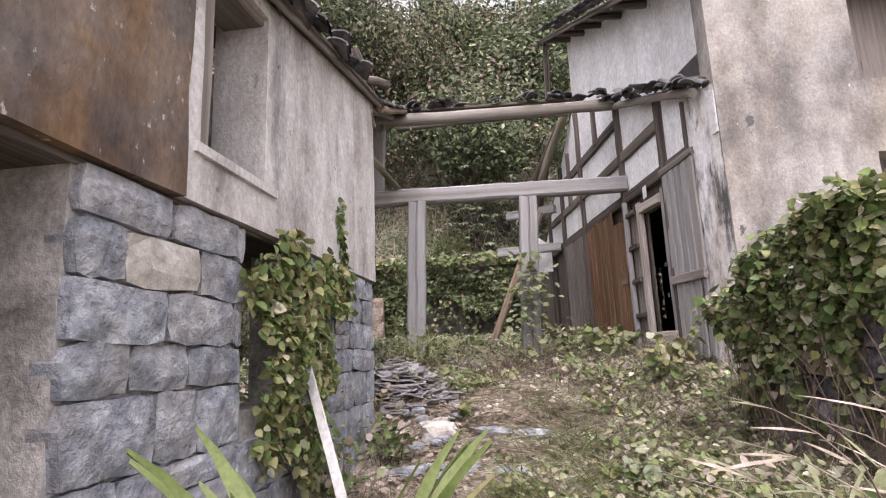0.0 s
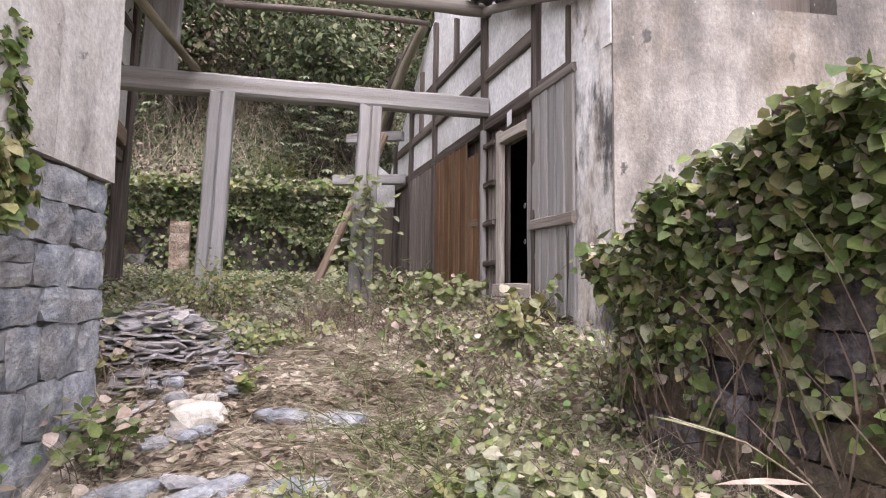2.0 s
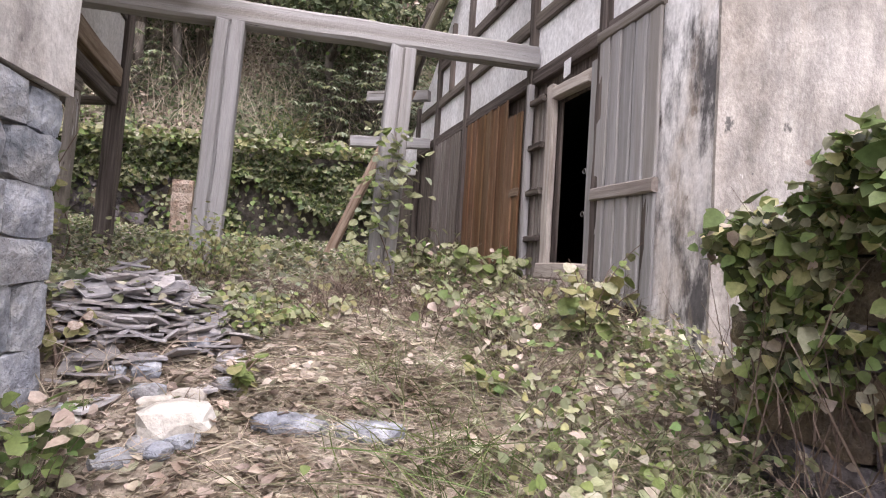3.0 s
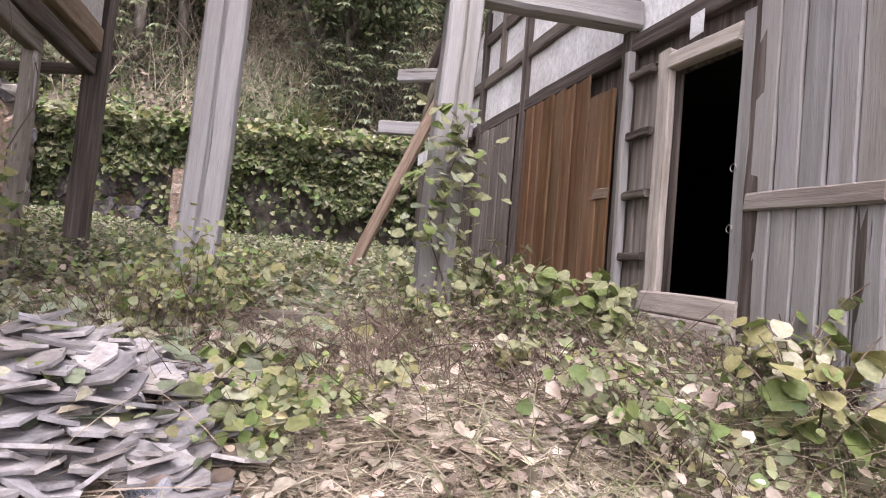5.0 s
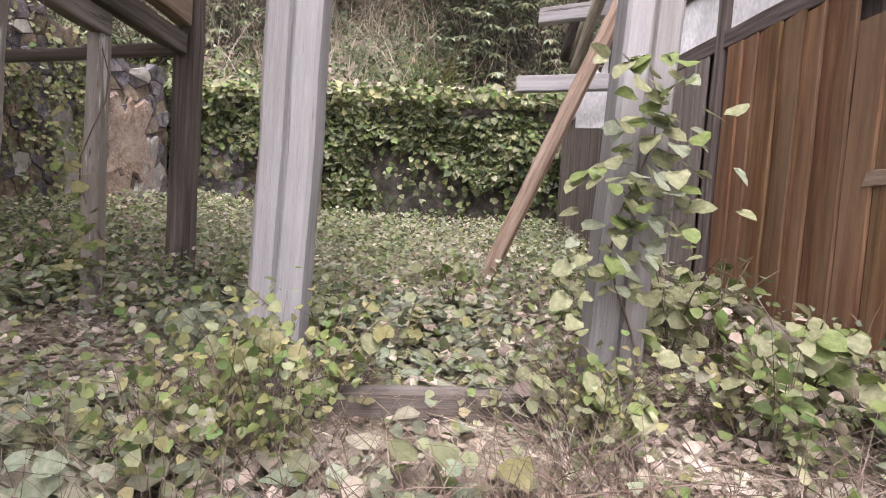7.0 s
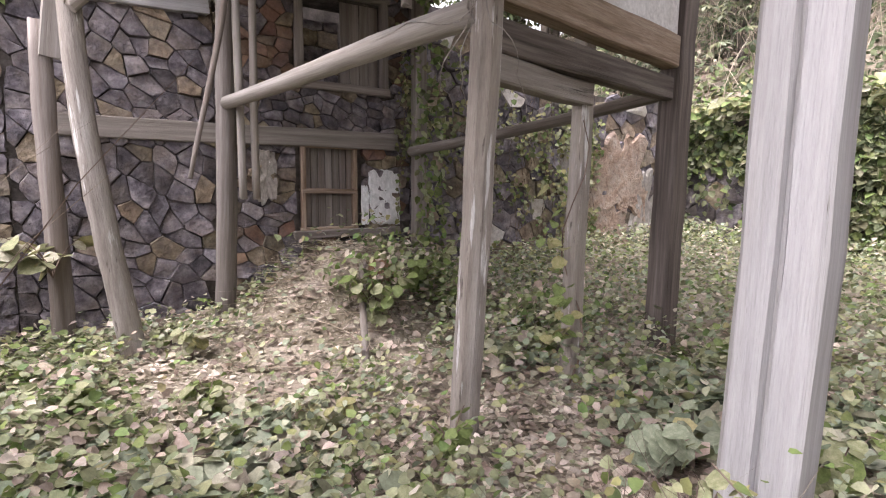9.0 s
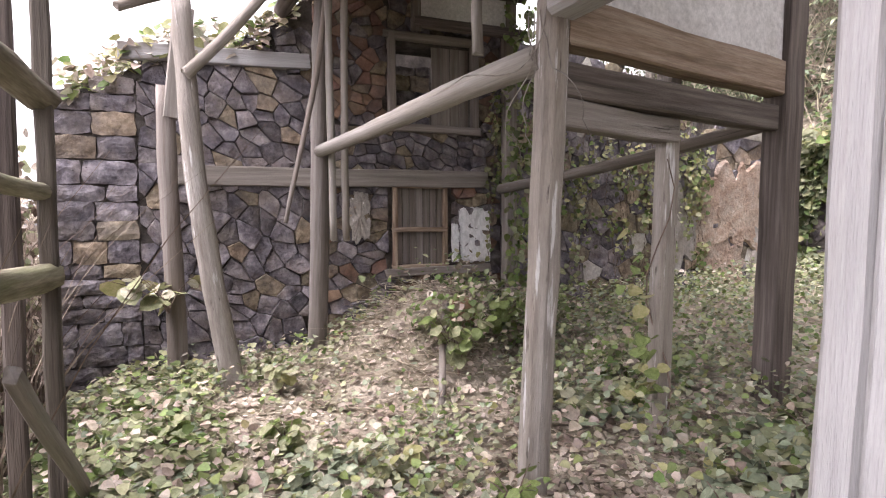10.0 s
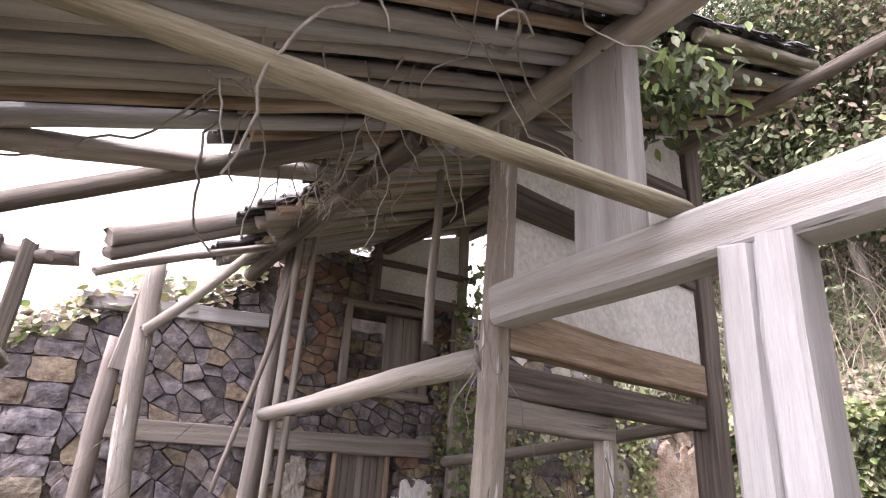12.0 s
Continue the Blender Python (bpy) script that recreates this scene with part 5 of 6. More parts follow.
p = [(x, y, ground_z(x, y) * 0 + 4.15 + 0.03 * (x + 6.2) + rng.uniform(-0.1, 0.25)) for x, y in zip(rng.uniform(-6, 6, 3500), rng.uniform(16.95, 18.3, 3500))]
stuff("wall_top_ivy", leaf_mesh("wall_top_ivy", p, np.tile((0, -0.6, 1.0), (len(p), 1)), 0.15, [("leaf", 3), ("leaf_yellow", 2), ("leaf_dull", 3), ("leaf_pale", 1)], droop=0.3, sd=42), "yellow-green ivy capping the retaining wall", "ivy")


def window_ivy_shape(x, z):
    wob = 0.35 * noise.noise((x * 2.6, z * 2.6, 4)) + 0.22 * noise.noise((x * 7, z * 7, 9))
    blobs = ((2.65, 1.9, 0.62, 0.6), (3.5, 2.15, 0.6, 0.3), (2.45, 1.25, 0.4, 0.5), (3.2, 1.55, 0.35, 0.4), (2.95, 0.9, 0.3, 0.4))
    return max(smooth(1.05, 0.55, math.hypot((x - a) / c, (z - b) / d) + wob) for a, b, c, d in blobs)


ivy_on("window_ivy", "bright green ivy growing out of the wall opening", LW, 1.9, 4.0, 0.5, 2.5, 2300, 0.07, [("leaf", 4), ("leaf_yellow", 4.5), ("leaf_pale", 0.5)], 0.26, window_ivy_shape, 43)
ivy_on("corner_ivy", "small ivy strand climbing the plaster crack", LW, 3.6, 4.15, 2.1, 3.05, 150, 0.07, [("leaf", 6), ("leaf_yellow", 1.5)], 0.07, lambda x, z: smooth(0.16, 0.02, abs(x - 3.87 - 0.05 * math.sin(z * 6))), 44)
pts, nor, r0, r1 = [], [], [], []
for k in range(64):
    u, z, end = rng.uniform(sy(11.4), sy(15.2)), rng.uniform(3.6, 5.0), rng.uniform(1.5, 3.4)
    off = rng.uniform(0.04, 0.22)
    while z > end:
        step_z = rng.uniform(0.025, 0.075)
        u2 = u + rng.normal(0, 0.015)
        a, b = SW @ Vector((u, -off, z)), SW @ Vector((u2, -off, z - step_z))
        if k % 2:
            r0.append(tuple(a))
            r1.append(tuple(b))
        if noise.noise((u * 3, z * 2.0, 7)) > -0.18:
            q = SW @ Vector((u + rng.normal(0, 0.06), -off - rng.uniform(0, 0.05), z))
            pts.append(tuple(q))
            nor.append((0.8, -0.7, 0.5))
        u, z = u2, z - step_z
stuff("courtyard_ivy", leaf_mesh("courtyard_ivy", pts, nor, 0.075, [("leaf_dull", 5), ("leaf", 2), ("leaf_yellow", 3)], droop=0.6, sd=45), "thin yellowing ivy strands over the stone wall", "ivy")
stuff("courtyard_vines", blades("courtyard_vines", r0, r1, 0.008, "twig", 145, 0.1), "bare brown vine stems down the stone wall", "vines")
ivy_on("post_ivy", "ivy climbing a grey post", SW @ Matrix.Translation((0, -0.35, 0)), sy(11.45), sy(11.9), 1.6, 6.0, 420, 0.1, [("leaf", 5), ("leaf_dull", 4)], 0.2, None, 46)
p = [tuple(SW @ Vector((x, rng.uniform(-0.15, 0.4), s_top(x) + rng.uniform(-0.12, 0.32)))) for x in rng.uniform(0.2, 5.0, 1700)]
stuff("wall_top_vines", leaf_mesh("wall_top_vines", p, np.tile((0.6, -0.3, 1.0), (len(p), 1)), 0.12, [("leaf_yellow", 3), ("leaf", 2), ("leaf_pale", 2), ("litter", 5)], droop=0.3, sd=47), "vines and dry leaves along the wall top", "vines")
# ivy over the garden wall: a tangled cap, curtains down the long side, strands below
pts, nor, sizes = [], [], []
for _ in range(5200):
    y = rng.uniform(3.42, 5.5)
    lump = 0.5 + 0.9 * noise.noise((y * 2.3, 0.0, 3.1)) + 0.5 * noise.noise((y * 6.0, 2.0, 1.0))
    drop = rng.exponential(0.34 + 0.22 * max(0.0, lump))
    if drop > 1.5 or noise.noise((y * 3.0, drop * 2.2, 8.0)) < -0.16 - 0.14 * math.exp(-drop / 0.3) + 0.18 * smooth(0.5, 1.2, drop):
        continue
    out = (0.06 + 0.3 * math.exp(-drop / 0.55) * max(0.15, 0.75 + 0.6 * lump)) * rng.uniform(0.35, 1.0)
    z = side_top(y) + 0.1 + 0.1 * lump - drop
    if z < ground_z(2.8, y) + 0.05:
        continue
    pts.append((2.95 - out + rng.normal(0, 0.02), y, z))
    nor.append((-0.9 + 0.5 * math.exp(-drop / 0.2), -0.5, 0.45 + 0.5 * math.exp(-drop / 0.2)))
    sizes.append(0.066 if rng.random() < 0.9 else 0.105)
for _ in range(950):
    y = rng.uniform(3.3, 5.5)
    x = 2.95 + rng.uniform(-0.25, 0.5)
    pts.append((x, y, side_top(y) + 0.05 + abs(rng.normal(0.02, 0.07)) + 0.07 * noise.noise((x * 3, y * 3, 5))))
    nor.append((-0.3, -0.3, 1.0))
    sizes.append(0.085)
for x in rng.uniform(0.35, 1.8, 200):
    q = GW @ Vector((x, rng.uniform(0.0, 0.4), g_top(x) + abs(rng.normal(0, 0.06))))
    pts.append(tuple(q))
    nor.append((0, -0.4, 1))
    sizes.append(0.07)
for _ in range(80):
    x = abs(rng.normal(0, 0.1))
    q = GW @ Vector((x, -0.06 - abs(rng.normal(0, 0.06)), g_top(x) - rng.exponential(0.22)))
    pts.append(tuple(q))
    nor.append((-0.3, -1.0, 0.5))
    sizes.append(0.08)
stuff("garden_wall_ivy", leaf_mesh("garden_wall_ivy", pts, nor, np.array(sizes), [("leaf", 6), ("leaf_dull", 3), ("leaf_yellow", 1.8), ("leaf_pale", 0.5), ("leaf_dark", 0.7), ("litter", 0.5)], droop=0.3, sd=51, jitter=0.75), "broad-leaved ivy heaped over the garden wall", "ivy")
n = 170
p = np.stack([rng.uniform(2.7, 2.93, n), rng.uniform(3.3, 5.6, n), np.zeros(n)], 1)
p[:, 2] = [ground_z(x, y) + abs(rng.normal(0, 0.4)) for x, y, _ in p]
stuff("ivy_twigs", blades("ivy_twigs", p, p + rng.normal(0, 1, (n, 3)) * (0.08, 0.3, 0.25) + (0.05, 0, 0.6), 0.005, "twig", 52, 0.25), "dark tangled twigs under the ivy", "twigs")
# dry scrub beyond the left house
n = 19000
p = np.stack([rng.uniform(-13.5, -4.4, n), rng.uniform(0.5, 6.2, n), np.zeros(n)], 1)
p[:, 2] = [ground_z(x, y) + abs(rng.normal(0, 0.85)) for x, y, _ in p]
p = p[[smooth(-0.3, 0.15, noise.noise((q[0] * 0.5, q[1] * 0.5, 3)) + 0.3 - 0.5 * smooth(2.2, 0.5, q[1]) - 0.5 * smooth(-11, -13.5, q[0])) > 0.3 for q in p]]
n = len(p)
stuff("dry_scrub", leaf_mesh("dry_scrub", p, np.tile((0.5, 0.6, 0.5), (n, 1)), 0.2, [("straw", 3), ("litter", 4), ("twig", 6), ("leaf_dull", 2)], LONG_SHAPE * (1.8, 1, 1), 0.3, 53), "dry brown scrub beyond the frame", "scrub")
# dead brush and weeds grown up inside the roofless room
n = 13000
p = np.stack([rng.uniform(-9.0, -4.3, n), rng.uniform(3.8, 6.3, n), np.zeros(n)], 1)
p[:, 2] = [ground_z(x, y) + rng.uniform(0, 1) ** 1.3 * (2.6 + 1.0 * noise.noise((x * 0.8, y * 0.8, 6))) for x, y, _ in p]
stuff("dead_thicket", leaf_mesh("dead_thicket", p, np.tile((0.5, 0.6, 0.4), (n, 1)), 0.11, [("litter", 4), ("twig", 4), ("leaf_dull", 3), ("straw", 1)], droop=0.2, sd=153), "dead brown brush behind the bare frame", "scrub")
n = 900
p = np.stack([rng.uniform(-7.0, -3.2, n), rng.uniform(4.0, 6.4, n), np.zeros(n)], 1)
p[:, 2] = [ground_z(x, y) for x, y, _ in p]
stuff("brush_stems", blades("brush_stems", p, p + rng.normal(0, 1, (n, 3)) * (0.35, 0.3, 0.4) + (0, 0, 2.2), 0.008, "twig", 154, 0.2), "thin dead stems behind the bare frame", "scrub")


# ---- trees on the slope ----
def tree(x, y, height, spread, mats, sd, leaves=2600, size=0.26, trunk=0.16, lean=0.0):
    r = np.random.default_rng(sd)
    z0 = ground_z(x, y)
    root = thing("tree", "leafy evergreen tree on the slope behind the wall", "tree", "slope trees", at=(x, y, z0 - 0.1))
    base = Vector((x, y, z0 - 0.1))
    bm = bmesh.new()

    def limb(a, b, r0, r1):
        m = aim(a, b)
        ln = (b - a).length
        bmesh.ops.create_cone(bm, segments=7, radius1=r0, radius2=r1, depth=ln, cap_ends=True, matrix=m @ Matrix.Translation((0, 0, ln / 2)))
    top = base + Vector((lean, r.uniform(-0.4, 0.4), height * 0.55))
    mid = base.lerp(top, 0.5) + Vector((r.uniform(-0.2, 0.2), 0, 0))
    limb(base, mid, trunk, trunk * 0.8)
    limb(mid, top, trunk * 0.8, trunk * 0.55)
    clumps = []
    for k in range(9):
        st = mid.lerp(top, r.uniform(0, 1))
        a = r.uniform(0, 6.28)
        en = st + Vector((math.cos(a) * spread * r.uniform(0.5, 1), math.sin(a) * spread * r.uniform(0.5, 1), height * r.uniform(0.08, 0.45)))
        limb(st, en, trunk * 0.4, trunk * 0.12)
        clumps += [en, st.lerp(en, 0.65)]
    child("trunk", bm, "bark", root, None, "", True)
    cl = np.array([tuple(c) for c in clumps])
    pick = r.integers(0, len(cl), leaves)
    off = r.normal(0, 1, (leaves, 3)) * (spread * 0.3, spread * 0.3, spread * 0.2)
    pos = cl[pick] + off
    child("crown", leaf_mesh("crown", pos, off + (0, -0.3, 0.8), size, mats, LONG_SHAPE * (1.8, 1, 1), 0.3, sd), "leaf", root)
    return root


DKG = [("leaf_dark", 8), ("leaf_dull", 1.5), ("leaf", 0.5)]
DRY = [("straw", 0.8), ("leaf_dull", 2.5), ("leaf_dark", 4), ("twig", 3)]
k = 0
tr = random.Random(3)
for row, (y, n) in enumerate(((20.5, 10), (24.0, 10), (28.5, 11), (34.0, 12), (41.0, 12))):
    for j in range(n):
        x = -13 + 30 * (j + tr.uniform(0.1, 0.9)) / n
        tree(x, y + tr.uniform(-1.5, 1.5), tr.uniform(4.5, 7.5) + row * 0.6, tr.uniform(1.5, 2.4) + row * 0.3, DKG if tr.random() < 0.7 else DRY, 100 + k, 3600, 0.2 + 0.045 * row)
        k += 1
# undergrowth on the slope: dark evergreen drifts, dry pale drifts, fresh green drifts
xs, ys = rng.uniform(-18, 22, 120000), 17.7 + 28 * rng.uniform(0, 1, 120000) ** 1.4
drift = {"dark": [], "dry": [], "fresh": []}
for x, y in zip(xs, ys):
    if smooth(-22, -13, x) < 0.3:
        continue
    v = noise.noise((x * 0.32, y * 0.32, 4)) + 0.4 * noise.noise((x * 0.9, y * 0.9, 6)) + 0.22 * smooth(-1, 3, x) - 0.12 * smooth(-1, -5, x)
    kind = "dark" if v > -0.06 else ("dry" if v > -0.34 else "fresh")
    hump = 0.5 + 0.9 * max(0.0, noise.noise((x * 0.7, y * 0.7, 11)))
    drift[kind].append((x, y, ground_z(x, y) + abs(rng.normal(0, 0.6)) * hump * (1.25 if kind == "dark" else 0.8)))
for kind, mats, label in (("dark", [("leaf_dark", 10), ("leaf_dull", 0.7)], "dark evergreen undergrowth on the slope"), ("dry", [("straw", 3), ("twig", 3), ("leaf_dull", 3), ("leaf_dark", 2)], "dry brown undergrowth on the slope"), ("fresh", [("leaf", 3), ("leaf_dull", 3), ("leaf_dark", 4), ("leaf_yellow", 0.6)], "green shrubs on the slope")):
    p = np.array(drift[kind])
    stuff("slope_undergrowth", leaf_mesh("slope_undergrowth", p, np.tile((0, -0.8, 0.8), (len(p), 1)), 0.15, mats, LONG_SHAPE * (1.6, 1, 1), 0.2, 61), label, "undergrowth")
xs, ys = rng.uniform(-12, 12, 4200), rng.uniform(17.8, 30, 4200)
p = np.array([(x, y, ground_z(x, y)) for x, y in zip(xs, ys)])
d = rng.normal(0, 1, (len(p), 3)) * (0.5, 0.4, 0.3) + (0, 0, 1.9)
stuff("slope_stems", blades("slope_stems", p, p + d, 0.01, "straw", 62, 0.4), "dry stems and vines hanging on the slope", "stems")
for k, (x, y, h) in enumerate(((-8.5, 20.0, 12.5), (-5.5, 21.0, 13.5), (-3.0, 22.0, 13.0), (-7.0, 24.5, 14.0), (-11.0, 21.5, 11.0))):
    tree(x, y, h, 3.0, DKG if k % 2 else DRY, 400 + k, 9000, 0.17, 0.2)
tree(-26, 13, 7, 2.0, DKG, 300, 3000, 0.3)
tree(-34, 17, 8, 2.5, DKG, 301, 3000, 0.3)

# ---- rubble heap of broken tiles ----
heap = thing("tile_heap", "heap of broken grey roof tiles and stones", "rubble heap")
shards = []
for k in range(6):
    rr = random.Random(k)
    n = 6
    ring = [(0.11 * rr.uniform(0.6, 1.2) * math.cos(6.28 * j / n), 0.09 * rr.uniform(0.6, 1.2) * math.sin(6.28 * j / n)) for j in range(n)]
    vs = [(x, y, 0.018 + 0.25 * x * x * 4) for x, y in ring] + [(x, y, 0.25 * x * x * 4) for x, y in ring] + [(0, 0, 0.016), (0, 0, 0)]
    fs = [(j, (j + 1) % n, 2 * n) for j in range(n)] + [((j + 1) % n + n, j + n, 2 * n + 1) for j in range(n)] + [(j, j + n, (j + 1) % n + n, (j + 1) % n) for j in range(n)]
    me = bpy.data.meshes.new("tile_shard")
    me.from_pydata(vs, [], fs)
    me.materials.append(M["slate"])
    shards.append(me)
for k in range(300):
    x, y = random.gauss(-0.33, 0.3), random.gauss(7.0, 0.42)
    if free(x, y) < 0.5 and y < 6.9:
        continue
    z = ground_z(x, y) + 0.02 + 0.2 * math.exp(-(((x + 0.33) / 0.4) ** 2 + ((y - 7.0) / 0.5) ** 2)) * random.random()
    child("tile_shard", random.choice(shards), "slate", heap, Matrix.Translation((x, y, z)) @ Euler((random.gauss(0, 0.2), random.gauss(0, 0.2), random.uniform(0, 6.28))).to_matrix().to_4x4() @ Matrix.Diagonal((*[random.uniform(0.6, 1.6)] * 2, 0.75, 1)))


# ---- plants with leaves of their own ----
def one_leaf(kind, mat):
    key = "leaf_" + kind + "_" + mat
    me = bpy.data.meshes.get(key)
    if me is None:
        outline = {"broad": [(0, 0), (0.36, 0.06), (0.5, 0.36), (0.38, 0.74), (0, 1)], "heart": [(0, 0.05), (0.34, -0.08), (0.5, 0.25), (0.3, 0.7), (0, 1)], "lance": [(0, 0), (0.025, 0.2), (0.032, 0.5), (0.02, 0.8), (0, 1)]}[kind]
        vs, fs = [], []
        for k, (w, y) in enumerate(outline):
            sag = -0.12 * y * y
            vs += [(-w, y, 0.1 * w + sag), (0, y, sag), (w, y, 0.1 * w + sag)]
        for k in range(len(outline) - 1):
            o = 3 * k
            fs += [(o, o + 1, o + 4, o + 3), (o + 1, o + 2, o + 5, o + 4)]
        me = bpy.data.meshes.new(key)
        me.from_pydata(vs, [], fs)
        me.polygons.foreach_set("use_smooth", [True] * len(fs))
        me.materials.append(M[mat])
    return me


def tube(points, r0, r1, sides=5):
    """A bent stem or vine through points."""
    vs, fs = [], []
    n = len(points)
    for k, q in enumerate(points):
        a = Vector(points[max(0, k - 1)])
        b = Vector(points[min(n - 1, k + 1)])
        m = aim(q, Vector(q) + (b - a))
        r = r0 + (r1 - r0) * k / (n - 1)
        for j in range(sides):
            t = 6.2832 * j / sides
            vs.append(tuple(m @ Vector((r * math.cos(t), r * math.sin(t), 0))))
    for k in range(n - 1):
        for j in range(sides):
            fs.append((k * sides + j, k * sides + (j + 1) % sides, (k + 1) * sides + (j + 1) % sides, (k + 1) * sides + j))
    me = bpy.data.meshes.new("stem")
    me.from_pydata(vs, [], fs)
    me.polygons.foreach_set("use_smooth", [True] * len(fs))
    return me


def leaf_pose(q, normal, tip, size):
    z = Vector(normal).normalized()
    y = Vector(tip) - z * z.dot(Vector(tip))
    if y.length < 1e-4:
        y = z.orthogonal()
    y.normalize()
    x = y.cross(z)
    return Matrix.Translation(q) @ Matrix((x, y, z)).transposed().to_4x4() @ Matrix.Scale(size, 4)


def herb(x, y, height, stems, leaves, size, mats, sd, name="broadleaf_weed", label="leafy green weed growing among dry leaves", kind="broad", spread=0.5, base=None):
    r = random.Random(sd)
    z = ground_z(x, y) if base is None else base
    root = thing(name, label, "plant", "yard weeds", at=(x, y, z - 0.02))
    for s in range(stems):
        a = r.uniform(0, 6.283)
        reach = height * spread * r.uniform(0.4, 1.0)
        h = height * r.uniform(0.65, 1.0)
        pts = []
        for k in range(6):
            f = k / 5
            pts.append((x + math.cos(a) * reach * f ** 1.5, y + math.sin(a) * reach * f ** 1.5, z - 0.02 + h * (f - 0.18 * f * f * f)))
        me = tube(pts, 0.007, 0.003)
        me.materials.append(M["twig"])
        child("stem", me, "twig", root)
        for j in range(leaves):
            f = r.uniform(0.3, 1.0)
            k = min(4, int(f * 5))
            q = Vector(pts[k]).lerp(Vector(pts[k + 1]), f * 5 - k)
            b = a + r.uniform(-2.2, 2.2)
            out = Vector((math.cos(b), math.sin(b), r.uniform(-0.5, 0.1)))
            child("leaf", one_leaf(kind, r.choice(mats)), "leaf", root, leaf_pose(q, (out.x * 0.5 + r.uniform(-0.6, 0.6), out.y * 0.5 - 0.25 + r.uniform(-0.6, 0.6), 0.9), out, size * r.uniform(0.55, 1.15)))
    return root


GL, DL = ["leaf", "leaf_dull", "leaf_dull"], ["leaf_dull", "leaf_pale", "leaf_yellow"]
spots = [(2.75, 8.75, 0.75, 6, 7, 0.16, GL), (2.55, 8.2, 0.5, 5, 6, 0.13, GL), (2.2, 9.6, 1.0, 5, 6, 0.14, GL), (2.5, 10.2, 1.1, 5, 6, 0.14, GL), (2.0, 8.9, 0.55, 5, 6, 0.12, DL),
         (2.75, 6.9, 0.75, 5, 6, 0.16, DL), (2.95, 7.45, 0.65, 4, 6, 0.14, DL), (2.0, 4.6, 0.45, 5, 7, 0.16, GL), (1.9, 5.1, 0.4, 4, 6, 0.14, DL), (2.35, 5.3, 0.4, 4, 6, 0.12, GL),
         (0.35, 6.2, 0.25, 5, 6, 0.1, ["leaf", "leaf_yellow"]), (0.15, 7.6, 0.35, 6, 6, 0.12, ["leaf", "leaf_dull"]), (-0.45, 8.3, 0.5, 5, 6, 0.12, DL),
         (0.3, 9.7, 0.5, 5, 6, 0.14, DL), (1.1, 8.9, 0.5, 5, 6, 0.12, DL), (-0.3, 9.9, 0.5, 5, 6, 0.14, GL), (-0.95, 8.7, 0.35, 5, 6, 0.17, DL), (-1.5, 8.5, 0.3, 5, 6, 0.17, GL),
         (-1.95, 9.0, 0.35, 6, 6, 0.12, ["leaf"]), (-1.3, 7.6, 0.3, 5, 6, 0.15, DL), (-3.0, 11.3, 0.6, 5, 6, 0.26, ["leaf_dull"]), (-0.9, 5.2, 0.5, 4, 6, 0.12, ["leaf_yellow", "leaf", "litter"]), (-0.55, 6.3, 0.4, 5, 6, 0.1, ["litter", "leaf_yellow"]),
         (-3.7, 9.7, 0.7, 6, 7, 0.15, GL), (-4.3, 10.9, 0.9, 6, 7, 0.15, GL), (-2.7, 8.6, 0.3, 5, 6, 0.16, DL), (-3.4, 8.1, 0.3, 5, 6, 0.14, GL), (-4.4, 8.3, 0.35, 5, 6, 0.14, DL), (1.5, 10.6, 0.7, 5, 6, 0.14, GL), (0.6, 10.8, 0.7, 5, 6, 0.14, GL)]
spots += [(2.6, 6.65, 0.85, 5, 8, 0.19, ["leaf", "leaf_dull", "leaf_yellow"]), (2.95, 7.2, 0.9, 4, 8, 0.17, ["leaf", "leaf_dull"]), (-4.0, 10.3, 0.6, 7, 8, 0.13, ["leaf"]), (-5.0, 8.3, 0.3, 6, 7, 0.13, GL), (-3.9, 7.4, 0.3, 7, 7, 0.13, GL), (-4.8, 7.2, 0.35, 7, 7, 0.13, GL), (2.35, 8.95, 0.9, 6, 8, 0.17, GL), (2.65, 8.5, 0.8, 7, 8, 0.17, GL), (2.0, 9.75, 1.15, 6, 8, 0.15, GL), (2.3, 9.3, 0.6, 6, 7, 0.14, DL), (-0.05, 8.85, 0.85, 7, 9, 0.12, ["leaf", "leaf_yellow", "leaf_dull"]), (-0.5, 8.9, 0.6, 6, 8, 0.13, ["leaf_yellow", "leaf_dull"]),
          (1.35, 8.6, 0.6, 6, 7, 0.13, GL), (-1.0, 9.6, 0.45, 6, 7, 0.17, ["leaf_grey"]), (-0.7, 7.9, 0.4, 6, 7, 0.15, ["leaf_grey", "leaf_pale"]), (-2.6, 10.6, 0.5, 6, 7, 0.16, GL), (-1.4, 11.0, 0.5, 6, 7, 0.15, GL),
          (0.9, 7.5, 0.3, 5, 6, 0.1, DL), (1.7, 7.9, 0.4, 6, 7, 0.12, DL), (1.75, 6.2, 0.3, 5, 7, 0.1, ["leaf", "leaf_yellow"]), (1.5, 5.0, 0.3, 6, 7, 0.1, ["leaf", "leaf_yellow"]), (1.2, 4.3, 0.25, 6, 7, 0.09, ["leaf", "leaf_dull"]), (0.45, 7.2, 0.22, 6, 7, 0.08, ["leaf"])]
for k, (x, y, h, st, lv, size, mats) in enumerate(spots):
    herb(x, y, h, st, lv + 2, size * (0.68 if x > 1.4 and y < 8 else 0.78), mats, 500 + k)
# young vine in the left opening and on the post before the stone wall
herb(-5.45, 7.5, 0.5, 6, 5, 0.2, ["leaf_pale", "leaf_dull", "leaf_yellow"], 560, "vine_tuft", "pale vine leaves clinging to a post", spread=1.2, base=2.05)

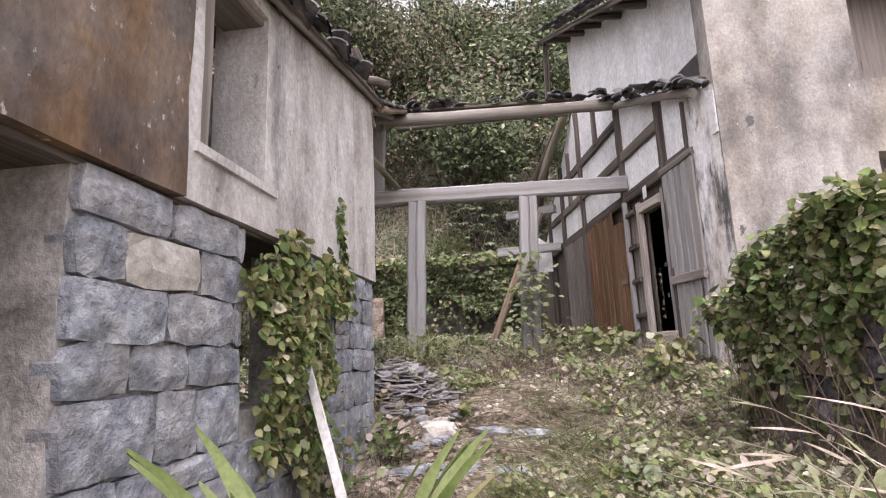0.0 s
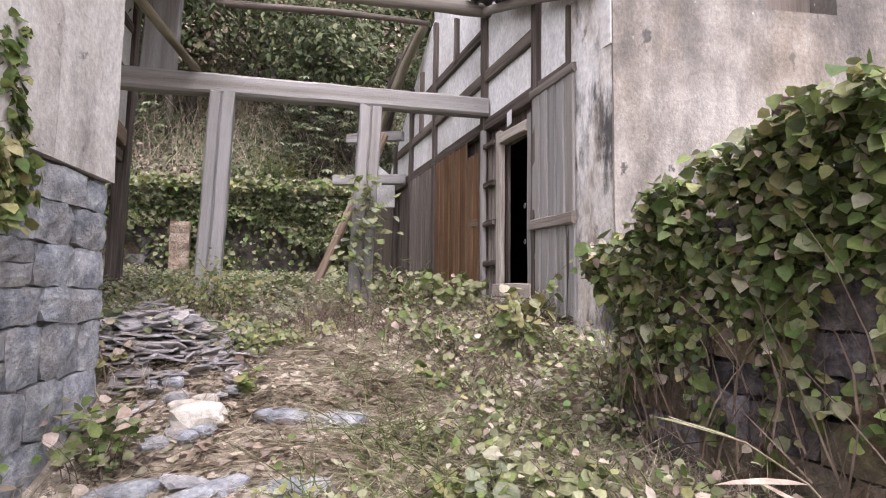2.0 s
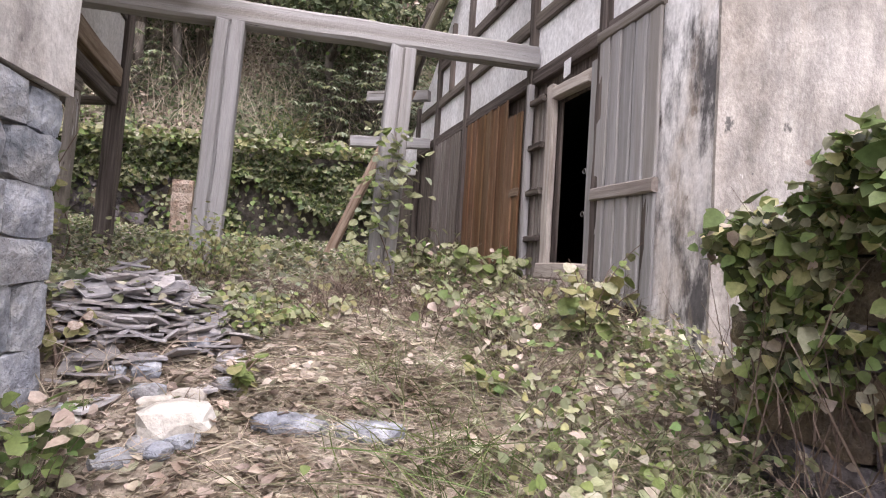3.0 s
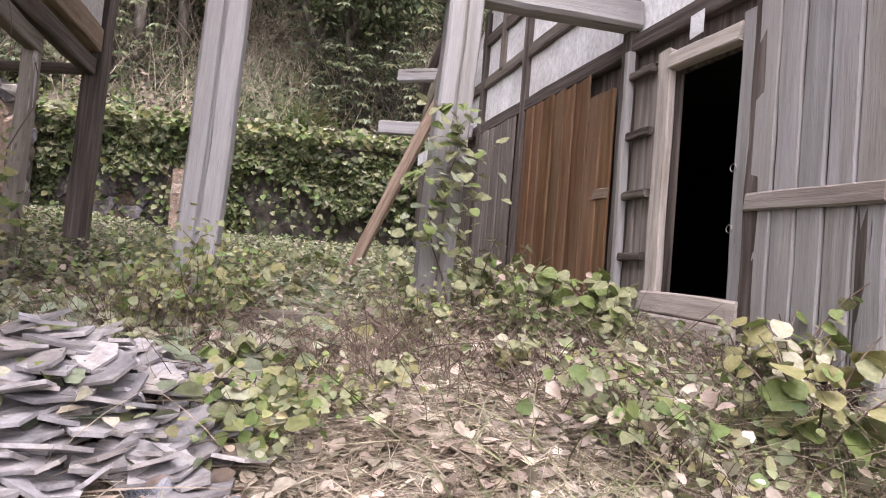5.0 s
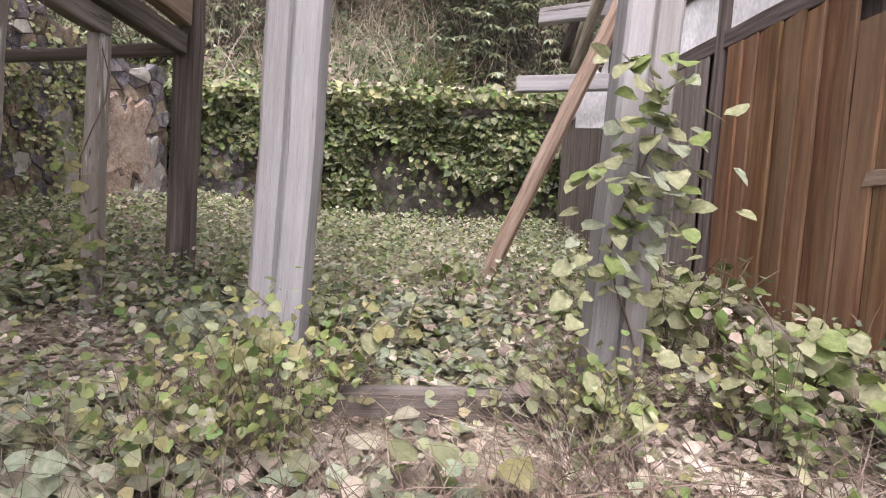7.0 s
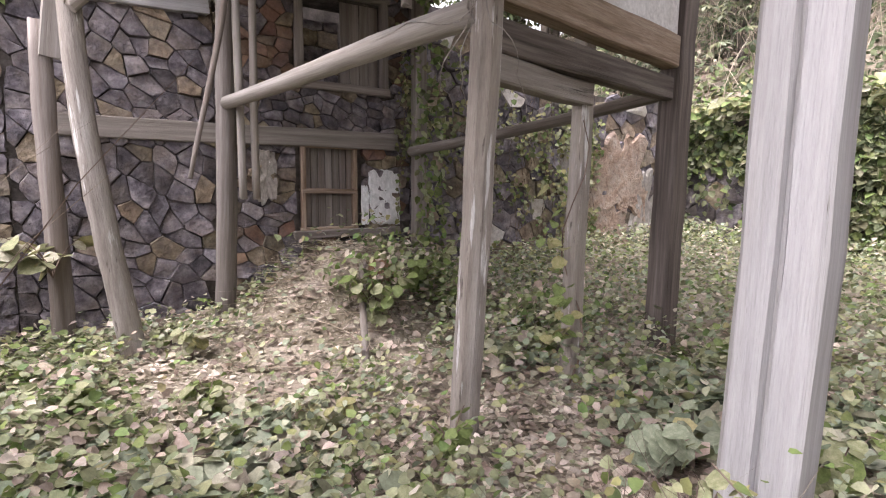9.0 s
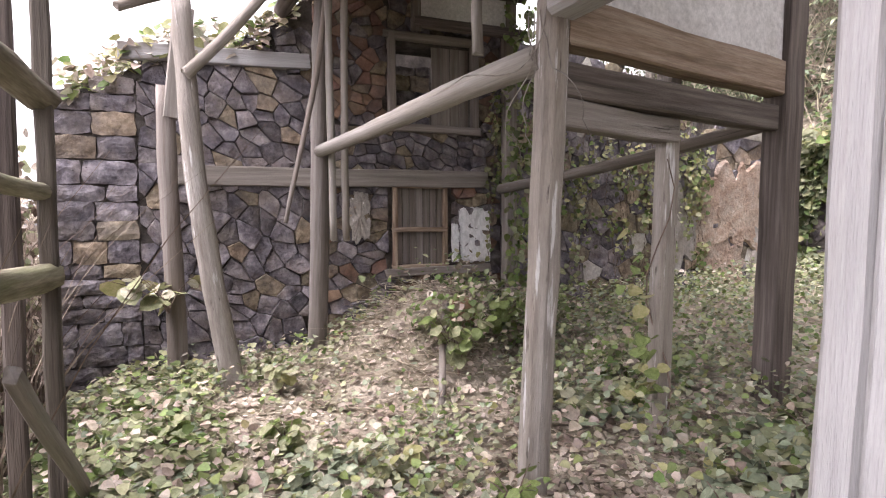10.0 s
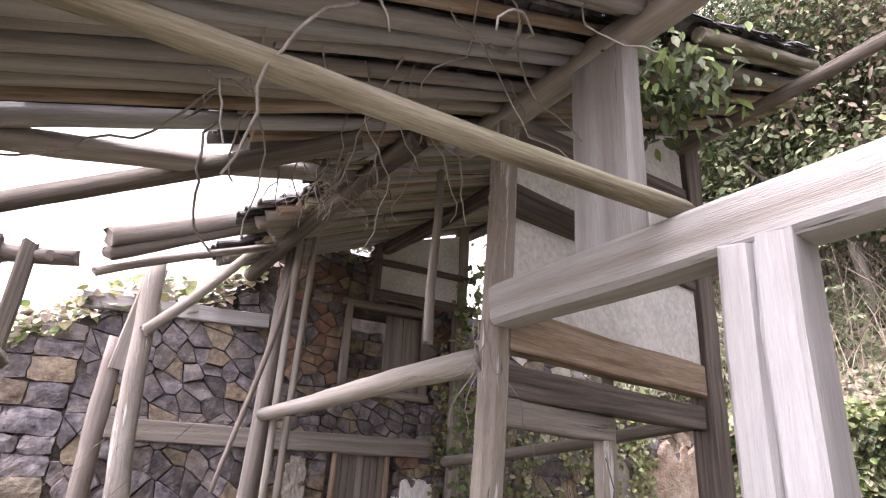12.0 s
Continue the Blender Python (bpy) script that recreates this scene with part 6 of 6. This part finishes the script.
# climbing vine round the second post, and a thin one on the gable frame's middle post
vine_r = random.Random(9)


def post_vine(label, x, y, z0, z1, heart, spread, count, size, mats):
    vine = thing("climbing_vine", label, "vine", at=(x, y, z0))
    pts = [(x + 0.1 * math.sin(k * 0.9), y + 0.02 - 0.03 * math.cos(k), z0 + k * (z1 - z0) / 10) for k in range(11)]
    me = tube(pts, 0.009, 0.004)
    me.materials.append(M["twig"])
    child("stem", me, "twig", vine)
    for k in range(count):
        z = min(z1, max(z0 + 0.2, vine_r.gauss(heart, 0.36)))
        q = Vector((x + vine_r.gauss(0.02, spread), y - 0.03 - abs(vine_r.gauss(0, 0.13)), z))
        out = Vector((q.x - x + vine_r.uniform(-0.3, 0.3), vine_r.uniform(-0.5, 0.1), vine_r.uniform(-0.7, 0.1)))
        child("leaf", one_leaf(vine_r.choice(["heart", "broad"]), vine_r.choice(mats)), "leaf", vine, leaf_pose(q, (vine_r.uniform(-0.8, 0.8), vine_r.uniform(-1.1, 0.1), 0.9), out, size * vine_r.uniform(0.6, 1.2)))


post_vine("broad-leaved vine climbing the grey post", 1.47, 9.06, 1.15, 3.05, 2.45, 0.14, 150, 0.105, ["leaf_dull", "leaf_dull", "leaf_grey", "leaf"])
post_vine("thin yellow-green vine on the frame post", -2.1, 10.34, 1.3, 3.3, 2.1, 0.07, 34, 0.1, ["leaf_yellow", "leaf"])

# strap-leaved plant and tall dry grasses at the start of the path
strap = thing("strap_leaf_plant", "clump of long glossy strap leaves by the wall", "plant", at=(-0.12, 2.35, ground_z(-0.12, 2.35)))
for k in range(20):
    a = vine_r.uniform(0, 6.283)
    ln = vine_r.uniform(1.0, 1.5)
    base = Vector((-0.12 + 0.1 * math.cos(a), 2.35 + 0.1 * math.sin(a), ground_z(-0.12, 2.35) - 0.02))
    lean = vine_r.uniform(0.6, 1.3) * (1 if math.cos(a) > 0 else -1)
    side_v = Vector((-math.sin(a) * math.cos(lean), math.cos(a) * math.cos(lean), math.sin(lean)))
    vs, fs = [], []
    for j in range(8):
        f = j / 7
        c = base + Vector((math.cos(a), math.sin(a), 0)) * ln * 0.38 * f ** 1.4 + Vector((0, 0, ln * (1.2 * f - 0.4 * f * f)))
        w = 0.055 * math.sin(math.pi * min(0.97, f * 0.85 + 0.15)) + 0.002
        vs += [tuple(c - side_v * w + Vector((0, 0, 0.012))), tuple(c), tuple(c + side_v * w + Vector((0, 0, 0.012)))]
    for j in range(7):
        o = 3 * j
        fs += [(o, o + 1, o + 4, o + 3), (o + 1, o + 2, o + 5, o + 4)]
    me = bpy.data.meshes.new("strap_leaf")
    me.from_pydata(vs, [], fs)
    me.polygons.foreach_set("use_smooth", [True] * len(fs))
    me.materials.append(M["leaf_yellow"] if k in (4, 11) else M["leaf"])
    child("strap_leaf", me, "leaf", strap)
for k in range(16):
    x, y = vine_r.uniform(1.5, 2.6), vine_r.uniform(2.1, 3.5)
    z = ground_z(x, y)
    g = thing("tall_grass", "tall dry bleached grass stalk beside the path", "grass", "dry grass stalks", at=(x, y, z - 0.02))
    a = vine_r.uniform(1.6, 4.6)
    h = vine_r.uniform(0.7, 1.35)
    pts = [(x + math.cos(a) * h * 0.75 * f ** 1.8, y + math.sin(a) * h * 0.4 * f ** 1.8, z - 0.02 + h * (f - 0.25 * f ** 3)) for f in (0, 0.2, 0.4, 0.6, 0.8, 1.0)]
    me = tube(pts, 0.006, 0.002)
    me.materials.append(M["straw"])
    child("stalk", me, "straw", g)
    for j in range(4):
        q = Vector(pts[vine_r.randint(1, 4)])
        b = a + vine_r.uniform(-1, 1)
        child("blade", one_leaf("lance", vine_r.choice(["straw", "litter", "leaf_dull", "leaf_dull"])), "straw", g, leaf_pose(q, (vine_r.uniform(-0.4, 0.4), -0.4, 0.9), (math.cos(b), math.sin(b), vine_r.uniform(-0.5, 0.6)), vine_r.uniform(0.2, 0.45)))

# tangle of dry and green grass at the right of the path's start
def tangle(name, label, n, x0, x1, y0, y1, mat, height, spread, width, sd):
    q = on_ground(n, x0, x1, y0, y1, 0.0, lambda x, y: free(x, y) * smooth(-0.35, 0.25, noise.noise((x * 1.2, y * 1.2, sd))))
    tip = rng.normal(0, 1, (len(q), 3)) * (spread, spread, height * 0.3) + (-0.05, -0.05, height)
    stuff(name, blades(name, q, q + tip, width, mat, sd, 0.45), label, "grass")


tangle("dry_tangle", "dry pale grass tangled beside the path", 2600, 0.9, 2.7, 2.2, 5.6, "straw", 0.26, 0.24, 0.003, 91)
tangle("green_grass", "green grass blades growing through dead stems", 2000, 0.7, 2.6, 2.2, 5.8, "leaf", 0.24, 0.16, 0.005, 92)
tangle("dull_grass", "greyish grass blades beside the path", 1600, 0.9, 2.9, 3.0, 7.2, "leaf_dull", 0.24, 0.2, 0.005, 93)
tangle("brown_stems", "brown dead weed stems among the leaves", 1500, -1.0, 1.3, 7.6, 9.2, "twig", 0.38, 0.16, 0.003, 94)
tangle("door_stems", "dead brown weed stems before the house", 1100, 1.9, 3.2, 5.6, 7.6, "twig", 0.3, 0.2, 0.003, 95)

# bushes of small yellow-green leaves on brown stems
def twig_bush(x, y, height, width, n, mats, sd, label, size=0.045):
    r = np.random.default_rng(sd)
    z = ground_z(x, y)
    root = thing("twiggy_bush", label, "bush", "yard weeds", at=(x, y, z))
    base = np.tile((x, y, z - 0.02), (26, 1)) + r.normal(0, 0.05, (26, 3)) * (1, 1, 0)
    tips = base + r.normal(0, 1, (26, 3)) * (width * 0.45, width * 0.45, height * 0.15) + (0, 0, height * 0.85)
    child("brushwood", blades("brushwood", base, tips, 0.004, "twig", sd, 0.15), "twig", root)
    k = r.integers(0, 26, n)
    f = r.uniform(0.25, 1.05, n)[:, None]
    pos = base[k] * (1 - f) + tips[k] * f + r.normal(0, 0.05, (n, 3))
    child("foliage", leaf_mesh("foliage", pos, np.tile((0, -0.4, 0.9), (n, 1)), size, mats, droop=0.2, sd=sd), "leaf", root)


YG = [("leaf_yellow", 4), ("leaf", 3), ("leaf_dull", 3)]
for k, (x, y, h, w, n) in enumerate(((-0.15, 8.35, 0.75, 0.5, 420), (-0.5, 8.15, 0.6, 0.5, 360), (0.35, 6.95, 0.28, 0.4, 320), (0.6, 7.35, 0.2, 0.4, 240), (1.3, 8.75, 0.5, 0.4, 220), (0.7, 4.7, 0.3, 0.4, 260), (1.2, 4.2, 0.35, 0.5, 300), (1.6, 3.6, 0.4, 0.5, 300))):
    twig_bush(x, y, h, w, n, YG, 600 + k, "twiggy bush of small yellow-green leaves")
for k, (x, y, h, w, n) in enumerate(((-0.35, 5.5, 0.4, 0.35, 160), (-0.75, 4.7, 0.5, 0.4, 220), (2.1, 8.7, 0.6, 0.5, 160), (1.9, 6.9, 0.4, 0.5, 160), (-3.9, 9.9, 0.7, 0.6, 380), (-3.7, 10.6, 0.7, 0.7, 420), (-2.9, 10.9, 0.5, 0.6, 360))):
    twig_bush(x, y, h, w, n, [("leaf", 4), ("leaf_dull", 4), ("litter", 2)], 640 + k, "low bush of dull green and dry leaves", 0.07)
herb(2.55, 2.85, 0.65, 4, 7, 0.17, ["leaf_grey", "leaf_dull"], 590)
herb(1.75, 4.9, 0.4, 6, 7, 0.13, ["leaf_grey", "leaf"], 591)

# shrubs with whorls of long leaves above the retaining wall
def whorl_shrub(x, y, height, width, whorls, sd):
    r = np.random.default_rng(sd)
    z = ground_z(x, y)
    root = thing("whorled_shrub", "evergreen shrub with whorls of long grey-green leaves", "shrub", "slope shrubs", at=(x, y, z))
    heads = np.array((x, y, z)) + r.normal(0, 1, (whorls, 3)) * (width * 0.42, width * 0.3, height * 0.27) + (0, 0, height * 0.55)
    heads[:, 2] = np.maximum(heads[:, 2], z + 0.3)
    base = np.tile((x, y, z - 0.1), (whorls, 1))
    child("branch_work", blades("branch_work", base, heads, 0.014, "bark", sd, 0.08), "bark", root)
    pos = np.repeat(heads, 9, axis=0)
    a = np.tile(np.arange(9) * 0.698, whorls) + np.repeat(r.uniform(0, 6.28, whorls), 9)
    tip = np.stack([np.cos(a), np.sin(a) - 0.25, r.uniform(-0.6, 0.35, len(a))], 1)
    vs, fs, idx = [], [], []
    for j, (q, t) in enumerate(zip(pos, tip)):
        m = leaf_pose(Vector(q), (t[0] * 0.3, t[1] * 0.3 - 0.3, 1.0), Vector(t), r.uniform(0.2, 0.32))
        o = len(vs)
        vs += [tuple(m @ Vector(c)) for c in LONG_SHAPE]
        fs += [tuple(o + i for i in face) for face in LEAF_FACES]
        pick = int(r.integers(0, 3))
        idx += [pick, pick]
    me = bpy.data.meshes.new("foliage")
    me.from_pydata(vs, [], fs)
    for name in ("leaf_grey", "leaf_dull", "leaf_dark"):
        me.materials.append(M[name])
    me.polygons.foreach_set("material_index", idx)
    child("foliage", me, "leaf", root)


for k, (x, y, h, w) in enumerate(((1.4, 18.9, 2.4, 1.8), (2.5, 18.7, 2.6, 2.0), (2.2, 20.2, 2.8, 2.2), (3.4, 19.6, 2.8, 2.0), (0.9, 20.6, 2.4, 1.8), (-6.3, 18.6, 1.8, 1.6), (-4.6, 19.4, 2.0, 1.6))):
    whorl_shrub(x, y, h, w, 70, 660 + k)
# palm-like fern on the slope
for k, (x, y) in enumerate(((-0.2, 18.5), (0.3, 18.8))):
    z = ground_z(x, y)
    fern = thing("slope_fern", "spiky yellow-green fern tuft on the slope", "fern", "slope ferns", at=(x, y, z))
    q = np.tile((x, y, z), (90, 1)) + rng.normal(0, 0.1, (90, 3)) * (1, 1, 0)
    child("fronds", blades("fronds", q, q + rng.normal(0, 1, (90, 3)) * (0.5, 0.4, 0.25) + (0, -0.1, 0.65), 0.022, "leaf_yellow" if k else "leaf", 690 + k, 0.35), "leaf", fern)

# ---- stones, slabs, fallen timber on the ground ----
def rock(name, label, x, y, sx, sy_, sz, mat, sd, lift=0.0):
    r = random.Random(sd)
    bm = bmesh.new()
    bmesh.ops.create_icosphere(bm, subdivisions=2, radius=1.0)
    for v in bm.verts:
        c = v.co.copy()
        k = max(abs(c.x), abs(c.y), abs(c.z))
        v.co = c.lerp(c / k, 0.55) * (1 + 0.12 * noise.noise(c * 1.7 + Vector((sd, 0, 0))) + r.uniform(-0.03, 0.03))
        v.co = Vector((v.co.x * sx, v.co.y * sy_, v.co.z * sz))
    ob = part(name, bm, mat, None, "", Matrix.Translation((x, y, ground_z(x, y) + sz * 0.35 + lift)) @ Euler((r.uniform(-0.15, 0.15), r.uniform(-0.15, 0.15), r.uniform(-0.5, 0.5))).to_matrix().to_4x4())
    return tagged(ob, label, "stone", "path stones")


rock("pale_stone", "pale rounded stone beside the path", 0.1, 5.9, 0.17, 0.13, 0.1, "stone_pale", 1)
rock("flat_slab", "flat grey stone slab set in the path", 0.13, 5.4, 0.13, 0.16, 0.03, "stone", 2)
for k, (x, y, sx) in enumerate(((-0.2, 5.35, 0.22), (0.25, 5.3, 0.24), (0.72, 5.25, 0.22), (0.62, 5.95, 0.2), (1.0, 5.9, 0.2))):
    rock("step_stone", "rough grey stone edging a path step", x, y, sx, 0.12, 0.06, "stone", 10 + k, -0.035)
for k in range(16):
    x, y = random.gauss(-0.2, 0.25), random.gauss(6.15, 0.28)
    rock("rubble_stone", "small broken grey stone on the path", x, y, random.uniform(0.04, 0.1), random.uniform(0.04, 0.09), random.uniform(0.03, 0.05), random.choice(["stone", "stone", "stone_pale"]), 30 + k)
timber("sill_plank", (-0.05, 8.93, 1.26), (1.05, 9.02, 1.29), 0.12, 0.19, "wood_mid", None, (0, 1, 0), "weathered plank lying at the foot of the posts", "plank")
log("fallen_log", (2.95, 10.9, 1.62), (2.5, 7.7, 1.36), 0.07, 0.06, "bark_pole", None, "fallen round log along the house wall", "log")
log("fallen_branch", (-3.3, 9.3, 1.42), (-4.3, 9.9, 2.0), 0.03, 0.04, "wood_mid", None, "grey branch lying in the courtyard", "branch")
timber("white_plank", (-0.22, 3.69, 0.15), (-0.72, 4.2, 1.47), 0.065, 0.025, "panel", None, (1, 0, 0), "white peeling strip of wood leaning in the ivy", "plank", wear=0.008)

# courtyard heap: straw, dry leaves, an old crock
n = 900
p = np.array([(x, y, ground_z(x, y) + 0.02) for x, y in zip(rng.normal(-4.75, 0.6, n), rng.normal(10.0, 0.65, n))])
d = rng.normal(0, 1, (len(p), 3)) * (0.25, 0.25, 0.05) + (0, 0, 0.05)
stuff("straw_heap", blades("straw_heap", p, p + d, 0.006, "straw", 71, 0.2), "grey straw and sticks on a rubbish heap", "straw")
bm = bmesh.new()
prof = [(0.09, 0.0), (0.13, 0.1), (0.135, 0.22), (0.11, 0.3), (0.1, 0.33), (0.085, 0.32), (0.1, 0.2)]
rings = [[bm.verts.new((r * math.cos(6.2832 * j / 16), r * math.sin(6.2832 * j / 16), h)) for j in range(16)] for r, h in prof]
for a, b in zip(rings, rings[1:]):
    for j in range(16):
        bm.faces.new((a[j], a[(j + 1) % 16], b[(j + 1) % 16], b[j]))
tagged(part("crock", bm, "ceramic", None, "", Matrix.Translation((-4.1, 10.0, ground_z(-4.1, 10.0) - 0.02)), True), "brown glazed crock half sunk in the heap", "crock")

# ---- dead vines hanging from the roof ----
def hang(q, ln, sd, r0=0.008, wander=0.16):
    r = random.Random(sd)
    pts = [Vector(q)]
    d = Vector((r.uniform(-0.4, 0.4), r.uniform(-0.4, 0.4), -1))
    for k in range(int(ln / 0.08)):
        d = (d + Vector((r.gauss(0, 0.35), r.gauss(0, 0.35), r.gauss(-0.12, 0.3)))).normalized()
        pts.append(pts[-1] + d * 0.08)
    me = tube([tuple(v) for v in pts], r0, r0 * 0.6)
    me.materials.append(M["pole"])
    ob = new("dead_vine", me)
    return tagged(ob, "pale dead vine dangling from the torn roof", "vine", "hanging dead vines")


vr = random.Random(21)
for k in range(26):
    x, y = vr.uniform(-2.1, -0.6), vr.uniform(7.3, 9.0)
    hang((x, y, roof_z(y) - 0.03), vr.uniform(0.35, 1.2), 800 + k, vr.uniform(0.004, 0.009))
for k in range(12):
    x, y = vr.uniform(-2.7, -2.2), vr.uniform(7.9, 8.5)
    hang((x, y, roof_z(y) - 0.03), vr.uniform(0.3, 0.7), 830 + k, 0.006)
for k in range(4):
    hang((-1.95 + 0.05 * k, 9.1, 4.0), 1.0, 850 + k, 0.004)
# ferns rooted in the roof edge
fp = [(-1.0 + rng.normal(0, 0.2), 10.0 + rng.normal(0, 0.25), roof_z(10.0) - 0.22 + rng.normal(0, 0.2)) for _ in range(420)]
stuff("roof_fern", leaf_mesh("roof_fern", fp, np.tile((0.5, -0.6, 0.3), (len(fp), 1)), 0.12, [("leaf_dark", 4), ("leaf", 3)], LONG_SHAPE * (1.3, 1, 1), 0.8, 72), "dark fern fronds hanging from the torn roof", "fern")

# a bare dead tree among them
dead = thing("dead_tree", "bare grey dead tree leaning on the slope", "tree", at=(-0.6, 22.0, ground_z(-0.6, 22.0)))
dr = random.Random(5)
base = Vector((0.4, 22.0, ground_z(0.4, 22.0) - 0.1))
me = tube([tuple(base + Vector((-0.35 * k, 0.1 * k, 1.0 * k))) for k in range(6)], 0.16, 0.1, 7)
me.materials.append(M["bark"])
child("trunk", me, "bark", dead)
for k in range(9):
    q = base + Vector((-0.35 * (2 + k * 0.35), 0.2, 2.0 + k * 0.35))
    a = dr.choice([-1, 1]) * dr.uniform(0.5, 1.2)
    pts = [tuple(q + Vector((math.sin(a) * f * 2.6 + 0.15 * dr.uniform(-1, 1), -0.5 * f, math.cos(a) * f * 2.4 + 0.3 * f * f))) for f in (0, 0.2, 0.4, 0.6, 0.8, 1.0)]
    me = tube(pts, 0.06, 0.015, 6)
    me.materials.append(M["bark"])
    child("limb", me, "bark", dead)

# tangle of dead vine caught under the torn roof edge
nest = thing("vine_tangle", "tangle of pale dead vine stems under the roof edge", "vine", at=(-2.85, 8.5, 5.2))
tr = random.Random(71)
for k in range(38):
    q = Vector((-2.85 + tr.gauss(0, 0.16), 8.5 + tr.gauss(0, 0.16), 5.2 + tr.gauss(0, 0.05)))
    d = Vector((tr.gauss(0, 1), tr.gauss(0, 1), tr.gauss(-0.15, 0.4))).normalized()
    pts = []
    for j in range(7):
        pts.append(tuple(q))
        d = (d + Vector((tr.gauss(0, 0.45), tr.gauss(0, 0.45), tr.gauss(-0.08, 0.3)))).normalized()
        q = q + d * 0.075
    me = tube(pts, tr.uniform(0.004, 0.009), 0.003)
    me.materials.append(M["pole" if tr.random() < 0.6 else "twig"])
    child("stem", me, "twig", nest)
